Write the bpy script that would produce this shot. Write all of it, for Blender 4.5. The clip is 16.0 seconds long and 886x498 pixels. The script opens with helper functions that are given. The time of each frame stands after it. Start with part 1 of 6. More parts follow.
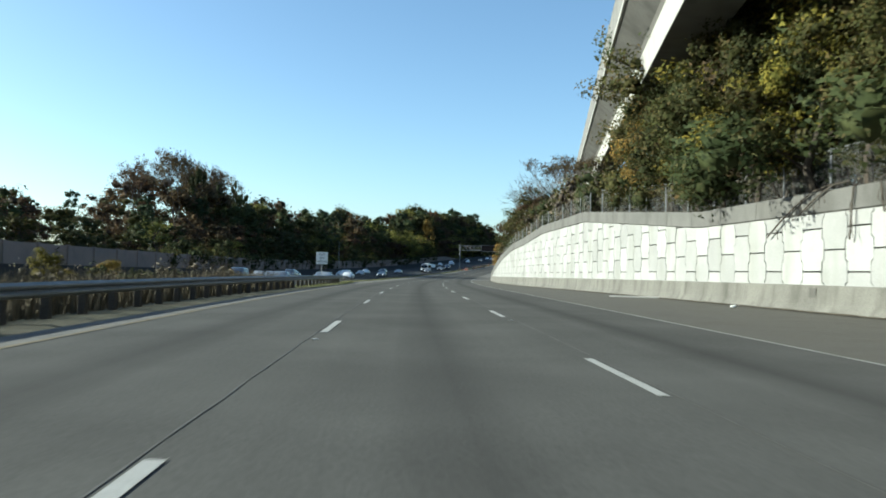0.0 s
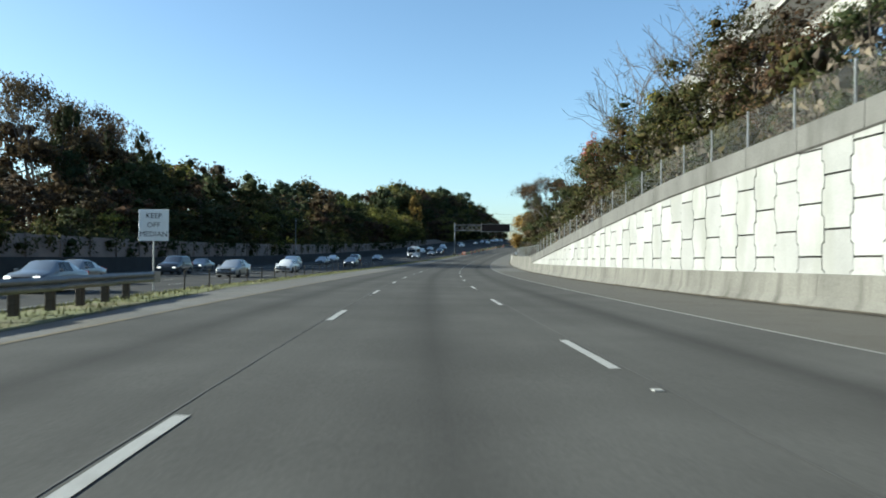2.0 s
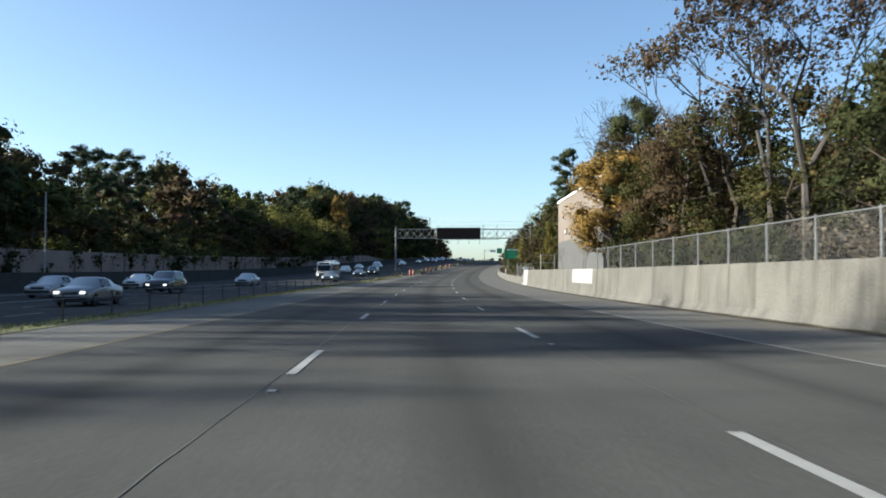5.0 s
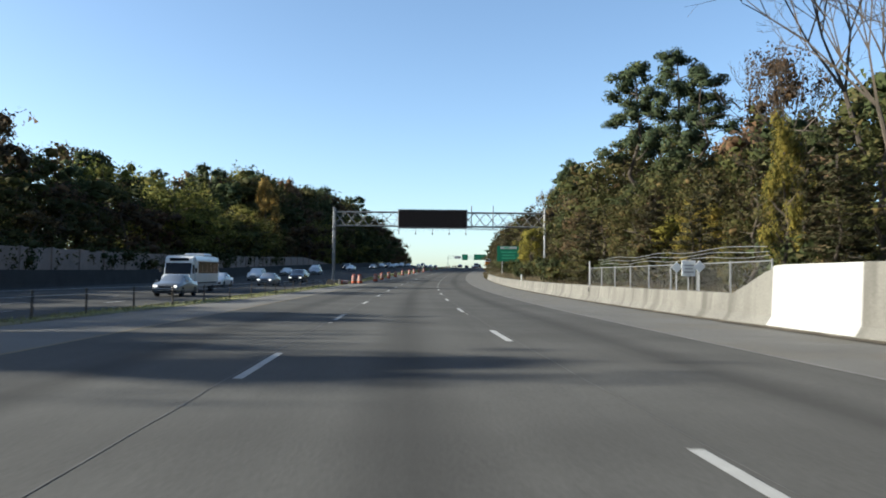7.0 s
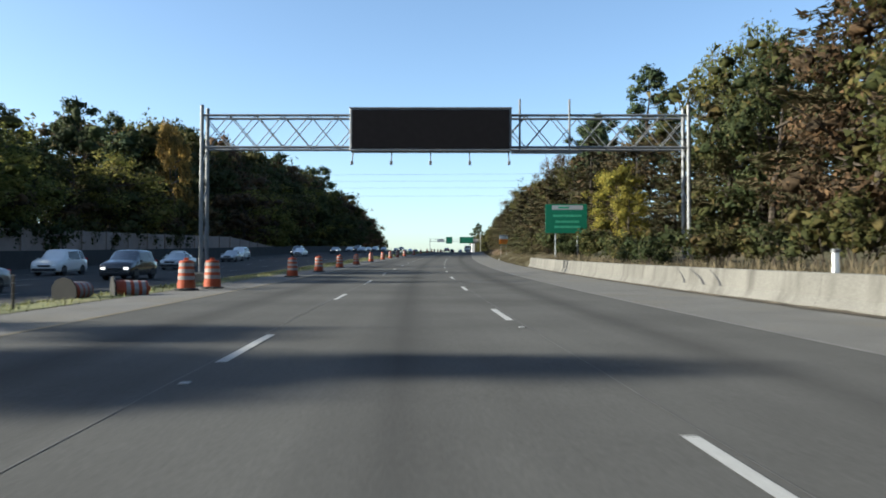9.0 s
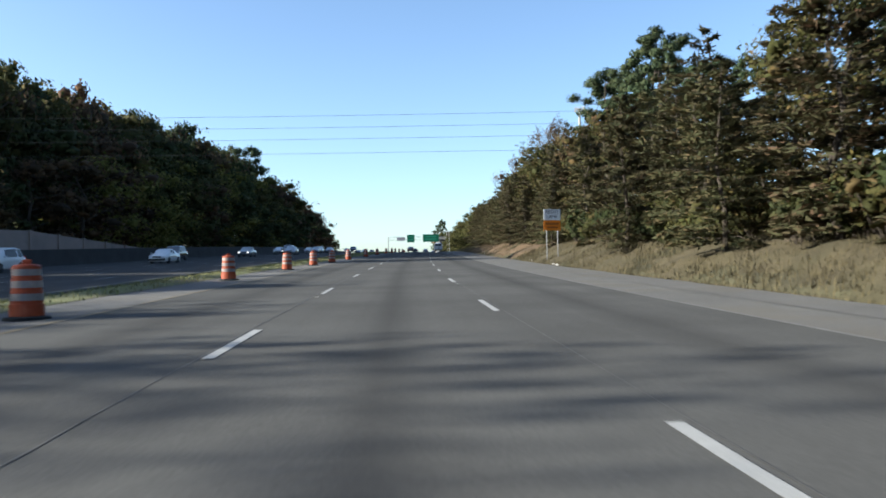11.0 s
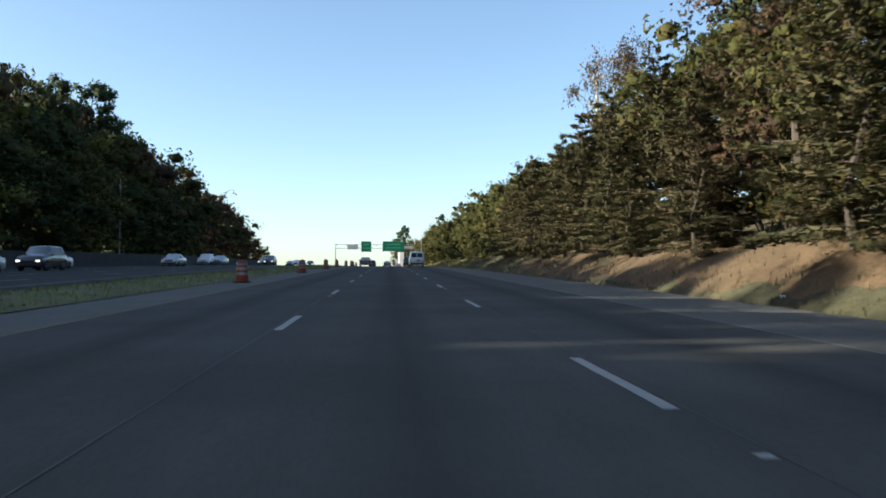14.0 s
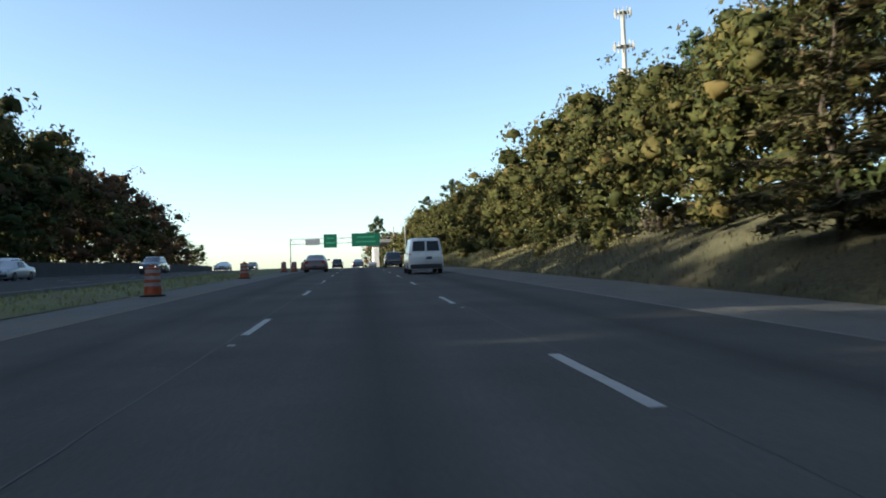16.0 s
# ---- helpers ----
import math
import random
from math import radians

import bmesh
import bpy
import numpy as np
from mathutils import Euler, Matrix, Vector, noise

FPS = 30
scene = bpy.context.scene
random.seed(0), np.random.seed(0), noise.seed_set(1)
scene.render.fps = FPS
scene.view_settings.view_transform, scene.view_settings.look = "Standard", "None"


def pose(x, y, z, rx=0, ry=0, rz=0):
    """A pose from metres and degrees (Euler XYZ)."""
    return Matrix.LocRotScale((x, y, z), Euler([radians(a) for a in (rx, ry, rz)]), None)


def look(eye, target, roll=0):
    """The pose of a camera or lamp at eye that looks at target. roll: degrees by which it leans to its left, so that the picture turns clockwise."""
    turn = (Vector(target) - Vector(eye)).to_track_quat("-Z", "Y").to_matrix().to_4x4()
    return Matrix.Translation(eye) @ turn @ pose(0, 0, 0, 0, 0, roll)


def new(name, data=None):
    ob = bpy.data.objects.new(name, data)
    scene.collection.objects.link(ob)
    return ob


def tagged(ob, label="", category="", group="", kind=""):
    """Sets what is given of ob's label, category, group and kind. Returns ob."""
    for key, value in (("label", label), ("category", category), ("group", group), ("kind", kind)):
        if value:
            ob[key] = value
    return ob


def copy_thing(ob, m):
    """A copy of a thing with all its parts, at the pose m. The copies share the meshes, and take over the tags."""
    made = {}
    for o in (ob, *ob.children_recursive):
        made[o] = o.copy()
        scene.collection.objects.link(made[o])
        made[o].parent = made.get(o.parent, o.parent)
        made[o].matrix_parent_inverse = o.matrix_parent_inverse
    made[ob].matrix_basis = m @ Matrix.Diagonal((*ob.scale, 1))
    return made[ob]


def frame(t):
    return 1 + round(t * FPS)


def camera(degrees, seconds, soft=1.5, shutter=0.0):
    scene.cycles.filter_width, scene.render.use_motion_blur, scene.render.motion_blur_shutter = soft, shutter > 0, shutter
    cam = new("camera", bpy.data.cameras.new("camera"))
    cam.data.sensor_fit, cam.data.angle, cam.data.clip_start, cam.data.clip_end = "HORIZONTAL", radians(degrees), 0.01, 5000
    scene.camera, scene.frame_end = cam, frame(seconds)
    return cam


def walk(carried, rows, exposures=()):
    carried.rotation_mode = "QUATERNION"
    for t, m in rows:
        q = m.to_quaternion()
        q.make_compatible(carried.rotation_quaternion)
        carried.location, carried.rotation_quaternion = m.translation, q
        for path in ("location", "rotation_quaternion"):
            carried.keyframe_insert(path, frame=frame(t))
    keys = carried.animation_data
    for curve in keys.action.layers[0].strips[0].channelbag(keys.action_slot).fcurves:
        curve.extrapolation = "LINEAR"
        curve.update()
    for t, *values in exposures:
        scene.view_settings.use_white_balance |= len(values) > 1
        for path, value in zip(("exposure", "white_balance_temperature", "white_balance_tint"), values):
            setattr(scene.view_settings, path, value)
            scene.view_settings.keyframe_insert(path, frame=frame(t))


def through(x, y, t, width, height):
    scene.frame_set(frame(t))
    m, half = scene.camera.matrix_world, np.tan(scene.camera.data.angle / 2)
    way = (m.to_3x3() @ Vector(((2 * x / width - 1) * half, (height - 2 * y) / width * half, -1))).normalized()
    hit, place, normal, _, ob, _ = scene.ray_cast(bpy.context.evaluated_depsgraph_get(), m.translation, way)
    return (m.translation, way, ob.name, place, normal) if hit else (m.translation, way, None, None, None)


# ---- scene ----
# ---- the camera and its way: it drives in the middle of three lanes ----
cam = camera(56.9, 16.0, soft=1.8, shutter=0.1)
PATH = [
    (0, (-0.47, 7.59, 1.08), (0.51, 27.56, 1.51), 1.12),
    (0.5, (-0.36, 22.60, 1.03), (0.75, 42.57, 1.38), 2.49),
    (1, (-0.12, 37.25, 0.93), (1.10, 57.21, 1.17), 1.34),
    (1.5, (0.26, 52.23, 0.81), (1.57, 72.18, 0.96), 0.13),
    (2, (0.67, 67.38, 0.66), (2.01, 87.33, 0.74), 0.42),
    (2.5, (1.24, 82.36, 0.50), (2.69, 102.31, 0.51), 1.36),
    (3, (1.91, 97.63, 0.33), (3.53, 117.56, 0.31), 1.07),
    (3.5, (2.78, 112.75, 0.17), (4.66, 132.66, 0.24), 1.03),
    (4, (3.80, 127.86, 0.03), (6.03, 147.74, 0.27), 0.77),
    (4.5, (5.00, 142.98, -0.09), (7.61, 162.80, 0.36), 0.44),
    (5, (6.43, 158.12, -0.18), (9.39, 177.89, 0.47), 0.20),
    (5.5, (8.10, 173.30, -0.23), (11.36, 193.02, 0.55), 0.20),
    (6, (10.04, 188.61, -0.24), (13.55, 208.28, 0.55), 0.62),
    (6.5, (12.22, 203.82, -0.22), (15.88, 223.46, 0.64), 0.97),
    (7, (14.43, 219.05, -0.15), (18.43, 238.62, 0.73), 0.70),
    (7.5, (16.63, 233.83, -0.04), (21.10, 253.29, 1.01), 1.56),
    (8, (19.20, 248.95, 0.10), (23.61, 268.44, 0.90), 2.07),
    (8.5, (21.97, 264.22, 0.28), (26.45, 283.70, 0.95), 1.35),
    (9, (24.75, 279.46, 0.50), (29.30, 298.93, 1.04), 0.13),
    (9.5, (27.68, 294.49, 0.76), (32.41, 313.92, 1.25), -0.41),
    (10, (30.70, 309.38, 1.05), (35.70, 328.74, 1.54), -0.72),
    (10.5, (33.84, 324.23, 1.39), (39.13, 343.51, 1.90), -0.90),
    (11, (37.12, 339.12, 1.77), (42.68, 358.33, 2.31), -1.02),
    (11.5, (40.55, 354.16, 2.19), (46.34, 373.30, 2.77), -1.17),
    (12, (44.15, 369.38, 2.63), (50.10, 388.47, 3.31), -0.57),
    (12.5, (47.87, 384.74, 3.10), (53.95, 403.78, 3.79), -1.47),
    (13, (51.63, 399.83, 3.58), (57.94, 418.80, 4.30), -0.28),
    (13.5, (55.59, 414.90, 4.06), (62.01, 433.83, 4.86), -0.30),
    (14, (59.69, 430.06, 4.54), (66.28, 448.92, 5.37), -0.00),
    (14.5, (63.75, 445.08, 5.02), (70.54, 463.88, 5.85), 0.45),
    (15, (67.86, 460.03, 5.49), (74.86, 478.75, 6.27), -1.25),
    (15.5, (71.86, 474.25, 5.93), (78.96, 492.93, 6.64), -1.83),
    (16, (76.03, 489.18, 6.39), (83.28, 507.81, 7.08), -1.90),
]
EXPOSURES = [(0, 1.36, 6050, -6), (3, 1.36, 6050, -1), (6, 1.48, 6400, 5), (9, 1.57, 6350, 4), (12, 1.68, 6150, 7), (14, 1.72, 6750, 4), (16, 1.82, 6950, 3)]
walk(cam, [(t, look(eye, target, roll)) for t, eye, target, roll in PATH], EXPOSURES)

# ---- the road's line: curvature to the left and change of grade, per km, every 60 m ----
KNOT_S = np.arange(-40.0, 1100.0, 60.0)
BEND = [0.08, -0.35, -0.782, -0.792, -0.678, -0.65, -0.603, -0.571, -0.162, -0.0, 0.1, 0.1, 0.1, 0.0, 0.0, 0.0, 0.0, 0.0, 0.0]
GRADE_CHANGE = [-0.363, -0.198, -0.022, 0.135, 0.18, 0.147, 0.194, 0.058, -0.019, -0.03, -0.13, -0.13, -0.13, -0.13, 0.0, 0.0, 0.0, 0.0, 0.0]
STEP = 2.0
LINE_S = np.arange(-40.0, 1100.0, STEP)
HEADING = np.cumsum(np.interp(LINE_S, KNOT_S, BEND)) * STEP / 1000
HEADING -= np.interp(0, LINE_S, HEADING)
SLOPE = np.cumsum(np.interp(LINE_S, KNOT_S, GRADE_CHANGE)) * STEP / 1000
SLOPE -= np.interp(0, LINE_S, SLOPE)
LINE_X, LINE_Y, LINE_Z = (np.cumsum(v) * STEP for v in (-np.sin(HEADING), np.cos(HEADING), SLOPE))
LINE_X, LINE_Y, LINE_Z = (v - np.interp(0, LINE_S, v) for v in (LINE_X, LINE_Y, LINE_Z))


def heading(s):
    return np.interp(s, LINE_S, HEADING)


def at(s, off=0.0, h=0.0):
    """A place s metres along the road, off metres to the right of the lane's middle, h above the road."""
    far = s - np.clip(s, -40.0, 1098.0)
    a = heading(s)
    return Vector((np.interp(s, LINE_S, LINE_X) + off * math.cos(a) - far * math.sin(a),
                   np.interp(s, LINE_S, LINE_Y) + off * math.sin(a) + far * math.cos(a),
                   np.interp(s, LINE_S, LINE_Z) + h))


def frame_at(s, off=0.0, h=0.0, turn=0.0):
    """A pose there, its y axis along the road, turned to the left by some degrees."""
    return Matrix.Translation(at(s, off, h)) @ Matrix.Rotation(heading(s) + radians(turn), 4, "Z")


def on_road(s, off=0.0, h=0.0, turn=0.0):
    """The same, tilted to the road's grade."""
    return (Matrix.Translation(at(s, off, h)) @ Matrix.Rotation(heading(s), 4, "Z")
            @ Matrix.Rotation(math.atan(np.interp(s, LINE_S, SLOPE)), 4, "X") @ Matrix.Rotation(radians(turn), 4, "Z"))


# ---- sky and sun ----
SUN_FROM = Vector((-0.93, 0.13, 0.354)).normalized()
world = bpy.data.worlds.new("sky")
scene.world = world
world.use_nodes = True
sky = world.node_tree.nodes.new("ShaderNodeTexSky")
sky.sky_type, sky.sun_disc = "NISHITA", False
sky.sun_elevation = math.asin(SUN_FROM.z)
sky.sun_rotation = math.atan2(SUN_FROM.x, SUN_FROM.y)
sky.air_density, sky.dust_density, sky.ozone_density = 0.8, 1.0, 2.0
back = world.node_tree.nodes["Background"]
back.inputs["Strength"].default_value = 0.092
world.node_tree.links.new(sky.outputs["Color"], back.inputs["Color"])
sun = new("sun", bpy.data.lights.new("sun", "SUN"))
sun.data.energy, sun.data.angle, sun.data.color = 5.0, radians(0.6), (1.0, 0.93, 0.82)
sun.matrix_world = look(SUN_FROM * 100, (0, 0, 0))


# ---- materials ----
def material(name, base, rough=0.8, metal=0.0, vary=0.25, scale=3.0, fine=40.0, bump=0.15, stain=None, island=0.0, spec=0.3, where="Object", each=0.0):
    """A surface: base colour broken up at two scales, bump, and a stain colour in soft patches."""
    m = bpy.data.materials.new(name)
    m.use_nodes = True
    nt = m.node_tree
    n, l = nt.nodes, nt.links
    b = n["Principled BSDF"]
    b.inputs["Roughness"].default_value, b.inputs["Metallic"].default_value = rough, metal
    b.inputs["Specular IOR Level"].default_value = spec
    tc = n.new("ShaderNodeTexCoord")
    big, small = n.new("ShaderNodeTexNoise"), n.new("ShaderNodeTexNoise")
    for t, s, d in ((big, scale, 5.0), (small, fine, 3.0)):
        t.inputs["Scale"].default_value, t.inputs["Detail"].default_value = s, d
        l.new(tc.outputs[where], t.inputs["Vector"])
    add = n.new("ShaderNodeMath")
    add.operation = "ADD"
    l.new(big.outputs["Fac"], add.inputs[0]), l.new(small.outputs["Fac"], add.inputs[1])
    rng = n.new("ShaderNodeMapRange")
    rng.inputs["From Min"].default_value, rng.inputs["From Max"].default_value = 0.7, 1.3
    rng.inputs["To Min"].default_value, rng.inputs["To Max"].default_value = 1 - vary, 1 + vary
    l.new(add.outputs[0], rng.inputs["Value"])
    last = rng.outputs[0]
    if island or each:
        geo, isl = n.new("ShaderNodeObjectInfo" if each else "ShaderNodeNewGeometry"), n.new("ShaderNodeMapRange")
        island = island or each
        isl.inputs["To Min"].default_value, isl.inputs["To Max"].default_value = 1 - island, 1 + island
        l.new(geo.outputs["Random" if each else "Random Per Island"], isl.inputs["Value"])
        mul = n.new("ShaderNodeMath")
        mul.operation = "MULTIPLY"
        l.new(last, mul.inputs[0]), l.new(isl.outputs[0], mul.inputs[1])
        last = mul.outputs[0]
    col = n.new("ShaderNodeMix")
    col.data_type, col.blend_type = "RGBA", "MULTIPLY"
    col.inputs["Factor"].default_value = 1.0
    col.inputs["A"].default_value = (*base, 1)
    l.new(last, col.inputs["B"])
    out = col.outputs["Result"]
    if stain:
        st, ramp, mix = n.new("ShaderNodeTexNoise"), n.new("ShaderNodeMapRange"), n.new("ShaderNodeMix")
        st.inputs["Scale"].default_value, st.inputs["Detail"].default_value = stain[1], 6.0
        mp = n.new("ShaderNodeMapping")
        mp.inputs["Scale"].default_value = stain[2] if len(stain) > 2 else (1, 1, 1)
        l.new(tc.outputs[where], mp.inputs["Vector"]), l.new(mp.outputs[0], st.inputs["Vector"])
        ramp.inputs["From Min"].default_value, ramp.inputs["From Max"].default_value = 0.5, 0.72
        ramp.inputs["To Max"].default_value = 0.8
        l.new(st.outputs["Fac"], ramp.inputs["Value"])
        mix.data_type = "RGBA"
        l.new(ramp.outputs[0], mix.inputs["Factor"]), l.new(out, mix.inputs["A"])
        mix.inputs["B"].default_value = (*stain[0], 1)
        out = mix.outputs["Result"]
    l.new(out, b.inputs["Base Color"])
    if bump:
        bp = n.new("ShaderNodeBump")
        bp.inputs["Strength"].default_value, bp.inputs["Distance"].default_value = bump, 0.02
        l.new(small.outputs["Fac"], bp.inputs["Height"]), l.new(bp.outputs[0], b.inputs["Normal"])
    return m


def foliage(name, stops, through=0.32, vary=0.35):
    """Leaves: each leaf takes its own colour from the stops, each tree its own shade."""
    m = bpy.data.materials.new(name)
    m.use_nodes = True
    nt = m.node_tree
    n, l = nt.nodes, nt.links
    b = n["Principled BSDF"]
    b.inputs["Roughness"].default_value, b.inputs["Specular IOR Level"].default_value = 0.75, 0.1
    geo, info, ramp = n.new("ShaderNodeNewGeometry"), n.new("ShaderNodeObjectInfo"), n.new("ShaderNodeValToRGB")
    while len(ramp.color_ramp.elements) < len(stops):
        ramp.color_ramp.elements.new(0.5)
    for e, (p, c) in zip(ramp.color_ramp.elements, stops):
        e.position, e.color = p, (*c, 1)
    l.new(geo.outputs["Random Per Island"], ramp.inputs["Fac"])
    rng, hue = n.new("ShaderNodeMapRange"), n.new("ShaderNodeHueSaturation")
    rng.inputs["To Min"].default_value, rng.inputs["To Max"].default_value = 1 - vary, 1 + vary
    geo2, patch, mean = n.new("ShaderNodeNewGeometry"), n.new("ShaderNodeTexNoise"), n.new("ShaderNodeMath")
    patch.inputs["Scale"].default_value, patch.inputs["Detail"].default_value = 0.14, 2.0
    l.new(geo2.outputs["Position"], patch.inputs["Vector"])
    mean.operation = "MULTIPLY_ADD"
    mean.inputs[1].default_value = 0.35
    spread = n.new("ShaderNodeMapRange")
    spread.inputs["From Min"].default_value, spread.inputs["From Max"].default_value = 0.3, 0.7
    spread.inputs["To Max"].default_value = 0.65
    l.new(patch.outputs["Fac"], spread.inputs["Value"])
    l.new(info.outputs["Random"], mean.inputs[0]), l.new(spread.outputs[0], mean.inputs[2])
    l.new(mean.outputs[0], rng.inputs["Value"]), l.new(rng.outputs[0], hue.inputs["Value"])
    sw = n.new("ShaderNodeMapRange")
    sw.inputs["To Min"].default_value, sw.inputs["To Max"].default_value = 0.475, 0.51
    mul = n.new("ShaderNodeMath")
    mul.operation = "FRACT"
    sc = n.new("ShaderNodeMath")
    sc.operation = "MULTIPLY"
    sc.inputs[1].default_value = 7.31
    l.new(info.outputs["Random"], sc.inputs[0]), l.new(sc.outputs[0], mul.inputs[0]), l.new(mul.outputs[0], sw.inputs["Value"])
    l.new(sw.outputs[0], hue.inputs["Hue"])
    l.new(ramp.outputs["Color"], hue.inputs["Color"]), l.new(hue.outputs[0], b.inputs["Base Color"])
    tr, mix = n.new("ShaderNodeBsdfTranslucent"), n.new("ShaderNodeMixShader")
    l.new(hue.outputs[0], tr.inputs["Color"])
    mix.inputs[0].default_value = through
    l.new(b.outputs[0], mix.inputs[1]), l.new(tr.outputs[0], mix.inputs[2])
    l.new(mix.outputs[0], n["Material Output"].inputs["Surface"])
    return m


def paint(name, base, rough=0.35, metal=0.0, coat=0.0, spec=0.4):
    m = material(name, base, rough, metal, vary=0.06, scale=1.5, fine=9.0, bump=0.0, spec=spec)
    m.node_tree.nodes["Principled BSDF"].inputs["Coat Weight"].default_value = coat
    return m


def mesh_wire(name, cell, wire, base):
    """Woven wire: diamonds of the given cell, open between the wires."""
    m = bpy.data.materials.new(name)
    m.use_nodes = True
    nt = m.node_tree
    n, l = nt.nodes, nt.links
    b = n["Principled BSDF"]
    b.inputs["Base Color"].default_value, b.inputs["Roughness"].default_value, b.inputs["Metallic"].default_value = (*base, 1), 0.6, 0.3
    uv, sep = n.new("ShaderNodeUVMap"), n.new("ShaderNodeSeparateXYZ")
    l.new(uv.outputs[0], sep.inputs[0])
    hits = []
    for op in ("ADD", "SUBTRACT"):
        a, f, d, c = (n.new("ShaderNodeMath") for _ in range(4))
        a.operation, f.operation, d.operation, c.operation = op, "MULTIPLY", "FRACT", "LESS_THAN"
        l.new(sep.outputs[0], a.inputs[0]), l.new(sep.outputs[1], a.inputs[1])
        l.new(a.outputs[0], f.inputs[0]), l.new(f.outputs[0], d.inputs[0]), l.new(d.outputs[0], c.inputs[0])
        f.inputs[1].default_value, c.inputs[1].default_value = 1 / cell, wire
        hits.append(c)
    mx, tr, mix = n.new("ShaderNodeMath"), n.new("ShaderNodeBsdfTransparent"), n.new("ShaderNodeMixShader")
    mx.operation = "MAXIMUM"
    l.new(hits[0].outputs[0], mx.inputs[0]), l.new(hits[1].outputs[0], mx.inputs[1]), l.new(mx.outputs[0], mix.inputs[0])
    l.new(tr.outputs[0], mix.inputs[1]), l.new(b.outputs[0], mix.inputs[2])
    l.new(mix.outputs[0], n["Material Output"].inputs["Surface"])
    return m


def lane_surface(name, base, dark, lane=3.66, depth=0.35):
    """Worn paving: fine aggregate, long soft streaks, a dark oil band down the middle of each lane. The mesh's UV is (off, s)."""
    m = material(name, base, 0.95, vary=0.24, scale=0.35, fine=30.0, bump=0.14, spec=0.04)
    nt = m.node_tree
    n, l = nt.nodes, nt.links
    b = n["Principled BSDF"]
    old = b.inputs["Base Color"].links[0].from_socket
    uv, sep = n.new("ShaderNodeUVMap"), n.new("ShaderNodeSeparateXYZ")
    l.new(uv.outputs[0], sep.inputs[0])

    def maths(op, a, v=None, w=None):
        x = n.new("ShaderNodeMath")
        x.operation = op
        for k, e in enumerate((a, v, w)):
            if e is None:
                continue
            if isinstance(e, (int, float)):
                x.inputs[k].default_value = e
            else:
                l.new(e, x.inputs[k])
        return x.outputs[0]
    streak = n.new("ShaderNodeTexNoise")
    mp = n.new("ShaderNodeMapping")
    mp.inputs["Scale"].default_value = (1.9, 0.03, 1)
    l.new(uv.outputs[0], mp.inputs[0]), l.new(mp.outputs[0], streak.inputs["Vector"])
    streak.inputs["Scale"].default_value, streak.inputs["Detail"].default_value = 1.0, 4.0
    wave = maths("ABSOLUTE", maths("SUBTRACT", maths("FRACT", maths("ADD", maths("DIVIDE", sep.outputs[0], lane), 0.5)), 0.5))
    band = maths("SUBTRACT", 1.0, maths("MULTIPLY", wave, 6.0))
    band = maths("MAXIMUM", band, 0.0)
    amount = maths("MULTIPLY", maths("ADD", maths("MULTIPLY", band, 0.75), maths("MULTIPLY", streak.outputs["Fac"], 0.8)), depth)
    mix = n.new("ShaderNodeMix")
    mix.data_type = "RGBA"
    l.new(amount, mix.inputs["Factor"]), l.new(old, mix.inputs["A"])
    mix.inputs["B"].default_value = (*dark, 1)
    l.new(mix.outputs["Result"], b.inputs["Base Color"])
    return m


PAVING = lane_surface("worn_paving", (0.086, 0.0845, 0.0795), (0.032, 0.0315, 0.0305), depth=0.55)
PAVING_FAR = lane_surface("worn_paving_opposing", (0.066, 0.0645, 0.062), (0.037, 0.0368, 0.035))
SHOULDER = material("shoulder_concrete", (0.074, 0.068, 0.058), 0.95, vary=0.2, scale=0.5, fine=50, bump=0.3, stain=((0.052, 0.0464, 0.0376), 0.5))
SHOULDER_PALE = material("pale_gravel_shoulder", (0.1, 0.096, 0.089), 0.95, vary=0.2, scale=0.6, fine=70, bump=0.5, stain=((0.1066, 0.0943, 0.0738), 0.4))
MARK_WHITE = material("worn_white_marking", (0.29, 0.288, 0.275), 0.7, vary=0.15, scale=2, fine=30, stain=((0.204, 0.1997, 0.187), 2.2))
MARK_EDGE = material("thin_worn_edge_marking", (0.20, 0.198, 0.188), 0.75, vary=0.2, scale=2, fine=30, stain=((0.11, 0.108, 0.10), 1.0))
MARK_WORN = material("nearly_worn_off_marking", (0.12, 0.118, 0.11), 0.8, vary=0.25, scale=2, fine=30, stain=((0.10, 0.098, 0.09), 1.2))
TURF = material("dry_median_turf", (0.10, 0.105, 0.04), 1.0, vary=0.4, scale=0.5, fine=12.0, bump=0.8, stain=((0.12, 0.09, 0.05), 0.3))
TURF_TAN = material("dry_tan_slope_grass", (0.058, 0.047, 0.024), 1.0, vary=0.45, scale=0.7, fine=14.0, bump=0.9, stain=((0.042, 0.038, 0.018), 0.5))
MARK_YELLOW = material("worn_yellow_marking", (0.12, 0.096, 0.056), 0.8, vary=0.2, scale=2, fine=30, stain=((0.076, 0.0736, 0.0656), 0.8))
TAR = material("tar_seam", (0.068, 0.0665, 0.0625), 0.8, vary=0.3)
GROUND = material("rough_grass_and_litter", (0.04675, 0.0442, 0.02295), 1.0, vary=0.5, scale=0.25, fine=8.0, bump=0.8, stain=((0.08075, 0.0578, 0.034), 0.12))
GRASS = material("dry_grass_blade", (0.1615, 0.1615, 0.06375), 0.9, vary=0.3, island=0.5, bump=0)
# Two tones of bank grass: one darkened for shade, one paled for sunlight.
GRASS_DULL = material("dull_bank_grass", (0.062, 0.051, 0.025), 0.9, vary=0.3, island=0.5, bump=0)
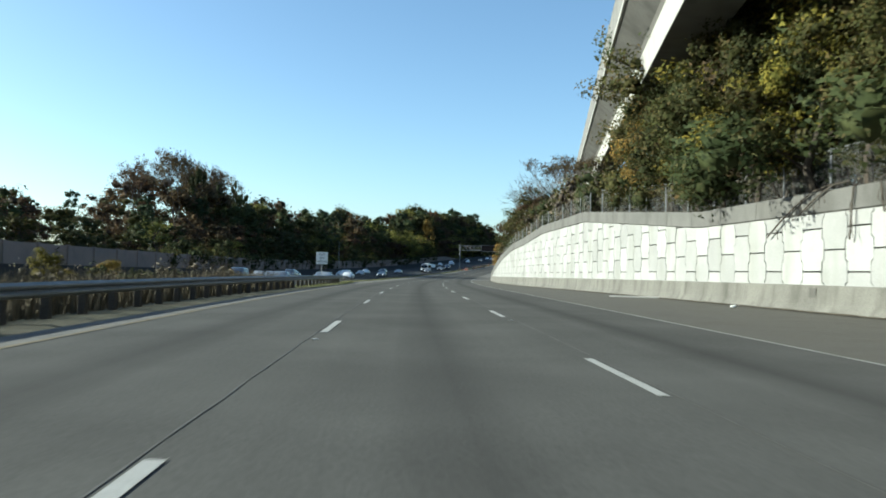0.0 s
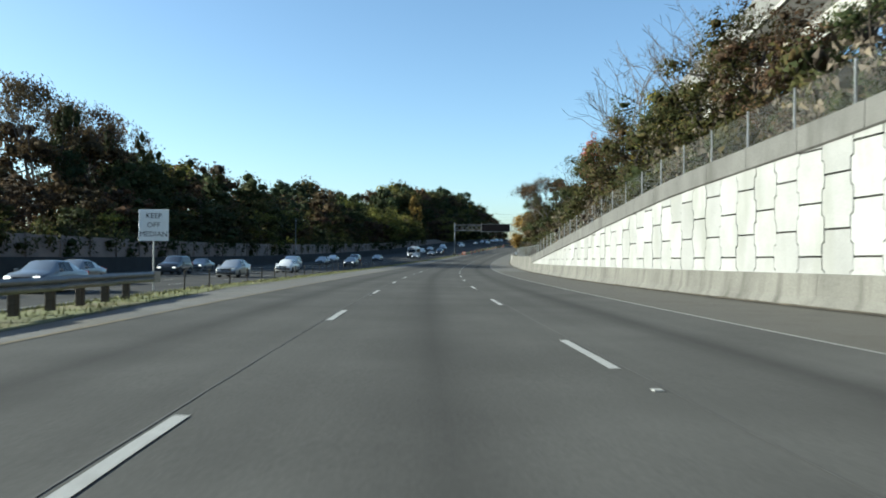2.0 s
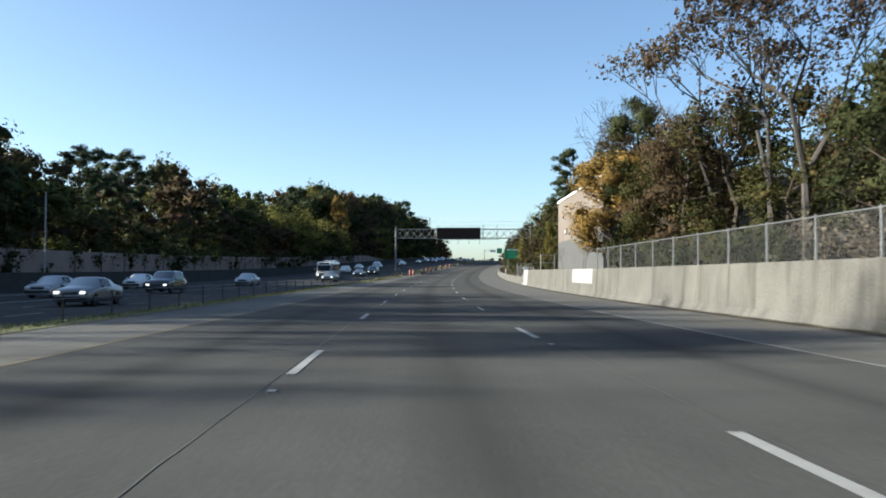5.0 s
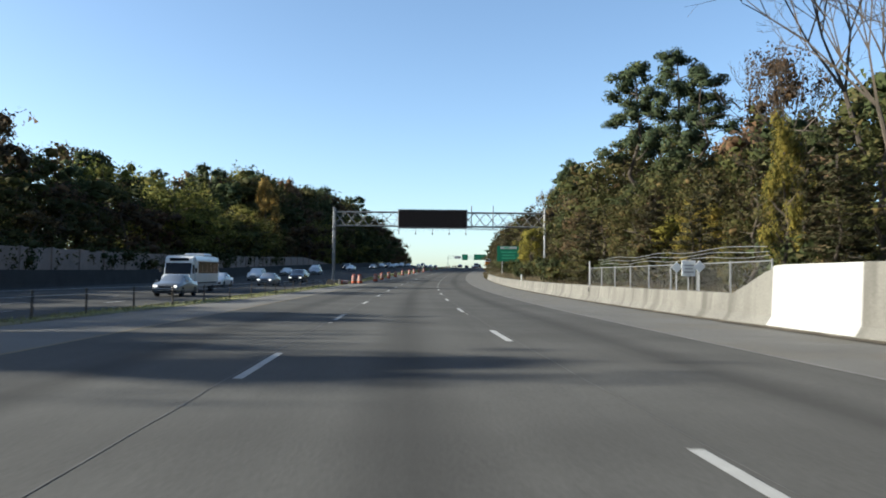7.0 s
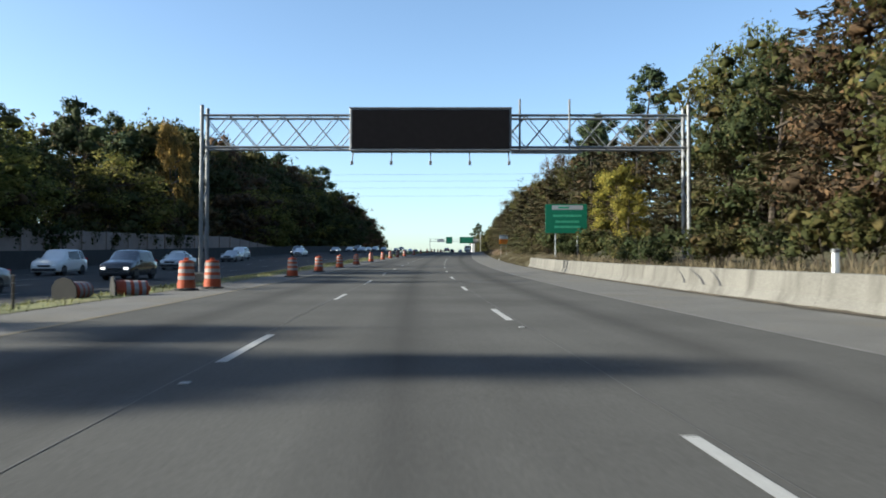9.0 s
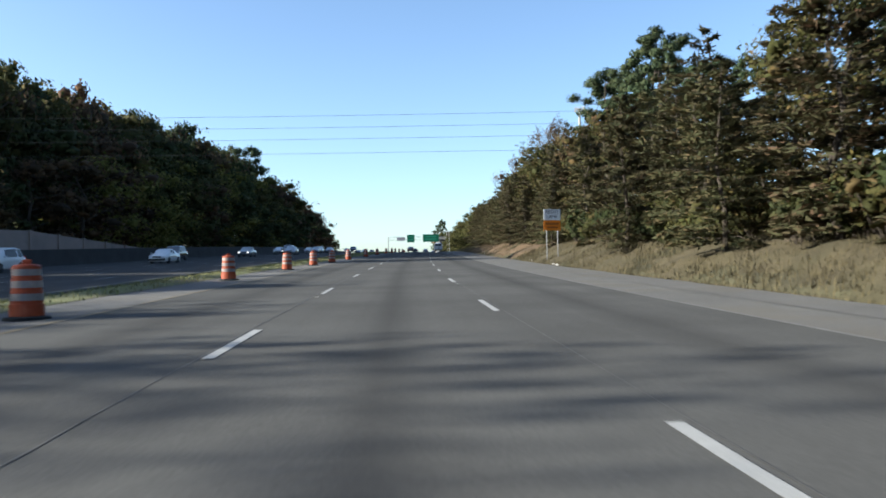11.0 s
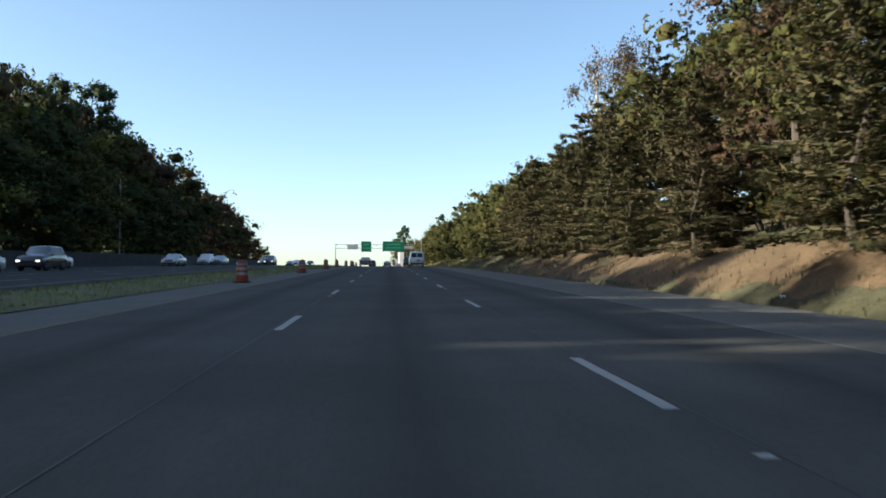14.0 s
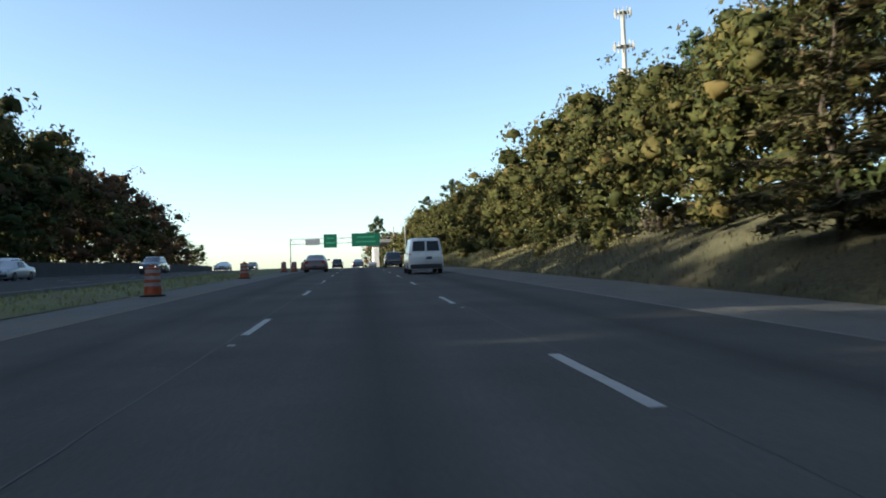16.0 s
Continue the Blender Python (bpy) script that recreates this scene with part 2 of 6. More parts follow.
GRASS_SUN_TONED = material("sun_toned_grass", (0.2, 0.18, 0.075), 0.9, vary=0.3, island=0.4, bump=0)
BRUSH = material("dry_brush_stem", (0.085, 0.068, 0.04), 0.9, vary=0.3, island=0.5, bump=0)
SOIL = material("red_brown_soil", (0.084, 0.054, 0.029), 1.0, vary=0.4, scale=0.9, fine=9.0, bump=1.0, stain=((0.062, 0.046, 0.024), 0.7))
PANEL = material("pale_cast_concrete_panel", (0.235, 0.233, 0.225), 0.85, vary=0.14, scale=0.8, fine=26, bump=0.2, each=0.14, stain=((0.1722, 0.1722, 0.1517), 0.8, (1, 1, 0.22)))
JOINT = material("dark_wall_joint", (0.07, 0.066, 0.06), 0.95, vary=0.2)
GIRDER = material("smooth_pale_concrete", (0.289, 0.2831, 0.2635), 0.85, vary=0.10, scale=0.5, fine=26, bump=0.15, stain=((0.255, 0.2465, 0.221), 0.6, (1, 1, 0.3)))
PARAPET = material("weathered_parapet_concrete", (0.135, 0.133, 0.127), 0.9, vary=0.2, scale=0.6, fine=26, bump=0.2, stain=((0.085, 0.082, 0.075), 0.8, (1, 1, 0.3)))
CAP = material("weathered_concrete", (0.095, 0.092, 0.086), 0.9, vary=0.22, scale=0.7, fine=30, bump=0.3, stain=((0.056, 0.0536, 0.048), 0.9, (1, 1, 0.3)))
BARRIER = material("stained_barrier_concrete", (0.112, 0.107, 0.095), 0.9, vary=0.3, scale=0.5, fine=24, bump=0.3, stain=((0.05, 0.047, 0.04), 1.5, (1, 1, 0.16)))
NEAR_BLACK = material("near_black_concrete", (0.03, 0.029, 0.028), 0.95, vary=0.3, scale=0.6, fine=20, bump=0.2)
LITTER_SOIL = material("leaf_litter_and_grit", (0.034, 0.028, 0.020), 1.0, vary=0.5, scale=2.0, fine=18, bump=0.8, stain=((0.075, 0.062, 0.045), 1.5))
WHITEWASH = material("fresh_white_paint", (0.27, 0.266, 0.256), 0.8, vary=0.06)
NOISE = material("noise_wall_concrete", (0.22, 0.17, 0.145), 0.9, vary=0.15, scale=0.4, fine=20, bump=0.3, stain=((0.16, 0.13, 0.115), 0.5))
STUCCO = material("tan_stucco", (0.15, 0.124, 0.105), 0.9, vary=0.07, scale=0.3, fine=30, bump=0.2, stain=((0.188, 0.1584, 0.136), 0.25))
STUCCO_GREY = material("grey_painted_block", (0.083, 0.083, 0.082), 0.9, vary=0.07, scale=0.3, fine=30, bump=0.2)
COPING = material("white_metal_coping", (0.68, 0.663, 0.629), 0.5, vary=0.05)
STEEL = material("galvanised_steel", (0.255, 0.2635, 0.272), 0.5, 0.6, vary=0.15, scale=2, fine=20, bump=0.05)
GANTRY_STEEL = material("dull_galvanised_steel", (0.17, 0.175, 0.18), 0.55, 0.5, vary=0.2, scale=2, fine=20, bump=0.05)
STEEL_DARK = material("weathered_steel", (0.16, 0.165, 0.17), 0.6, 0.4, vary=0.2, scale=2, fine=20, bump=0.05)
WOODPOST = material("weathered_wood_post", (0.062, 0.052, 0.042), 0.95, vary=0.25, scale=3, fine=25, bump=0.4)
BLACK = material("matt_black_board", (0.012, 0.011, 0.012), 0.9, vary=0.2, bump=0, spec=0.05)
RUBBER = material("tyre_rubber", (0.018, 0.018, 0.018), 0.9, vary=0.2)
TRIM = material("black_plastic_trim", (0.025, 0.025, 0.027), 0.55, vary=0.15, bump=0)
SIGN_WHITE = material("white_sign_sheet", (0.72, 0.73, 0.72), 0.45, vary=0.05, bump=0)
SIGN_GREEN = material("green_sign_sheet", (0.003, 0.1, 0.055), 0.45, vary=0.06, bump=0)
SIGN_ORANGE = material("orange_sign_sheet", (0.72, 0.21, 0.015), 0.5, vary=0.08, bump=0)
SIGN_GREY = material("bare_aluminium_back", (0.35, 0.35, 0.36), 0.45, 0.5, vary=0.1, bump=0)
INK = material("black_sign_ink", (0.015, 0.015, 0.015), 0.6, vary=0.1, bump=0)
DRUM = material("orange_drum_plastic", (0.26, 0.043, 0.012), 0.5, vary=0.12, scale=3, fine=20, bump=0.05, stain=((0.34, 0.085, 0.034), 3.0))
DRUM_BAND = material("reflective_band", (0.22, 0.2, 0.19), 0.4, vary=0.15, stain=((0.3825, 0.323, 0.2805), 3.0))
GLASS = paint("tinted_glass", (0.010, 0.012, 0.015), 0.14, spec=0.2)
LAMP_RED = paint("red_tail_lens", (0.35, 0.012, 0.012), 0.2)
LAMP_LIT = paint("lit_headlamp", (0.72, 0.74, 0.76), 0.12)
LAMP_LIT.node_tree.nodes["Principled BSDF"].inputs["Emission Color"].default_value = (1.0, 0.95, 0.86, 1)
LAMP_LIT.node_tree.nodes["Principled BSDF"].inputs["Emission Strength"].default_value = 0.6
LAMP_CLEAR = paint("clear_lamp_lens", (0.72, 0.74, 0.76), 0.12)
CHROME = paint("bright_alloy", (0.55, 0.56, 0.57), 0.25, 0.9)
LITTER = paint("white_litter", (0.75, 0.75, 0.73), 0.7)
CABLE = material("black_cable", (0.03, 0.03, 0.03), 0.6, bump=0)
CHAIN = mesh_wire("chain_link_wire", 0.075, 0.08, (0.11, 0.11, 0.105))
BARK = material("tree_bark", (0.05, 0.04, 0.031), 0.95, vary=0.35, scale=1.2, fine=14, bump=0.6)
BARK_PALE = material("pale_bark", (0.075, 0.066, 0.06), 0.95, vary=0.3, scale=1.2, fine=14, bump=0.5)
LEAF_GREEN = foliage("green_leaves", [(0, (0.0206, 0.0275, 0.0112)), (0.5, (0.0327, 0.043, 0.0163)), (0.85, (0.0499, 0.0568, 0.0224)), (1, (0.0774, 0.0671, 0.0292))])
LEAF_OLIVE = foliage("olive_leaves", [(0, (0.0252, 0.0289, 0.0104)), (0.5, (0.0459, 0.0488, 0.0148)), (0.8, (0.0651, 0.0592, 0.0215)), (1, (0.0925, 0.0681, 0.0252))])
LEAF_BROWN = foliage("russet_leaves", [(0, (0.0304, 0.0248, 0.016)), (0.45, (0.0592, 0.0432, 0.0232)), (0.8, (0.084, 0.056, 0.0288)), (1, (0.116, 0.0768, 0.0352))])
LEAF_YELLOW = foliage("yellow_leaves", [(0, (0.0561, 0.0612, 0.0128)), (0.5, (0.128, 0.112, 0.0229)), (1, (0.204, 0.158, 0.0306))])
LEAF_LIME = foliage("yellow_green_leaves", [(0, (0.06, 0.07, 0.018)), (0.5, (0.11, 0.12, 0.028)), (1, (0.17, 0.16, 0.045))], 0.45)
LEAF_ORANGE = foliage("orange_leaves", [(0, (0.06, 0.05, 0.018)), (0.5, (0.16, 0.115, 0.028)), (1, (0.26, 0.18, 0.045))])
LEAF_RED = foliage("red_leaves", [(0, (0.104, 0.032, 0.0176)), (0.6, (0.256, 0.068, 0.036)), (1, (0.304, 0.128, 0.064))])
LEAF_DRY = foliage("dry_twigs", [(0, (0.055, 0.045, 0.034)), (0.6, (0.10, 0.085, 0.065)), (1, (0.15, 0.125, 0.085))], 0.1)
NEEDLES = foliage("pine_needles", [(0, (0.018, 0.030, 0.016)), (0.6, (0.032, 0.050, 0.024)), (1, (0.058, 0.070, 0.032))], 0.12)
NEEDLES_CEDAR = foliage("hemlock_needles", [(0, (0.0258, 0.0292, 0.0138)), (0.5, (0.043, 0.043, 0.0198)), (0.85, (0.0619, 0.0499, 0.0258)), (1, (0.0843, 0.0585, 0.0318))], 0.2)


# ---- building helpers ----
def mesh_object(name, verts, faces, mat, parent=None, label="", uvs=None, smooth=False):
    me = bpy.data.meshes.new(name)
    me.from_pydata(verts, [], faces)
    me.materials.append(mat)
    if uvs is not None:
        layer = me.uv_layers.new(name="UVMap")
        flat = np.asarray(uvs, float)[[v for f in faces for v in f]]
        layer.data.foreach_set("uv", flat.ravel())
    if smooth:
        me.polygons.foreach_set("use_smooth", [True] * len(me.polygons))
    ob = new(name, me)
    if parent:
        ob.parent = parent
    if label:
        ob["label"] = label
    return ob


def part(name, bm, mat, parent=None, label="", smooth=False):
    """Links a bmesh as one mesh object under a thing or under a part."""
    me = bpy.data.meshes.new(name)
    bm.normal_update()
    bm.to_mesh(me)
    bm.free()
    me.materials.append(mat)
    if smooth:
        me.polygons.foreach_set("use_smooth", [True] * len(me.polygons))
    ob = new(name, me)
    if parent:
        ob.parent = parent
    if label:
        ob["label"] = label
    return ob


def box(size, at_=(0, 0, 0), bevel=0.0, bm=None, turn=None):
    """A box of a size, round a centre, with bevelled edges; added to bm."""
    bm = bm or bmesh.new()
    m = Matrix.Translation(at_) @ (turn or Matrix()) @ Matrix.Diagonal((*size, 1))
    got = bmesh.ops.create_cube(bm, size=1.0, matrix=m)
    if bevel:
        edges = {e for v in got["verts"] for e in v.link_edges}
        bmesh.ops.bevel(bm, geom=list(edges), offset=bevel, segments=1, affect="EDGES")
    return bm


def rod(a, b, r0, r1=None, sides=8, bm=None):
    """A tapered rod from a to b."""
    bm = bm or bmesh.new()
    a, b = Vector(a), Vector(b)
    d = b - a
    m = Matrix.Translation((a + b) / 2) @ d.to_track_quat("Z", "Y").to_matrix().to_4x4()
    bmesh.ops.create_cone(bm, cap_ends=True, segments=sides, radius1=r0, radius2=r0 if r1 is None else r1, depth=d.length, matrix=m)
    return bm


def lathe(profile, sides=20, bm=None):
    """A body of revolution from (radius, height) pairs."""
    bm = bm or bmesh.new()
    rings = [[bm.verts.new((r * math.cos(k * math.tau / sides), r * math.sin(k * math.tau / sides), z)) for k in range(sides)] for r, z in profile]
    for a, b in zip(rings, rings[1:]):
        for k in range(sides):
            bm.faces.new((a[k], a[(k + 1) % sides], b[(k + 1) % sides], b[k]))
    bm.faces.new(rings[-1])
    bm.faces.new(rings[0][::-1])
    return bm


def tube(name, pts, r, sides, mat, parent):
    """One bent tube through a row of points."""
    v, f = [], []
    for i, p in enumerate(pts):
        d = (pts[min(i + 1, len(pts) - 1)] - pts[max(i - 1, 0)]).normalized()
        u = d.cross(Vector((0, 0, 1))).normalized()
        w = u.cross(d)
        v += [tuple(p + (u * math.cos(k * math.tau / sides) + w * math.sin(k * math.tau / sides)) * r) for k in range(sides)]
        if i:
            a, b = (i - 1) * sides, i * sides
            f += [(a + k, a + (k + 1) % sides, b + (k + 1) % sides, b + k) for k in range(sides)]
    return mesh_object(name, v, f, mat, parent)


def thing(name, m, label, category, group="", kind=""):
    ob = new(name)
    ob.empty_display_size = 0.2
    ob.matrix_basis = m
    return tagged(ob, label, category, group, kind)


def run(name, section, s0, s1, step, mat, label="", category="", kind="structure", closed=False, parent=None):
    """A long piece of the setting: section(s) gives its (off, height) pairs at s. UV is (off, s)."""
    ss = np.linspace(s0, s1, max(2, int(round((s1 - s0) / step)) + 1))
    verts, uvs, faces = [], [], []
    for s in ss:
        for o, h in section(s):
            verts.append(at(s, o, h))
            uvs.append((o, s))
    n = len(section(s0))
    for i in range(len(ss) - 1):
        for k in range(n if closed else n - 1):
            j = (k + 1) % n
            faces.append((i * n + k, i * n + j, (i + 1) * n + j, (i + 1) * n + k))
    if closed:
        faces += [tuple(range(n))[::-1], tuple((len(ss) - 1) * n + k for k in range(n))]
    ob = mesh_object(name, verts, faces, mat, parent, uvs=uvs)
    return tagged(ob, label, category, kind=kind) if category else ob


def writing(text, size, mat, parent, m, name="lettering"):
    """Raised capitals in the built-in font, as a mesh."""
    cu = bpy.data.curves.new(name, "FONT")
    cu.body, cu.size, cu.align_x, cu.align_y, cu.extrude = text, size, "CENTER", "CENTER", 0.002
    cu.resolution_u = 2
    tmp = new(name, cu)
    me = bpy.data.meshes.new_from_object(tmp.evaluated_get(bpy.context.evaluated_depsgraph_get()))
    bpy.data.objects.remove(tmp)
    me.materials.clear()
    me.materials.append(mat)
    ob = new(name, me)
    ob.parent, ob.matrix_basis = parent, m
    return ob


# ---- the setting: ground, carriageways, walls ----
def lerp(s, xs, ys):
    return float(np.interp(s, xs, ys))


def wall_off(s):
    return lerp(s, [-60, 25, 60, 95, 110], [14.5, 12.4, 10.8, 9.1, 8.8])


def wall_top(s):
    """Top of the retaining wall's cap."""
    return lerp(s, [-40, 42, 50, 62, 77, 87, 99, 115, 128, 137, 150], [3.4, 3.8, 4.4, 5.3, 5.25, 4.7, 4.25, 3.25, 2.6, 2.15, 1.55])


def left_edge(s):
    return lerp(s, [-40, 80, 100, 215, 240, 260], [-6.3, -6.5, -8.0, -8.6, -8.6, -7.7])


def opposing_height(s):
    return lerp(s, [330, 480], [-0.45, 0.15])


def ground_height(s, off):
    if off > 0:
        edge = wall_off(s) + 0.35
        crest = lerp(s, [-60, 100, 150, 160, 236, 246, 349, 360], [0, 0, 0, 1.35, 1.35, 0.25, 0.15, 0])
        if s < 150:
            crest = wall_top(s) - 0.25
        if off < edge:
            return -0.12
        d = off - edge
        hill = lerp(s, [0, 60, 150, 200, 245, 340, 362, 400, 425, 460, 600, 700], [0.18, 0.12, 0.10, 0.02, 0.05, 0.14, 0.36, 0.38, 0.54, 0.58, 0.40, 0.2])
        top = lerp(s, [0, 60, 150, 200, 245, 340, 365, 600], [5, 4, 4, 1, 3, 4, 6.5, 6.5])
        rise = top * (1 - math.exp(-d * hill / top)) if top > 0 else 0
        return crest + rise + (0.35 * noise.noise(Vector((s * 0.13, off * 0.2, 0))) * min(d / 3, 1))
    edge = left_edge(s)
    if off > edge:
        return -0.12
    opp = opposing_height(s)
    if off > -11.6:
        u = (off - edge) / (-11.6 - edge)
        return (1 - u) * -0.05 + u * (opp - 0.05) + 0.12 * math.sin(u * math.pi)
    if off > -37:
        return opp - 0.12
    return opp + 0.6 + min(4.0, (-37 - off) * 0.10)


LEFT_OFFS = [-300, -220, -150, -110, -85, -70, -60, -52, -46, -42, -39, -37.2, -36.8, -34, -24, -13, -11.6, -11.2, -10.4, -9.6, -8.8, -8.2, -7.6, -7, -6.4, -5, 0, 5]
RIGHT_STEPS = [-0.6, -0.02, 0.02, 0.5, 1.0, 1.6, 2.2, 3, 4, 5, 6.2, 7.5, 9, 11, 14, 18, 23, 31, 46, 71, 110, 190, 290]


def offsets(s):
    return LEFT_OFFS + [wall_off(s) + 0.35 + d for d in RIGHT_STEPS]


offs = offsets(0)
rows_s = [-150, -120, -90, -70] + list(np.arange(-56, 760, 4.0)) + list(np.arange(780, 1100, 40.0))
verts = [at(s, o, ground_height(s, o)) for s in rows_s for o in offsets(s)]
nx, ny = len(offs), len(rows_s)
faces = [(i * nx + k, i * nx + k + 1, (i + 1) * nx + k + 1, (i + 1) * nx + k) for i in range(ny - 1) for k in range(nx - 1)]
# the sheet goes on to the horizon on all four sides
side = {}
for i in range(ny):
    for k, dx in ((0, -2500), (nx - 1, 2500)):
        side[i, k] = len(verts)
        verts.append(verts[i * nx + k] + Vector((dx, -0.2 * dx, 0)))
for i in range(ny - 1):
    faces.append((side[i, 0], i * nx, (i + 1) * nx, side[i + 1, 0]))
    faces.append((i * nx + nx - 1, side[i, nx - 1], side[i + 1, nx - 1], (i + 1) * nx + nx - 1))
for row, d in ((0, Vector((0, -2500, 0))), (ny - 1, Vector((500, 2500, -30)))):
    line = [side[row, 0]] + [row * nx + k for k in range(nx)] + [side[row, nx - 1]]
    base = len(verts)
    verts += [verts[v] + d for v in line]
    for k in range(len(line) - 1):
        q = (line[k], line[k + 1], base + k + 1, base + k)
        faces.append(q if row else q[::-1])
ground = tagged(mesh_object("ground", verts, faces, GROUND, smooth=True), "rough grass and leaf litter beside the highway", "ground", kind="structure")

road = run("road", lambda s: [(o, 0.0) for o in (-5.49, -3.66, -1.83, 0, 1.83, 3.66, 5.49)], -60, 1090, 6, PAVING,
           "worn grey three-lane highway carriageway with oil streaks", "road")
run("shoulder_left", lambda s: [(left_edge(s), -0.03), (-5.49, 0.0)], -60, 1090, 4, SHOULDER_PALE, "worn pale inner shoulder beside the median", "shoulder")
run("median_turf", lambda s: [(o, ground_height(s, o) + 0.03) for o in np.linspace(left_edge(s) - 0.05 + 0.12 * noise.noise(Vector((s * 0.7, 0, 0))), -11.55, 7)], 60, 640, 1.5, TURF, "dry yellow-green turf on the median", "grass")
run("shoulder_right", lambda s: [(5.49, 0.0), (wall_off(s) + 0.1, -0.01)], -60, 150, 4, SHOULDER, "stained concrete shoulder at the foot of the barrier", "shoulder")
run("shoulder_pale", lambda s: [(5.49, 0.0), (wall_off(s) + 0.1, -0.01)], 150, 349, 4, SHOULDER_PALE, "pale worn shoulder at the foot of the barrier", "shoulder")
run("shoulder_bank", lambda s: [(5.49, 0.0), (7.0, 0.0), (8.6 + 0.25 * noise.noise(Vector((s * 0.4, 3, 0))), -0.01)], 349, 1090, 2.5, SHOULDER_PALE,
    "pale gravelly shoulder below the earth bank", "shoulder")
opposing = run("opposing_road", lambda s: [(o, opposing_height(s) + h) for o, h in ((-34.5, 0), (-30, 0), (-24, 0.02), (-18, 0), (-12, -0.02))], -60, 1090, 6,
               PAVING_FAR, "worn opposing carriageway with four lanes", "road")
run("median_gutter", lambda s: [(-12.4, opposing_height(s) + 0.004), (-12.0, opposing_height(s) + 0.1), (-11.7, opposing_height(s) + 0.1), (-11.6, opposing_height(s) - 0.1)],
    -60, 900, 4, CAP, "low concrete kerb along the opposing carriageway", "kerb")

# markings on the road, each dash a piece of its own
DASH, GAP = 3.05, 12.192
for line, phase in ((-1.83, 0.0), (1.83, 5.58)):
    for k in range(-3, 62):
        s0 = k * GAP + phase - DASH
        m = on_road(s0 + DASH / 2, line, 0.007)
        w = 0.062 + 0.006 * math.sin(k * 2.3 + line)
        bm = bmesh.new()
        edge = [(-w, -1.52), (-w * 0.9, -0.5), (-w, 0.6), (-w * 0.95, 1.52), (w, 1.51), (w * 0.92, 0.4), (w, -0.7), (w * 0.97, -1.51)]
        bm.faces.new([bm.verts.new((x, y, 0)) for x, y in edge][::-1])
        ob = part("lane_dash", bm, MARK_WHITE, road)
        ob.matrix_basis = m
        if k % 2 == 0 and -20 < s0 < 640:
            mk = part("lane_stud", box((0.09, 0.09, 0.016), (0, 0, 0.008), 0.005), MARK_WHITE, road)
            mk.matrix_basis = on_road(s0 - 1.4, line + 0.02, 0)
run("seam_left", lambda s: [(-1.95 + 0.02 * noise.noise(Vector((s * 0.8, 0, 0))), 0.004), (-1.932 + 0.02 * noise.noise(Vector((s * 0.8, 0, 0))) + 0.012 * noise.noise(Vector((s, 7, 0))), 0.004)],
    -60, 640, 0.6, TAR, "dark tar-filled joint along the lane line", "seam")
run("seam_right", lambda s: [(1.95 + 0.025 * noise.noise(Vector((s * 0.5, 4, 0))), 0.004), (1.962 + 0.025 * noise.noise(Vector((s * 0.5, 4, 0))), 0.004)],
    -60, 640, 0.8, TAR, "dark tar-filled joint along the lane line", "seam")
run("edge_line_right", lambda s: [(5.43, 0.006), (5.52, 0.006)], -60, 190, 4, MARK_EDGE, "thin solid white edge line", "marking")
run("edge_line_worn", lambda s: [(5.43, 0.006), (5.52, 0.006)], 190, 1000, 4, MARK_WORN, "nearly worn-off white edge line", "marking")
run("edge_line_left", lambda s: [(-5.53, 0.006), (-5.42, 0.006)], -60, 1000, 4, MARK_YELLOW, "faded solid yellow edge line", "marking")
run("shoulder_joint", lambda s: [(6.95, 0.006), (7.02, 0.006)], 349, 900, 4, TAR, "dark joint between paving and gravel shoulder", "seam")
for off in (-15.7, -19.3, -23, -26.7):
    for k in range(0, 48):
        s0 = 60 + k * GAP + off
        bm = bmesh.new()
        bm.faces.new([bm.verts.new((x, y, 0)) for x, y in ((-0.06, -1.5), (0.06, -1.5), (0.06, 1.5), (-0.06, 1.5))])
        ob = part("lane_dash", bm, MARK_WHITE, opposing)
        ob.matrix_basis = on_road(s0, off, opposing_height(s0) + 0.025)

# barrier along the right shoulder: low F-shape, tall between the retaining wall and the building's end
def barrier_top(s):
    return lerp(s, [-60, 148, 151, 239.3, 241.9, 349], [0.86, 0.84, 1.54, 1.54, 0.80, 0.76])


def barrier_section(s):
    o, t = wall_off(s), barrier_top(s)
    back = 0.30 if s > 150 else 0.2
    return [(o - 0.02, -0.1), (o - 0.02, 0.075), (o + 0.11, 0.27), (o + 0.17, t - 0.02), (o + 0.19, t), (o + 0.17 + back, t), (o + 0.19 + back, -0.1)]


barrier = run("barrier_wall", barrier_section, -55, 349, 1.0, BARRIER, "stained cast concrete safety barrier with a sloped foot", "barrier", closed=True)
for s0, s1, low in ((235.4, 239.4, 0.06), (202.6, 209.0, 0.72)):
    patch = run("painted_patch", lambda s: [(wall_off(s) + (0.125 if low > 0.5 else -0.026), low)] + [(o - 0.006, h) for o, h in barrier_section(s)[3 if low > 0.5 else 1:5]], s0, s1, 0.5, WHITEWASH, kind="", parent=barrier)
    patch["label"] = "fresh white paint over the barrier's face"
for s in list(np.arange(-40, 150, 9.1)) + list(np.arange(152, 349, 6.1)):
    sec = barrier_section(s)
    v = [at(s + d, o - 0.004, h) for d in (-0.012, 0.012) for o, h in sec[1:5]]
    mesh_object("joint", v, [(k, k + 1, k + 5, k + 4) for k in range(3)], JOINT, barrier)

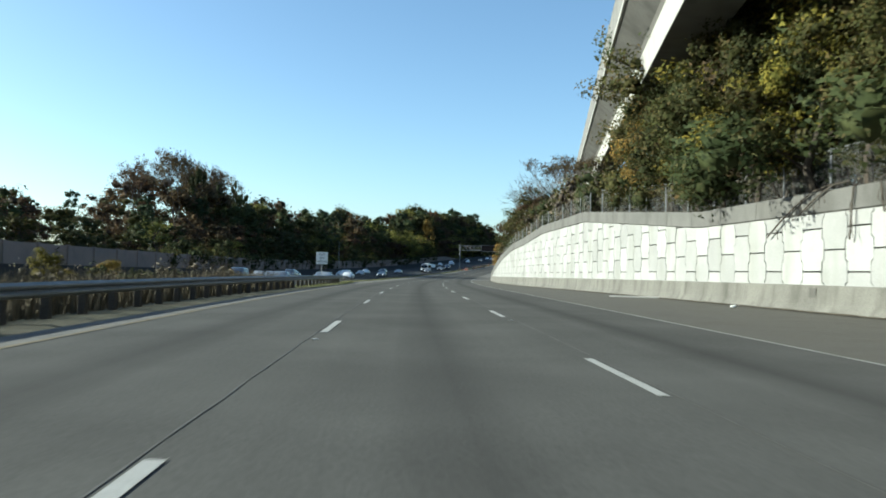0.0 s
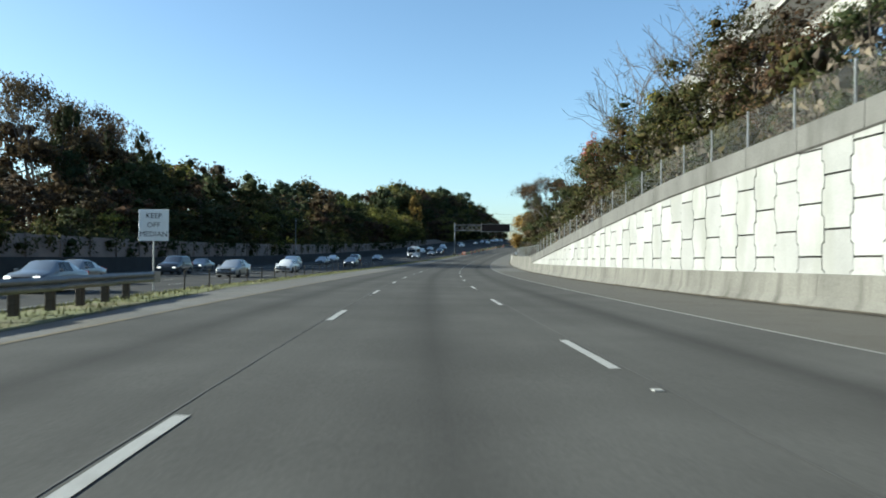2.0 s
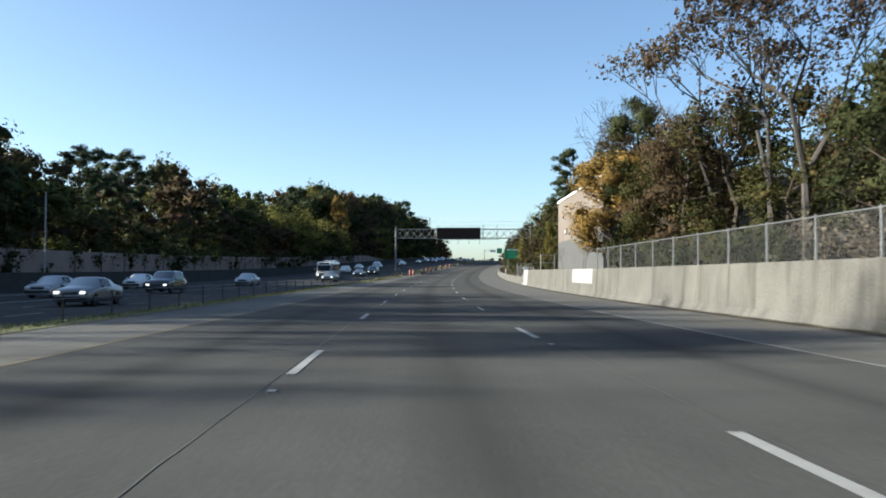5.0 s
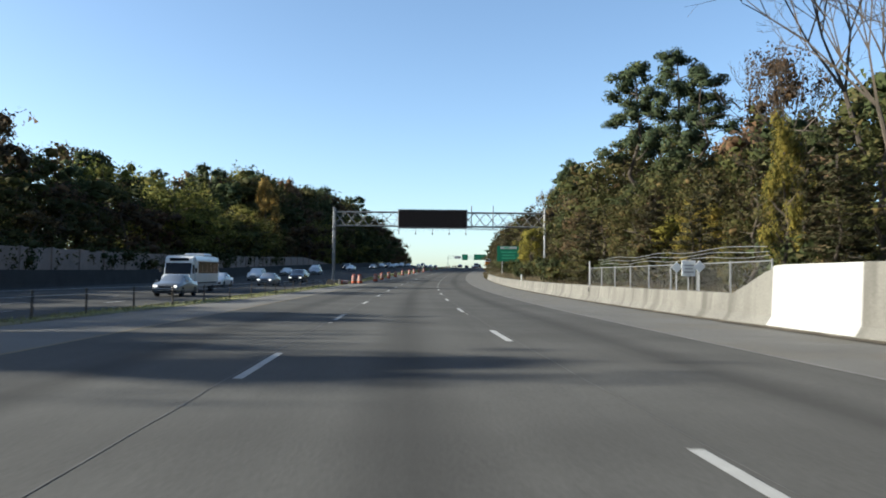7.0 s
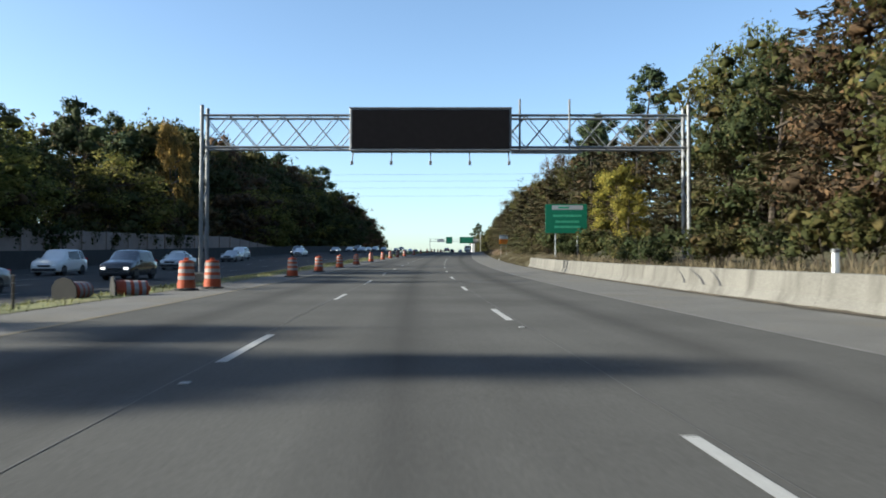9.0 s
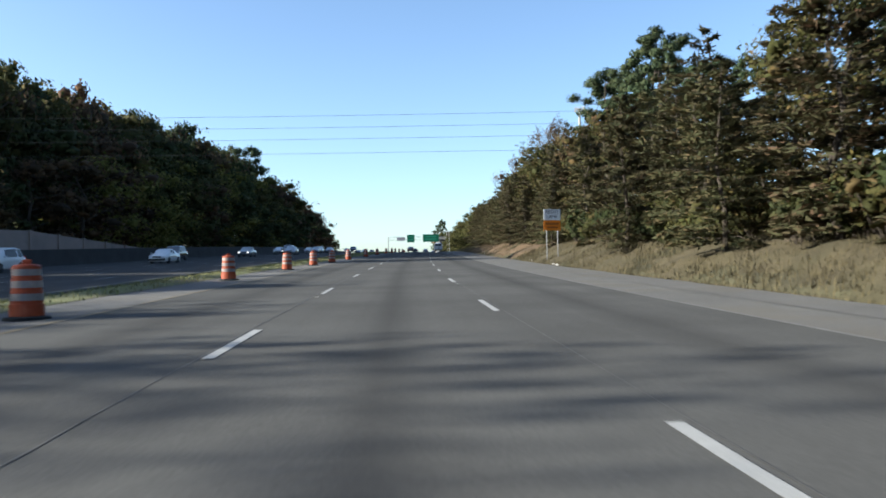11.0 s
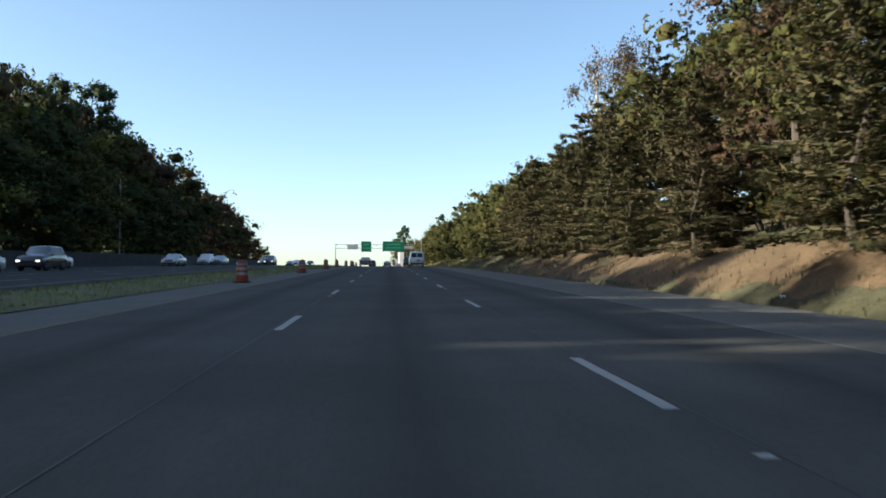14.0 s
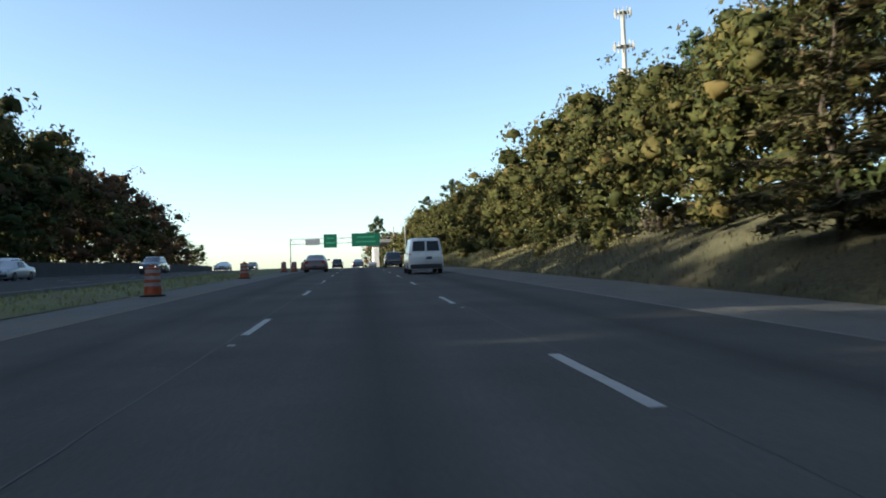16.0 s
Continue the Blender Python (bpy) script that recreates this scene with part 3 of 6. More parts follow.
# curved shadows on the barrier, drawn as thin black strips
for s0, reach, thick in ((304.2, 1.5, 0.10), (305.6, 2.2, 0.13), (307.4, 1.4, 0.09), (283.5, 1.2, 0.06), (289.0, 0.9, 0.05)):
    v = []
    for k in range(9):
        u = k / 8
        lo, hi = barrier_section(s0)[2], barrier_section(s0)[3]
        o, h = lo[0] + (hi[0] - lo[0]) * u, lo[1] + (hi[1] - lo[1]) * u * 0.95
        y = s0 + reach * (1 - math.cos(u * 1.9)) * 0.5
        v += [at(y - thick * (1 - 0.6 * u), o - 0.006, h), at(y + thick * (1 - 0.6 * u), o - 0.006, h)]
    mesh_object("scuff", v, [(2 * k, 2 * k + 1, 2 * k + 3, 2 * k + 2) for k in range(8)], TRIM, barrier, "curved shadow laid on the barrier as a black strip")

run("gutter_litter", lambda s: [(wall_off(s) - 0.16 - 0.22 * abs(noise.noise(Vector((s * 0.35, 2, 0)))) - 0.1 * noise.noise(Vector((s * 1.7, 5, 0))), 0.005), (wall_off(s) - 0.06, 0.022), (wall_off(s) - 0.012, 0.05 + 0.03 * noise.noise(Vector((s * 0.9, 8, 0))))],
    -55, 349, 0.7, LITTER_SOIL, "dark leaf litter and grit gathered along the barrier's foot", "litter")
plate_dark = run("drain_plate", lambda s: [(wall_off(s) + 0.118, 0.47), (wall_off(s) + 0.135, 0.70)], 260.3, 260.6, 0.3, NEAR_BLACK, kind="", parent=barrier)
plate_dark["label"] = "dark plate over a drain in the barrier"

# the retaining wall behind it: backing, interlocking panels, coping
wall = run("retaining_wall", lambda s: [(wall_off(s) + 0.30, 0.3), (wall_off(s) + 0.30, wall_top(s) - 0.3), (wall_off(s) + 0.6, wall_top(s) - 0.3), (wall_off(s) + 0.6, 0.3)],
           -55, 150.2, 2.0, JOINT, "pale retaining wall of interlocking cast concrete panels", "wall", closed=True)


def coping(s):
    o, t = wall_off(s), wall_top(s)
    return [(o + 0.18, t - 0.68), (o + 0.13, t - 0.64), (o + 0.14, t - 0.03), (o + 0.17, t), (o + 0.55, t), (o + 0.58, t - 0.68)]


cap_piece = []
for k, s0 in enumerate(np.arange(-54.9, 149, 3.05)):
    cap_piece.append(run("coping", coping, s0 + 0.012, min(s0 + 3.05, 150.3) - 0.012, 1.0, CAP, kind="", closed=True, parent=wall))
PW, PH, NECK = 1.36, 1.335, 0.11


def clip_below(poly, height):
    """The part of a polygon of (x, z) that lies below a line height(x)."""
    out = []
    for (x0, z0), (x1, z1) in zip(poly, poly[1:] + poly[:1]):
        d0, d1 = height(x0) - z0, height(x1) - z1
        if d0 >= 0:
            out.append((x0, z0))
        if d0 * d1 < 0:
            u = d0 / (d0 - d1)
            out.append((x0 + u * (x1 - x0), z0 + u * (z1 - z0)))
    return out


g = 0.032
whole = [(-PW / 2 + NECK, 0), (-PW / 2 + NECK, PH * .225), (-PW / 2, PH * .275), (-PW / 2, PH * .725), (-PW / 2 + NECK, PH * .775), (-PW / 2 + NECK, PH),
         (PW / 2 - NECK, PH), (PW / 2 - NECK, PH * .775), (PW / 2, PH * .725), (PW / 2, PH * .275), (PW / 2 - NECK, PH * .225), (PW / 2 - NECK, 0)]
column = 0
s = 11.62
while s < 149.5:
    z = 0.60 - (PH / 2 if column % 2 else 0)
    while z < wall_top(s) - 0.6:
        poly = [(math.copysign(abs(x) - 0.02, x), zz * (1 - 0.05 / PH) + 0.025 + z) for x, zz in whole]
        poly = clip_below(poly, lambda x: wall_top(s + x) - 0.62)
        poly = [(x, max(zz, 0.5)) for x, zz in poly]
        if len(poly) > 2 and max(p[1] for p in poly) - 0.55 > 0.1:
            n = len(poly)
            o = wall_off(s) + 0.20
            lean = 0.006 * math.sin(column * 1.7 + z)
            slope = (wall_off(s + 0.5) - wall_off(s - 0.5))
            pv = [(o + x * slope + lean, x, zz) for x, zz in poly] + [(o + x * slope + 0.09, x, zz) for x, zz in poly]
            org = at(s, 0, 0)
            a = heading(s)
            grade = lerp(s, LINE_S, SLOPE)
            vv = [(org.x + oo * math.cos(a) - x * math.sin(a), org.y + oo * math.sin(a) + x * math.cos(a), org.z + x * grade + zz) for oo, x, zz in pv]
            ff = [tuple(range(n))[::-1]] + [(k, (k + 1) % n, n + (k + 1) % n, n + k) for k in range(n)]
            mesh_object("panel", vv, ff, PANEL, wall)
        z += PH
    s += PW - NECK
    column += 1

# noise wall beyond the opposing carriageway: posts and stacked planks
def noise_top(s):
    return lerp(s, [-60, 100, 300, 420, 450, 460, 640], [3.6, 3.6, 3.7, 3.4, 1.6, 0.9, 0.9])


noise_wall = run("noise_wall", lambda s: [(-36.0, opposing_height(s) - 0.3), (-36.0, opposing_height(s) + noise_top(s)), (-36.25, opposing_height(s) + noise_top(s)), (-36.25, opposing_height(s) - 0.3)],
                 -40, 640, 4, NOISE, "brown-grey concrete noise wall along the woods", "wall", closed=True)
for s in np.arange(-36, 640, 6.0):
    h = noise_top(s) + 0.08
    p = part("post", box((0.34, 0.4, h + 0.3), (0, 0, h / 2 - 0.15)), NOISE, noise_wall)
    p.matrix_basis = frame_at(s, -36.0, opposing_height(s))
# The far barrier is near-black over its whole height.
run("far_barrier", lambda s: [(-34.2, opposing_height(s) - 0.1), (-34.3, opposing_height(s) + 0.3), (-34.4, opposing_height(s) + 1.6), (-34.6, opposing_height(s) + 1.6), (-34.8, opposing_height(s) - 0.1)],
    -60, 700, 4, NEAR_BLACK, "near-black concrete barrier along the far shoulder", "barrier", closed=True)

# bare soil on the bank, a thin sheet over the ground
def soil_strip(name, s0, s1, o0, o1, mat, label):
    ss, oo = np.arange(s0, s1, 1.5), np.linspace(o0, o1, 7)
    v, f = [], []
    for s in ss:
        fade = min(1, (s - s0) / 6, (s1 - s) / 6)
        wig = 1.3 * noise.noise(Vector((s * 0.21, 9, 1)))
        for j, o in enumerate(oo):
            o2 = o0 + (o - o0) * (0.35 + 0.65 * fade) + wig * j / 6
            v.append(at(s, o2, ground_height(s, o2) + (0.06 + 0.16 * noise.noise(Vector((s * 0.6, o2 * 0.9, 5))) + 0.22 * noise.noise(Vector((s * 0.22, o2 * 0.3, 8))) if 0 < j < 6 else -0.12)))
    for i in range(len(ss) - 1):
        for j in range(6):
            f.append((i * 7 + j, i * 7 + j + 1, i * 7 + j + 8, i * 7 + j + 7))
    return tagged(mesh_object(name, v, f, mat, smooth=True), label, "ground", kind="structure")


soil_strip("bank_turf", 347, 412, 8.65, 14.5, TURF_TAN, "dry tan grass on the slope beside the shoulder")
soil_strip("soil_bank", 405, 500, 8.9, 13.4, SOIL, "bare red-brown soil on the roadside bank")


# ---- bridge, building, fences ----
def extrude_line(name, section, m, y0, y1, mat, parent, pieces=1, label=""):
    """A closed (x, z) section pushed along y."""
    bm = bmesh.new()
    n = len(section)
    a = [bm.verts.new((x, y0, z)) for x, z in section]
    b = [bm.verts.new((x, y1, z)) for x, z in section]
    for k in range(n):
        bm.faces.new((a[k], a[(k + 1) % n], b[(k + 1) % n], b[k]))
    bm.faces.new(a[::-1])
    bm.faces.new(b)
    bmesh.ops.recalc_face_normals(bm, faces=bm.faces)
    ob = part(name, bm, mat, parent, label)
    ob.matrix_basis = m
    return ob


bridge = thing("rail_viaduct", Matrix.Translation((20.85, 100, 11.37)) @ Matrix.Rotation(radians(-10.6), 4, "Z") @ Matrix.Rotation(radians(1.2), 4, "X"),
               "narrow concrete viaduct with a box girder and pale parapets", "bridge")
LEVEL = Matrix.Translation((0, -78, 0)) @ Matrix.Rotation(radians(-0.6), 4, "X")
for m, y0, y1 in ((Matrix(), -78, 78), (LEVEL, -75, 0.2)):
    # Dark girder, pale web: soffit shade and sunlight put into the colours.
    extrude_line("girder", [(0.12, 0.0), (0.0, 1.13), (2.6, 1.13), (2.1, 0.0)], m, y0, y1, CAP, bridge, label="stained concrete box girder, toned dark for its shaded soffit")
    extrude_line("web", [(0.11, 0.02), (-0.008, 1.12), (0.012, 1.12), (0.13, 0.02)], m, y0, y1, GIRDER, bridge, label="outer web of the girder, toned pale for the sun on it")
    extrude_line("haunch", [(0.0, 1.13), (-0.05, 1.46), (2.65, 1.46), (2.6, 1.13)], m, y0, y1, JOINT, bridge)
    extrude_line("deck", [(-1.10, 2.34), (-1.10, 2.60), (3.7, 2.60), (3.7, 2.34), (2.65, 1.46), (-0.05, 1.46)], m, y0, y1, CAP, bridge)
    for x0, x1 in ((-1.17, -1.0), (3.6, 3.77)):
        for k in range(int((y1 - y0) / 6)):
            extrude_line("parapet", [(x0, 2.38), (x0, 4.25), (x1, 4.25), (x1, 2.38)], m, y0 + 6 * k + 0.01, y0 + 6 * k + 5.99, PARAPET, bridge)
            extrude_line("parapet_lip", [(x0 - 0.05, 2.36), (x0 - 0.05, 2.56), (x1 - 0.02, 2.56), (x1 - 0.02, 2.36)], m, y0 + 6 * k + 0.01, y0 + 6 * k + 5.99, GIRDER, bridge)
            for dy, tall in ((1, 4.8), (4, 4.65)):
                post = part("rail_post", rod((x0 + 0.09, y0 + 6 * k + dy, 4.2), (x0 + 0.09, y0 + 6 * k + dy, tall), 0.05, sides=5), STEEL_DARK, bridge)
                post.matrix_basis = m
    r = part("rail", rod((-1.08, y0, 4.6), (-1.08, y1, 4.6), 0.03, sides=6), STEEL_DARK, bridge)
    r.matrix_basis = m
for y, m in ((14, Matrix()), (56, Matrix()), (-66, LEVEL)):
    pier = part("pier", lathe([(0.85, -15.0), (0.85, -1.2), (1.05, 0.02)], 18), CAP, bridge)
    pier.matrix_basis = m @ Matrix.Translation((1.1, y, 0)) @ Matrix.Rotation(radians(-1.2 if m == Matrix() else -0.6), 4, "X")

building = thing("warehouse", frame_at(225.4, 12.0, 0.6), "windowless building with tan stucco over grey painted block", "building")
HALF = 10.9
part("lower_wall", box((26, 2 * HALF, 3.6), (13, 0, 1.8)), STUCCO_GREY, building)
part("upper_wall", box((25.98, 2 * HALF - 0.02, 3.75), (13, 0, 3.6 + 1.875)), STUCCO, building)
part("coping", box((0.34, 2 * HALF + 0.1, 0.20), (0.10, 0, 7.42), 0.02), COPING, building, "white metal coping along the roof edge")
part("coping", box((25.6, 0.34, 0.20), (13.07, -HALF + 0.12, 7.42), 0.02), COPING, building)
part("coping", box((25.6, 0.34, 0.20), (13.07, HALF - 0.12, 7.42), 0.02), COPING, building)
part("roof", box((25.6, 2 * HALF - 0.4, 0.2), (13.1, 0, 7.22)), SHOULDER, building)
for y in (4.85, -3.4):
    lamp = part("wall_lamp", box((0.28, 0.34, 0.30), (-0.14, y, 4.3), 0.04), COPING, building, "white box-shaped wall lamp")
    part("lens", box((0.16, 0.26, 0.10), (-0.2, y, 4.11), 0.02), STEEL_DARK, lamp)


def fence(s0, s1, off, base, tall, label, step=3.0, rail=True, steel=None):
    """Chain-link fence along the road: posts, top rail, woven wire."""
    ob = thing("chain_link_fence", frame_at((s0 + s1) / 2, off((s0 + s1) / 2), base((s0 + s1) / 2)), label, "fence")
    inv = ob.matrix_basis.inverted()
    ss = np.arange(s0, s1 + 0.01, step)
    place = lambda s, h: inv @ at(s, off(s), base(s) + h)  # noqa: E731
    for s in ss:
        part("post", rod(place(s, -0.3), place(s, tall + 0.06), 0.036, sides=7), steel or GANTRY_STEEL, ob)
    if rail:
        for a, b in zip(ss, ss[1:]):
            part("rail", rod(place(a, tall), place(b, tall), 0.021, sides=5), steel or GANTRY_STEEL, ob)
    v, uv, f = [], [], []
    for i, s in enumerate(ss):
        v += [place(s, 0.0), place(s, tall)]
        uv += [(s, 0), (s, tall)]
        if i:
            f.append((2 * i - 2, 2 * i, 2 * i + 1, 2 * i - 1))
    mesh_object("wire_mesh", v, f, CHAIN, ob, "galvanised diamond wire mesh", uvs=uv)
    return ob


fence(12, 60, lambda s: wall_off(s) + 0.85, lambda s: wall_top(s) - 0.25, 1.65, "galvanised chain-link fence on top of the retaining wall")
fence(63, 150, lambda s: wall_off(s) + 0.85, lambda s: wall_top(s) - 0.25, 1.6, "galvanised chain-link fence without a top rail on the retaining wall", rail=False)
fence(152, 208, lambda s: wall_off(s) + 1.1, lambda s: 1.35, 1.35, "galvanised chain-link fence behind the tall barrier", steel=GANTRY_STEEL)
yard = fence(242.2, 266.3, lambda s: 10.2, lambda s: ground_height(s, 10.2) * 0 + 0.25, 1.46, "weathered chain-link fence with wire strands in front of the trees")
for h in (1.62, 1.76, 1.9):
    line_pts = [yard.matrix_basis.inverted() @ at(a, 10.2 - 0.35 * (h - 1.5), 0.25 + h + 0.05 * math.sin(a * 0.9 + h * 7)) for a in np.arange(242.2, 264, 1.5)]
    tube("strand", line_pts, 0.011, 4, STEEL_DARK, yard)
part("end_post", rod(yard.matrix_basis.inverted() @ at(266.3, 10.2, -0.1), yard.matrix_basis.inverted() @ at(266.3, 10.2, 2.12), 0.05, sides=8), STEEL, yard)
part("rail", rod(yard.matrix_basis.inverted() @ at(260.2, 10.2, 0.5), yard.matrix_basis.inverted() @ at(266.3, 10.2, 0.5), 0.03, sides=5), GANTRY_STEEL, yard)
gate = thing("fence_gate", frame_at(236.5, 10.3, 1.3), "narrow chain-link gate beside the building's corner", "gate")
for x in (0, 1.3):
    part("gate_post", rod((x, 0, -0.3), (x, 0, 1.75), 0.045), STEEL, gate)
for z in (0.1, 0.9, 1.65):
    part("gate_rail", rod((0, 0, z), (1.3, 0, z), 0.025), STEEL, gate)
mesh_object("wire_mesh", [(0, 0, 0), (1.3, 0, 0), (1.3, 0, 1.65), (0, 0, 1.65)], [(0, 1, 2, 3)], CHAIN, gate, uvs=[(0, 0), (1.3, 0), (1.3, 1.65), (0, 1.65)])


# ---- guardrail, cable barrier ----
def w_beam(y0, y1, parent):
    sec = [(-0.04, 0.0), (0.04, 0.06), (0.04, 0.10), (-0.03, 0.155), (0.04, 0.21), (0.04, 0.25), (-0.04, 0.31)]
    bm = bmesh.new()
    a = [bm.verts.new((x, y0, z)) for x, z in sec]
    b = [bm.verts.new((x, y1, z)) for x, z in sec]
    c = [bm.verts.new((x - 0.006, y0, z)) for x, z in sec]
    d = [bm.verts.new((x - 0.006, y1, z)) for x, z in sec]
    for k in range(6):
        bm.faces.new((a[k], a[k + 1], b[k + 1], b[k]))
        bm.faces.new((d[k], d[k + 1], c[k + 1], c[k]))
    return part("rail", bm, GANTRY_STEEL, parent)


rail_off = lambda s: left_edge(s) - 1.3  # noqa: E731
guard = thing("guardrail", Matrix(), "galvanised steel guardrail on dark wooden posts along the median", "guardrail")
for s in np.arange(-40, 92, 3.81):
    r = w_beam(-1.93, 1.93, guard)
    r.matrix_basis = on_road(s + 1.9, rail_off(s + 1.9), 0.38)
for s in np.arange(-40, 92.5, 1.905):
    p = part("post", box((0.17, 0.2, 1.1), (-0.17, 0, 0.12), 0.012), WOODPOST, guard)
    p.matrix_basis = frame_at(s, rail_off(s), 0)
end = part("end_plate", box((0.03, 0.6, 0.36), (0, 0, 0), 0.01), STEEL, guard)
end.matrix_basis = frame_at(93.8, rail_off(93) , 0.52, -12)

cables = thing("cable_barrier", Matrix(), "steel posts with thin wire cables along the grass median", "barrier")
cable_off = lambda s: lerp(s, [96, 215, 245, 262, 300], [-9.1, -9.6, -9.4, -7.9, -8.3])  # noqa: E731
posts = list(np.arange(98, 302, 3.4))
for s in posts:
    p = part("post", box((0.05, 0.06, 1.0), (0, 0, 0.28), 0.008), WOODPOST, cables)
    p.matrix_basis = frame_at(s, cable_off(s), -0.08)
for h in (0.52, 0.68):
    tube("cable", [at(a, cable_off(a) + 0.04, h) for a in posts], 0.005, 4, STEEL, cables)


# ---- gantry with message board ----
gantry = thing("sign_gantry", frame_at(328, 0, 0, -1.5), "galvanised truss gantry across the highway", "gantry")
X0, X1, Z0, Z1, DY = -12.45, 15.6, 7.3, 9.15, 1.1
for z in (Z0, Z1):
    for y in (0, DY):
        part("chord", rod((X0, y, z), (X1, y, z), 0.075), STEEL_DARK, gantry)
n = 18
for y in (0, DY):
    for k in range(n):
        a, b = X0 + (X1 - X0) * k / n, X0 + (X1 - X0) * (k + 1) / n
        part("brace", rod((a, y, Z0 if k % 2 else Z1), (b, y, Z1 if k % 2 else Z0), 0.03, sides=5), GANTRY_STEEL, gantry)
        part("brace", rod((a, y, Z1 if k % 2 else Z0), (b, y, Z0 if k % 2 else Z1), 0.03, sides=5), GANTRY_STEEL, gantry)
for k in range(n + 1):
    x = X0 + (X1 - X0) * k / n
    for z in (Z0, Z1):
        part("strut", rod((x, 0, z), (x, DY, z), 0.025, sides=5), GANTRY_STEEL, gantry)
for x, foot in ((X0, -0.6), (X1, -0.2)):
    for y in (0, DY):
        part("column", rod((x, y, foot), (x, y, 9.75), 0.13, 0.11, sides=12), GANTRY_STEEL, gantry)
    for k in range(6):
        z = 0.4 + 1.15 * k
        part("brace", rod((x, 0 if k % 2 else DY, z), (x, DY if k % 2 else 0, z + 1.15), 0.045, sides=6), GANTRY_STEEL, gantry)
    part("footing", box((1.2, 2.4, 0.9), (x, DY / 2, foot + 0.2), 0.05), CAP, gantry)
board = thing("message_board", frame_at(328, 0, 0, -1.5), "dark unlit electronic message board hung on the gantry", "sign")
part("cabinet", box((9.15, 0.9, 2.45), (0.8, -0.55, 8.17), 0.04), STEEL_DARK, board)
part("display", box((8.9, 0.03, 2.2), (0.8, -1.012, 8.17), 0.01), BLACK, board, "matt black display face")
for z in (6.97, 9.38):
    part("frame_bar", box((9.2, 0.08, 0.07), (0.8, -1.02, z), 0.01), STEEL_DARK, board)
for k in range(5):
    x = -3.6 + 2.2 * k
    arm = part("lamp_arm", rod((x, -0.6, 6.98), (x, -1.3, 6.28), 0.035, sides=6), STEEL_DARK, board)
    part("lamp_head", box((0.16, 0.12, 0.22), (x, -1.32, 6.22), 0.02), STEEL_DARK, arm)
for x in (5.9, 8.75):
    part("bracket", rod((x, -0.12, 6.95), (x, -0.12, 10.05), 0.06, sides=8), STEEL_DARK, gantry)
part("walkway", box((4.0, 0.5, 0.07), (7.4, -0.3, 6.95)), STEEL_DARK, gantry)


# ---- road signs ----
def plate(w, h, z, mat, parent, name="panel", y=0.0, x=0.0, thick=0.02):
    return part(name, box((w, thick, h), (x, y, z), 0.008), mat, parent)


def bars(rows, parent, mat, y):
    """Plain bars where writing cannot be read: (x, z, width, height)."""
    for x, z, w, h in rows:
        part("bar", box((w, 0.006, h), (x, y, z)), mat, parent)


TURN = Matrix.Rotation(radians(90), 4, "X")
keep = thing("road_sign", frame_at(105, -12.7, -0.35, 4), "white median sign with black capitals on a steel post", "sign")
panel = plate(1.35, 1.45, 3.0, SIGN_WHITE, keep)
part("post", rod((0, 0.05, 0), (0, 0.05, 3.7), 0.045), STEEL, keep)
for k, word in enumerate(("KEEP", "OFF", "MEDIAN")):
    writing(word, 0.34, INK, panel, Matrix.Translation((0, -0.016, 3.42 - 0.42 * k)) @ TURN)
lane = thing("road_sign", frame_at(395.4, 9.68, -0.12, 17), "white and orange roadwork sign on two steel posts", "sign")
top = plate(1.22, 0.72, 3.25, SIGN_WHITE, lane)
low = plate(1.22, 0.66, 2.55, SIGN_ORANGE, lane)
for x in (-0.38, 0.42):
    part("post", rod((x, 0.05, -0.2), (x, 0.05, 3.4), 0.035), GANTRY_STEEL, lane)
for k, word in enumerate(("RIGHT", "LANE")):
    writing(word, 0.33, INK, top, Matrix.Translation((0, -0.016, 3.42 - 0.31 * k)) @ TURN)
bars([(0, 2.66, 0.95, 0.13), (0, 2.42, 0.8, 0.11)], low, material("brown_sign_ink", (0.30, 0.09, 0.02), 0.7, bump=0), -0.012)
guide = thing("road_sign", frame_at(350, 12.1, 0.2, -3), "green highway guide sign with a pale tab on steel posts", "sign")
board_g = plate(3.5, 2.45, 3.85, SIGN_GREEN, guide, thick=0.04)
bars([(0.1, 4.8, 2.6, 0.36)], board_g, SIGN_GREY, -0.024)
bars([(-0.2, 4.8, 0.9, 0.16), (0.1, 4.1, 2.4, 0.2), (0.1, 3.6, 2.0, 0.2), (0.1, 3.15, 2.2, 0.2)], board_g, material("faded_green_legend", (0.03, 0.22, 0.13), 0.6, bump=0), -0.03)
for x in (-0.9, 0.95):
    part("post", rod((x, 0.08, -0.3), (x, 0.08, 4.9), 0.07), STEEL, guide)
for s in (249.6, 247.2):
    warn = thing("notice_sign", frame_at(s, 9.9, 0.1), "small white diamond sign on a post behind the barrier", "sign")
    part("panel", box((0.3, 0.012, 0.3), (0, -0.03, 1.5), 0.004, turn=Matrix.Rotation(radians(45), 4, "Y")), SIGN_WHITE, warn)
    part("post", rod((0, 0.0, -0.2), (0, 0.0, 1.7), 0.025), STEEL, warn)
notice = thing("notice_sign", frame_at(248.4, 9.95, 0.1), "small white notice board on the fence", "sign")
plate(0.5, 0.55, 1.45, SIGN_WHITE, notice)
bars([(0, 1.56, 0.36, 0.05), (0, 1.44, 0.3, 0.05), (0, 1.32, 0.36, 0.05)], notice, SIGN_GREY, -0.013)
part("post", rod((0, 0.03, -0.2), (0, 0.03, 1.7), 0.025), STEEL, notice)

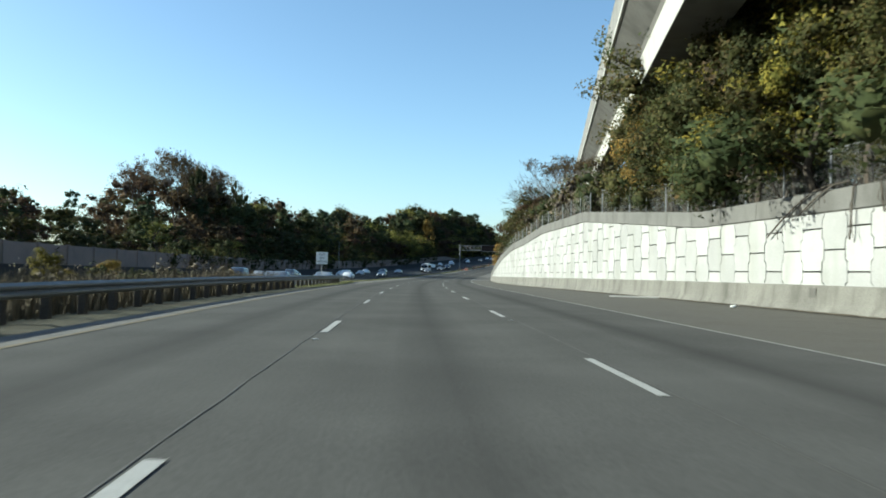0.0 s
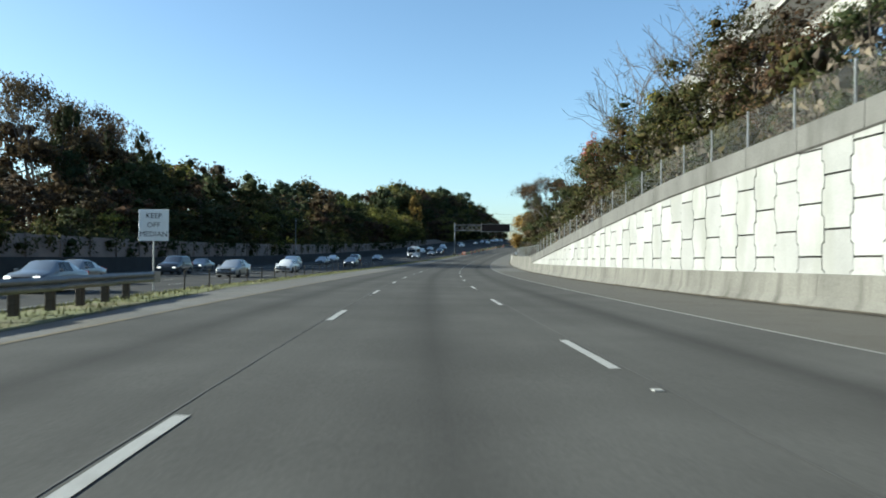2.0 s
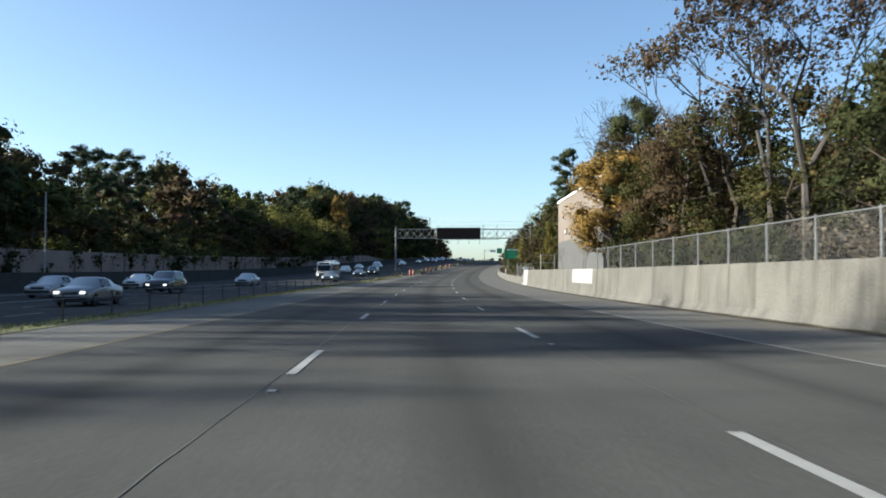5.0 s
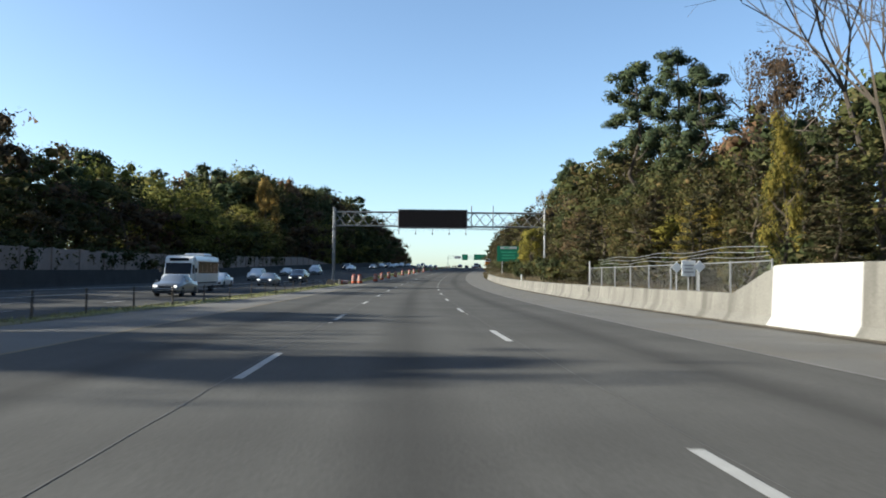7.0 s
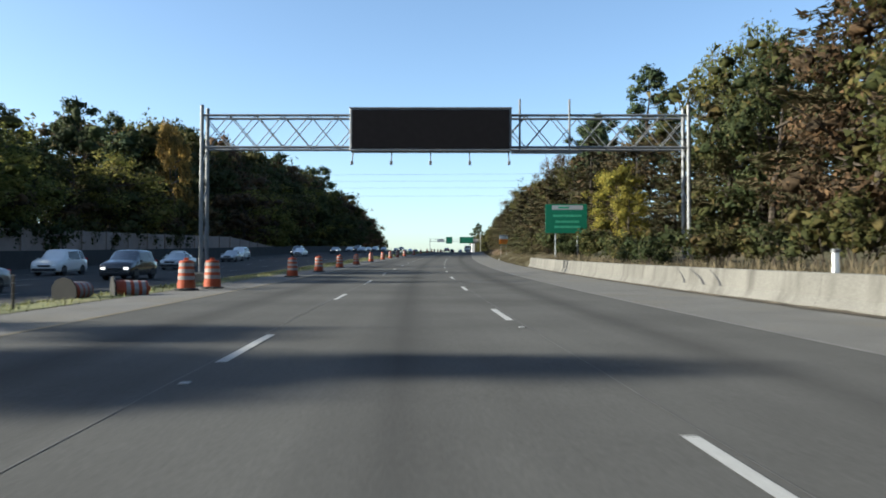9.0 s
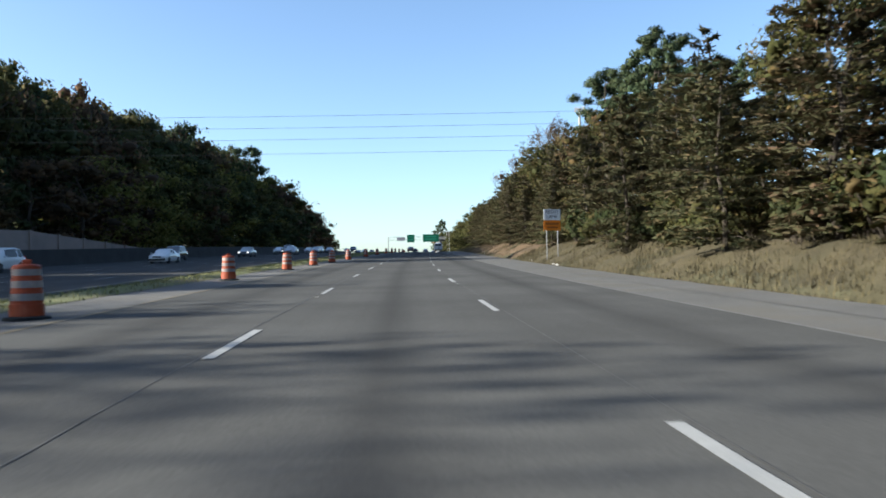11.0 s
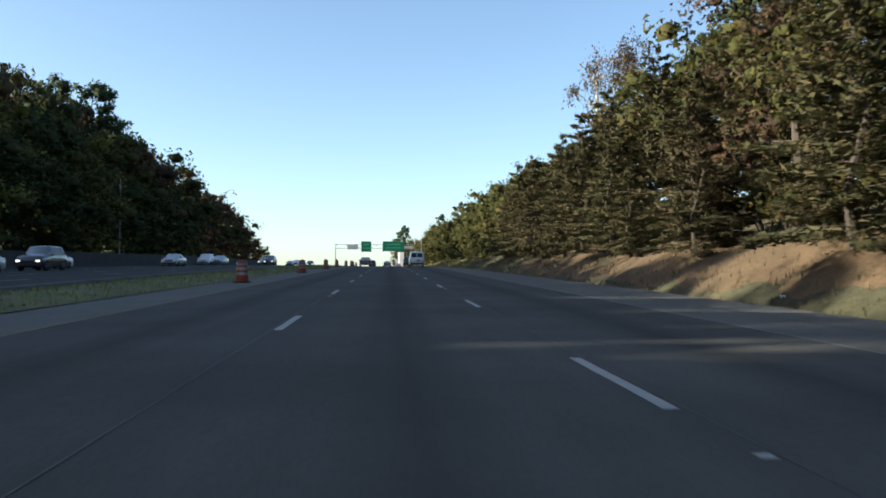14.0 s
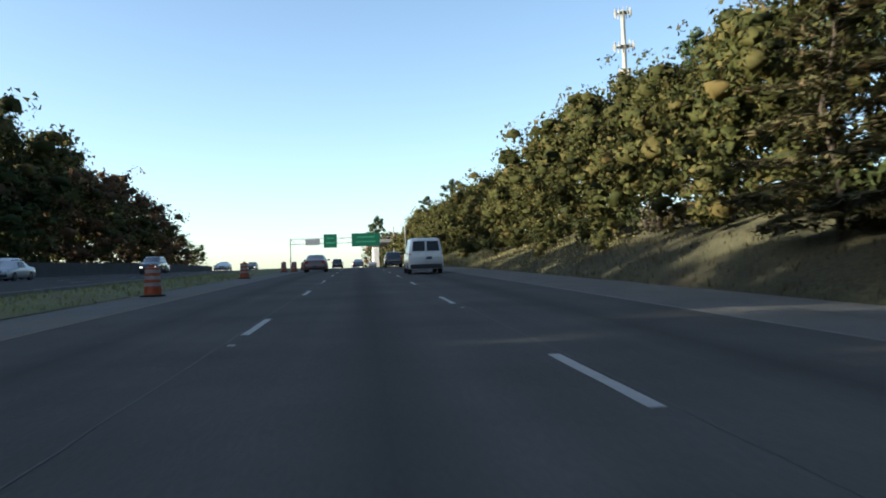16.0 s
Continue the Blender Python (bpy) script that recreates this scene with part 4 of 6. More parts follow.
far = thing("sign_gantry", frame_at(705, 0, -0.4), "pale truss gantry with guide signs at the crest", "gantry")
for x, top_z in ((-16, 8.6), (10, 10.9)):
    part("column", rod((x, 0, -0.5), (x, 0, top_z), 0.16), STEEL, far)
for z in (7.1, 8.4):
    part("chord", rod((-16, 0, z), (10, 0, z), 0.07), STEEL, far)
for k in range(16):
    a = -16 + 26 * k / 16
    part("brace", rod((a, 0, 7.1 if k % 2 else 8.4), (a + 26 / 16, 0, 8.4 if k % 2 else 7.1), 0.035, sides=5), STEEL, far)
for x, w, z, h, mat, label in ((-10.4, 3.6, 7.5, 1.5, SIGN_GREY, "pale back of a sign panel"), (-6.0, 3.3, 7.7, 3.4, SIGN_GREEN, "green exit sign panel"), (2.9, 7.1, 7.8, 3.3, SIGN_GREEN, "wide green guide sign panel")):
    p = plate(w, h, z, mat, far, y=-0.2, x=x, thick=0.08)
    p["label"] = label
    if mat is SIGN_GREEN:
        bars([(x, z + h * 0.2, w * 0.6, 0.4), (x, z - h * 0.15, w * 0.7, 0.4)], p, bpy.data.materials["faded_green_legend"], -0.25)

# ---- drums, poles, wires, tower, litter ----
def drum():
    ob = thing("traffic_drum", Matrix(), "orange and white striped traffic drum with a black base", "traffic drum")
    part("body", lathe([(0.285, 0.06), (0.28, 0.28), (0.265, 0.29), (0.262, 0.50), (0.25, 0.51), (0.247, 0.72), (0.235, 0.73), (0.23, 0.93), (0.20, 0.96), (0.10, 0.97)]), DRUM, ob)
    for z0, z1, r in ((0.34, 0.46, 0.268), (0.56, 0.68, 0.253), (0.77, 0.88, 0.240)):
        part("reflective_band", lathe([(r, z0), (r - 0.002, z1)]), DRUM_BAND, ob)
    part("base", lathe([(0.40, 0.0), (0.40, 0.05), (0.30, 0.07)], 10), RUBBER, ob)
    part("handle", box((0.16, 0.04, 0.10), (0, 0, 1.0), 0.015), DRUM, ob)
    return ob


first = drum()
spots = [(307.6, -7.2), (308.9, -6.7), (322.5, -6.2), (333, -6.3), (345, -6.4), (356.5, -6.3), (374, -6.6), (388, -6.5), (399.5, -6.5), (410, -6.35), (423.7, -6.3),
         (445, -6.2), (472.3, -6.6), (497.5, -6.6), (524.5, -6.9), (548, -7.2), (576, -7.3), (577, -6.4), (600, -7.0), (626, -7.2)]
for k, (s, o) in enumerate(spots):
    m = frame_at(s, o, -0.02, k * 37)
    ob = first if k == 0 else copy_thing(first, m)
    ob.matrix_basis = m
    ob["group"] = "drums along the inner shoulder"
for s, o, a in ((304.5, -8.4, 30), (303.2, -9.2, 75)):
    fallen = copy_thing(first, frame_at(s, o, 0.12, a) @ Matrix.Rotation(radians(88), 4, "Y"))
    tagged(fallen, "orange traffic drum lying on its side in the grass", group="drums along the inner shoulder")


def pole(s, off, tall, label, arm=0.0, r=0.14, mat=WOODPOST):
    ob = thing("utility_pole", frame_at(s, off, ground_height(s, off)), label, "pole")
    part("shaft", rod((0, 0, -0.3), (0, 0, tall), r, r * 0.65, sides=10), mat, ob)
    if arm:
        for z in (tall - 0.4, tall - 1.6):
            bar = part("cross_arm", box((0.12, arm, 0.14), (0, 0, z), 0.01), WOODPOST, ob)
            for y in (-arm * 0.45, arm * 0.45):
                part("insulator", rod((0, y, z + 0.07), (0, y, z + 0.26), 0.05, sides=8), SIGN_GREY, bar)
    return ob


pole(421, 25, 9.5, "wooden utility pole among the trees carrying wires", 1.8)
pole(424, -47, 15.5, "wooden utility pole in the woods carrying wires", 1.8)
pole(560, -40, 12.0, "slim steel pole beside the far carriageway", r=0.12, mat=STEEL)
pole(232, -14.0 - 21, 9.0, "slim steel pole by the noise wall", r=0.1, mat=STEEL)
for k, (h, sag) in enumerate(((10.3, 0.1), (11.75, 0.12), (12.95, 0.15), (14.2, 0.2))):
    wire = thing("overhead_wire", Matrix(), "thin black wire strung across the highway", "wire", "wires across the highway")
    pts = [at(421 + 0.3 * k, -47 + 72 * u / 24, h + 0.15 - sag * math.sin(math.pi * u / 24)) for u in range(25)]
    tube("strand", pts, 0.014, 4, CABLE, wire)
base = at(691, 67.7, 8)
tower = thing("cell_tower", Matrix.Translation((base.x, base.y, base.z)), "tall slim mast with rings of antennas above the trees", "tower")
TZ = 71.0 - base.z
part("shaft", rod((0, 0, -14), (0, 0, TZ), 0.85, 0.5, sides=12), GIRDER, tower)
for z, r, n in ((TZ - 0.6, 2.0, 12), (TZ - 9.0, 2.5, 12), (TZ - 15.5, 1.4, 8)):
    ring = part("platform", lathe([(r * 0.8, z - 0.08), (r * 0.8, z + 0.08)], 12), STEEL, tower)
    for k in range(n):
        a = k * math.tau / n
        part("antenna", box((0.3, 0.16, 1.9), (0, 0, 0), 0.02, turn=Matrix()), GIRDER, ring).matrix_basis = Matrix.Translation((math.cos(a) * r, math.sin(a) * r, z)) @ Matrix.Rotation(a, 4, "Z")
rl = random.Random(8)
for s, o, size in ((388, 8.7, 0.25), (390.5, 8.9, 0.18), (402, 9.2, 0.15), (455, 9.4, 0.2), (36, 11.0, 0.3), (306, -10.2, 0.2)):
    bit = thing("litter", frame_at(s, o, max(ground_height(s, o), 0.0) + 0.03, rl.uniform(0, 360)), "crumpled white scrap lying at the roadside", "litter")
    bm = bmesh.new()
    bmesh.ops.create_icosphere(bm, subdivisions=2, radius=size / 2)
    for v in bm.verts:
        v.co = Vector((v.co.x, v.co.y * 0.7, v.co.z * 0.35)) * (1 + 0.5 * noise.noise(v.co * 14))
    part("scrap", bm, LITTER, bit)
plank = thing("board_debris", on_road(46.9, 10.5, 0.0, 60), "weathered loose board lying on the shoulder", "debris")
part("plank", box((0.35, 2.6, 0.07), (0, 0, 0.03), 0.01), WHITEWASH, plank)

for s, tall in ((299.8, 1.1),):
    post = thing("marker_post", frame_at(s, 10.0, ground_height(s, 10.0)), "white marker post behind the concrete barrier", "post")
    part("shaft", box((0.15, 0.1, tall), (0, 0, tall / 2 - 0.1), 0.02), SIGN_WHITE, post)
    part("cap", box((0.17, 0.12, 0.1), (0, 0, tall - 0.12), 0.02), STEEL_DARK, post)

# ---- overpass and lamp pole at the crest ----
over = thing("overpass", frame_at(745, 0, 0), "concrete overpass with a pier toned sunlit pale beside the road", "bridge")
part("deck", box((70, 9, 0.5), (41, 4, 8.1), 0.04), CAP, over)
for y in (0.2, 2.8, 5.4, 7.8):
    part("girder", box((70, 0.5, 1.1), (41, y, 7.3), 0.04), CAP, over)
part("parapet", box((70, 0.25, 0.9), (41, -0.4, 8.75), 0.03), GIRDER, over)
part("parapet", box((70, 0.25, 0.9), (41, 8.4, 8.75), 0.03), GIRDER, over)
# The pier's near-white colour stands in for the sun on it.
part("pier", box((1.9, 9, 7.6), (6.9, 4, 3.0), 0.12), COPING, over, "pier with sunlight put into its near-white colour")
part("abutment", box((1.5, 12, 8.0), (24, 4, 3.2), 0.05), CAP, over)
pole(652, 9.2, 8.6, "slim galvanised lamp pole beside the road", r=0.11, mat=STEEL)

# ---- vines over the coping, a drain opening in the barrier ----
for s0, h0, s1, h1, bend in ((32.0, 3.95, 35.6, 2.45, 0.35), (31.0, 3.95, 33.4, 3.1, 0.3), (30.4, 3.95, 30.6, 2.2, 0.1), (29.2, 3.95, 29.0, 2.9, 0.1), (27.6, 3.95, 28.4, 3.3, 0.2)):
    vine = thing("hanging_vine", Matrix(), "dark leafless vine hanging over the wall's coping", "vine", "vines over the coping")
    line = [at(s0 + (s1 - s0) * u / 6, wall_off(s0 + (s1 - s0) * u / 6) + (0.30 if u == 0 else 0.06), h0 + (h1 - h0) * u / 6 + bend * math.sin(math.pi * u / 6) * 0.4) for u in range(7)]
    tube("stem", line, 0.03, 5, WOODPOST, vine)
    for k in (2, 3, 4, 5):
        tube("twig", [line[k], line[k] + Vector((-0.05, 0.25 - 0.1 * k, -0.22)), line[k] + Vector((-0.03, 0.34 - 0.12 * k, -0.42))], 0.012, 4, WOODPOST, vine)
drain = run("drain_opening", lambda s: [(wall_off(s) + 0.115, 0.46), (wall_off(s) + 0.135, 0.76)], 32.5, 32.9, 0.35, JOINT, kind="", parent=barrier)
drain["label"] = "dark drain opening in the barrier"


# ---- vehicles ----
def shell(stations, w, belt, low):
    """Rings of a car body: each station is (y, top, roof half-width as a share of w, body half-width as a share of w)."""
    rings = []
    for y, top, roof, wide in stations:
        b = min(belt, top - 0.05)
        half = [(w * wide * 0.96, low), (w * wide, low + 0.18), (w * wide * 1.0, (low + b) / 2 + 0.05), (w * wide * 0.975, b), (w * roof, top - 0.045), (w * roof * 0.86, top), (0, top + 0.02)]
        rings.append([(x, y, z) for x, z in half])
    return rings


def body_mesh(rings):
    v, f = [], []
    full = [r + [(-x, y, z) for x, y, z in r[-2::-1]] for r in rings]
    n = len(full[0])
    for r in full:
        v += r
    for i in range(len(full) - 1):
        for k in range(n - 1):
            f.append((i * n + k, i * n + k + 1, (i + 1) * n + k + 1, (i + 1) * n + k))
        f.append((i * n + n - 1, i * n, (i + 1) * n, (i + 1) * n + n - 1))
    f += [tuple(range(n))[::-1], tuple((len(full) - 1) * n + k for k in range(n))]
    return v, f


def pane(corners, mat, parent, name, inset=0.07, out=0.012):
    """A thin pane within four corners, lifted off the body."""
    c = [Vector(p) for p in corners]
    mid = sum(c, Vector()) / 4
    nrm = (c[1] - c[0]).cross(c[3] - c[0]).normalized()
    q = [p.lerp(mid, inset) + nrm * out for p in c]
    back = [p - nrm * (out + 0.015) for p in q]
    return mesh_object(name, [tuple(p) for p in q + back], [(0, 1, 2, 3), (0, 4, 5, 1), (1, 5, 6, 2), (2, 6, 7, 3), (3, 7, 4, 0)], mat, parent)


def wheel(x, y, r, parent, width=0.22):
    turn = Matrix.Translation((x, y, r)) @ Matrix.Rotation(radians(90 if x > 0 else -90), 4, "Y")
    bm = lathe([(r * 0.62, -width / 2), (r * 0.94, -width / 2), (r, -width * 0.32), (r, width * 0.32), (r * 0.94, width / 2), (r * 0.64, width / 2)], 22)
    ob = part("wheel", bm, RUBBER, parent)
    ob.matrix_basis = turn
    rim = part("rim", lathe([(r * 0.63, width * 0.40), (r * 0.60, width * 0.47), (r * 0.22, width * 0.42), (r * 0.16, width * 0.5)], 18), CHROME, ob)
    return ob


SHAPES = {
    "sedan": dict(w=0.91, belt=0.93, low=0.22, r=0.33, wheels=(1.42, -1.38), st=[
        (-2.42, 0.62, 0.86, 0.90), (-2.34, 0.96, 0.84, 0.95), (-2.05, 1.02, 0.85, 0.985), (-1.55, 1.06, 0.82, 1.0), (-1.05, 1.31, 0.74, 1.0), (-0.65, 1.425, 0.70, 1.0),
        (0.1, 1.45, 0.70, 1.0), (0.45, 1.40, 0.71, 1.0), (1.12, 1.04, 0.82, 1.0), (1.65, 0.96, 0.84, 0.99), (2.1, 0.86, 0.82, 0.96), (2.38, 0.74, 0.78, 0.90), (2.44, 0.52, 0.78, 0.86)], glass=(3, 5, 7, 8)),
    "suv": dict(w=0.95, belt=1.05, low=0.27, r=0.37, wheels=(1.42, -1.40), st=[
        (-2.32, 0.80, 0.86, 0.92), (-2.28, 1.10, 0.84, 0.97), (-2.15, 1.20, 0.83, 1.0), (-1.80, 1.70, 0.76, 1.0), (-1.2, 1.77, 0.75, 1.0), (0.2, 1.77, 0.75, 1.0),
        (0.50, 1.70, 0.76, 1.0), (1.10, 1.22, 0.84, 1.0), (1.7, 1.12, 0.86, 0.99), (2.15, 1.02, 0.84, 0.96), (2.34, 0.85, 0.80, 0.92), (2.38, 0.55, 0.8, 0.88)], glass=(2, 3, 6, 7)),
    "van": dict(w=1.0, belt=1.16, low=0.30, r=0.37, wheels=(1.75, -1.60), st=[
        (-2.82, 1.10, 0.90, 0.95), (-2.80, 1.22, 0.90, 0.98), (-2.72, 1.86, 0.82, 1.0), (-2.55, 2.04, 0.80, 1.0), (-1.2, 2.09, 0.80, 1.0), (0.9, 2.08, 0.80, 1.0),
        (1.20, 2.0, 0.80, 1.0), (1.85, 1.28, 0.86, 1.0), (2.45, 1.12, 0.86, 0.98), (2.72, 0.98, 0.84, 0.94), (2.78, 0.6, 0.84, 0.92)], glass=(1, 2, 6, 7)),
}


def vehicle(kind, name, colour, label, category, lit=False):
    """A car from rings: body, panes, wheels, lamps, bumpers, plate, mirrors. It faces +y."""
    d = SHAPES[kind]
    st, w, belt, low = d["st"], d["w"], d["belt"], d["low"]
    ob = thing(name, Matrix(), label, category)
    rings = shell(st, w, belt, low)
    v, f = body_mesh(rings)
    me = mesh_object("body", v, f, colour, ob, smooth=True)
    bm = bmesh.new()
    bm.from_mesh(me.data)
    bmesh.ops.recalc_face_normals(bm, faces=bm.faces)
    bm.to_mesh(me.data)
    bm.free()
    mirror = lambda p: (-p[0], p[1], p[2])  # noqa: E731
    r0, r1, f0, f1 = d["glass"]
    a, b = rings[r0], rings[r1]
    if kind == "van":
        for x0, x1 in ((-0.93, -0.04), (0.04, 0.93)):
            pane([(x0 * 0.86, -2.785, 1.30), (x1 * 0.86, -2.785, 1.30), (x1 * 0.79, -2.70, 1.90), (x0 * 0.79, -2.70, 1.90)], GLASS, ob, "rear_window", 0.06, 0.03)
        bmc = box((0.012, 0.02, 1.5), (0, -2.825, 1.15))
        part("door_gap", bmc, TRIM, ob)
    else:
        pane([mirror(a[4]), a[4], b[4], mirror(b[4])], GLASS, ob, "rear_window", 0.08)
    a, b = rings[f1], rings[f0]
    pane([a[4], mirror(a[4]), mirror(b[4]), b[4]], GLASS, ob, "windscreen", 0.08)
    spans = [(r1, (r1 + f0) // 2), ((r1 + f0) // 2, f0)] if kind != "van" else [(f0 - 1, f0)]
    for i, j in spans:
        for side in (1, -1):
            q = [rings[i][3], rings[j][3], rings[j][4], rings[i][4]]
            if j == f0:
                q[1] = tuple(np.array(rings[f0][3]) * 0.55 + np.array(rings[f1][3]) * 0.45)
            q = [(p[0] * side, p[1], p[2]) for p in q]
            pane(q if side > 0 else q[::-1], GLASS, ob, "side_window", 0.12)
    for y in d["wheels"]:
        for x in (w - 0.10, -w + 0.10):
            wheel(x, y, d["r"], ob)
            part("wheel_arch", box((0.10, d["r"] * 2.25, d["r"] * 1.0), (math.copysign(w - 0.035, x), y, d["r"] * 1.15), 0.05), TRIM, ob)
    yb, yf = st[0][0], st[-1][0]
    part("bumper", box((w * 1.82, 0.16, 0.24), (0, yb - 0.01, 0.46), 0.05), TRIM if kind == "van" else colour, ob)
    part("bumper", box((w * 1.75, 0.14, 0.22), (0, yf - 0.03, 0.42), 0.05), TRIM, ob)
    part("grille", box((w * 0.9, 0.05, 0.16), (0, yf - 0.02, 0.66), 0.02), TRIM, ob)
    part("licence_plate", box((0.31, 0.015, 0.16), (0.18 if kind == "van" else 0, yb - (0.03 if kind == "van" else 0.095), 0.92 if kind == "van" else 0.5)), material("blue_plate", (0.03, 0.05, 0.10), 0.5, bump=0), ob)
    for x in (-1, 1):
        zl = (0.98, 0.42) if kind == "van" else (0.84, 0.2) if kind == "sedan" else (1.0, 0.34)
        part("tail_lamp", box((0.13 if kind != "sedan" else 0.30, 0.08, zl[1]), (x * (w * 0.90 - (0.0 if kind != "sedan" else 0.12)), yb + 0.05, zl[0]), 0.02), LAMP_RED, ob)
        part("headlamp", box((0.30, 0.12, 0.15), (x * w * 0.70, yf - 0.05, 0.70 if kind != "van" else 0.85), 0.04), LAMP_LIT if lit else LAMP_CLEAR, ob)
        part("mirror", box((0.20, 0.09, 0.14), (x * (w + 0.10), st[d["glass"][2]][0] + 0.45, belt + 0.08), 0.03), TRIM if kind == "van" else colour, ob)
    return ob


WHITE_CAR = paint("white_car_paint", (0.55, 0.55, 0.54), 0.3, 0, 0.6)
SILVER_CAR = paint("silver_car_paint", (0.26, 0.265, 0.27), 0.35, 0.4, 0.6)
BLACK_CAR = paint("black_car_paint", (0.02, 0.02, 0.022), 0.25, 0, 0.8)
GREY_CAR = paint("grey_car_paint", (0.13, 0.135, 0.14), 0.3, 0.4, 0.6)
TAUPE_CAR = paint("red_brown_car_paint", (0.11, 0.065, 0.052), 0.35, 0.3, 0.6)
BLUE_CAR = paint("dark_blue_car_paint", (0.03, 0.05, 0.10), 0.3, 0.3, 0.6)

van = vehicle("van", "passenger_van", WHITE_CAR, "white cargo van with two rear windows and black bumper", "van")
van.matrix_basis = on_road(546.3, 3.6)
ahead = vehicle("sedan", "sedan_car", TAUPE_CAR, "red-brown saloon car driving in the fast lane", "car")
ahead.matrix_basis = on_road(566.2, -3.75)
dark = vehicle("suv", "suv_car", BLACK_CAR, "black sport utility car in the slow lane", "car")
dark.matrix_basis = on_road(590, 3.7)
kinds_of_car = {
    "silver sedan": vehicle("sedan", "sedan_car", SILVER_CAR, "silver saloon car in the traffic", "car"),
    "white sedan": vehicle("sedan", "sedan_car", WHITE_CAR, "white saloon car in the traffic", "car"),
    "dark sedan": vehicle("sedan", "sedan_car", GREY_CAR, "dark grey saloon car with lit headlamps in the traffic", "car", True),
    "blue sedan": vehicle("sedan", "sedan_car", BLUE_CAR, "dark blue saloon car in the traffic", "car"),
    "white suv": vehicle("suv", "suv_car", WHITE_CAR, "white sport utility car in the traffic", "car"),
    "black suv": vehicle("suv", "suv_car", BLACK_CAR, "black sport utility car with lit headlamps in the traffic", "car", True),
}
placed = set()


def park(kind, s, off, back=True, h=None):
    m = on_road(s, off, opposing_height(s) if h is None else h, 180 if back else 0)
    src = kinds_of_car[kind]
    ob = src if kind not in placed else copy_thing(src, m)
    placed.add(kind)
    ob.matrix_basis = m
    ob["group"] = "oncoming traffic" if back else "traffic ahead"


for kind, s, off in (("black suv", 99, -21.2), ("dark sedan", 105, -17.5), ("silver sedan", 124, -24.9), ("dark sedan", 151, -21.2), ("white sedan", 158, -17.5), ("dark sedan", 201, -17.5), ("silver sedan", 213, -24.9), ("black suv", 224, -21.2), ("dark sedan", 116, -21.2), ("silver sedan", 137, -17.5), ("black suv", 144, -25), ("dark sedan", 162, -28.6), ("white suv", 176, -21.2), ("silver sedan", 190, -24.9),
                     ("white sedan", 238, -28.6), ("silver sedan", 250, -21.2), ("white sedan", 306, -21.2), ("dark sedan", 276, -16.2), ("dark sedan", 313, -17.5), ("black suv", 331, -17.5),
                     ("white suv", 338, -24.9), ("silver sedan", 352, -21.2), ("white sedan", 374, -28.6), ("silver sedan", 383, -24.9), ("white suv", 400, -28.6), ("white sedan", 425, -24.9),
                     ("black suv", 440, -28.6), ("dark sedan", 462, -24.9), ("silver sedan", 478, -21.2), ("black suv", 496, -24.9), ("white sedan", 507, -28.6), ("silver sedan", 532, -24.9), ("white sedan", 546, -28.6),
                     ("silver sedan", 558, -24.9), ("white suv", 566, -28.6), ("black suv", 584, -21.2), ("dark sedan", 602, -24.9), ("white sedan", 630, -21.2), ("blue sedan", 650, -24.9), ("black suv", 668, -21.2), ("silver sedan", 690, -24.9)):
    park(kind, s, off)
for kind, s, off in (("dark sedan", 640, 0.1), ("black suv", 652, -3.7), ("silver sedan", 668, -3.7), ("dark sedan", 683, 3.7), ("white sedan", 690, 0)):
    park(kind, s, off, False, 0.0)

# shuttle bus on the other side
bus = thing("shuttle_bus", on_road(287, -18.6, opposing_height(287), 180), "white shuttle bus with dark windows in the oncoming lane", "bus")
sec = [(-1.14, 0.45), (-1.22, 0.7), (-1.22, 2.55), (-1.12, 2.84), (-0.8, 2.95), (0.8, 2.95), (1.12, 2.84), (1.22, 2.55), (1.22, 0.7), (1.14, 0.45)]
extrude_line("body", sec, Matrix(), -4.6, 2.2, WHITE_CAR, bus)
nose = [(y, z) for y, z in ((2.19, 0.45), (3.55, 0.45), (3.62, 0.75), (3.5, 1.22), (2.95, 1.42), (2.62, 2.35), (2.55, 2.72), (2.19, 2.86))]
nv = [(x, y, z) for x in (-1.08, 1.08) for y, z in nose]
k = len(nose)
nf = [tuple(range(k)), tuple(range(2 * k - 1, k - 1, -1))] + [(i, k + i, k + (i + 1) % k, (i + 1) % k) for i in range(k)]
cab = mesh_object("cab", nv, nf, WHITE_CAR, bus)
pane([(-1.04, 2.95, 1.44), (1.04, 2.95, 1.44), (1.04, 2.63, 2.34), (-1.04, 2.63, 2.34)][::-1], GLASS, bus, "windscreen", 0.03, 0.02)
for x in (1, -1):
    part("side_window", box((0.02, 0.5, 0.7), (x * 1.09, 2.5, 1.85), 0.01), GLASS, cab, "cab side window")
    for i in range(5):
        part("side_window", box((0.02, 1.12, 0.95), (x * 1.228, -3.85 + 1.2 * i, 1.98), 0.01), GLASS, bus)
    part("door" if x > 0 else "skirt", box((0.02, 0.8, 1.9) if x > 0 else (0.02, 5.4, 0.12), (x * 1.23, 1.75 if x > 0 else -1.2, 1.55 if x > 0 else 0.75), 0.01), GLASS if x > 0 else TRIM, bus)
part("air_conditioner", box((1.7, 2.2, 0.24), (0, -2.6, 3.04), 0.08), WHITE_CAR, bus)
part("grille", box((1.2, 0.06, 0.5), (0, 3.6, 0.88), 0.02), TRIM, bus, "black radiator grille")
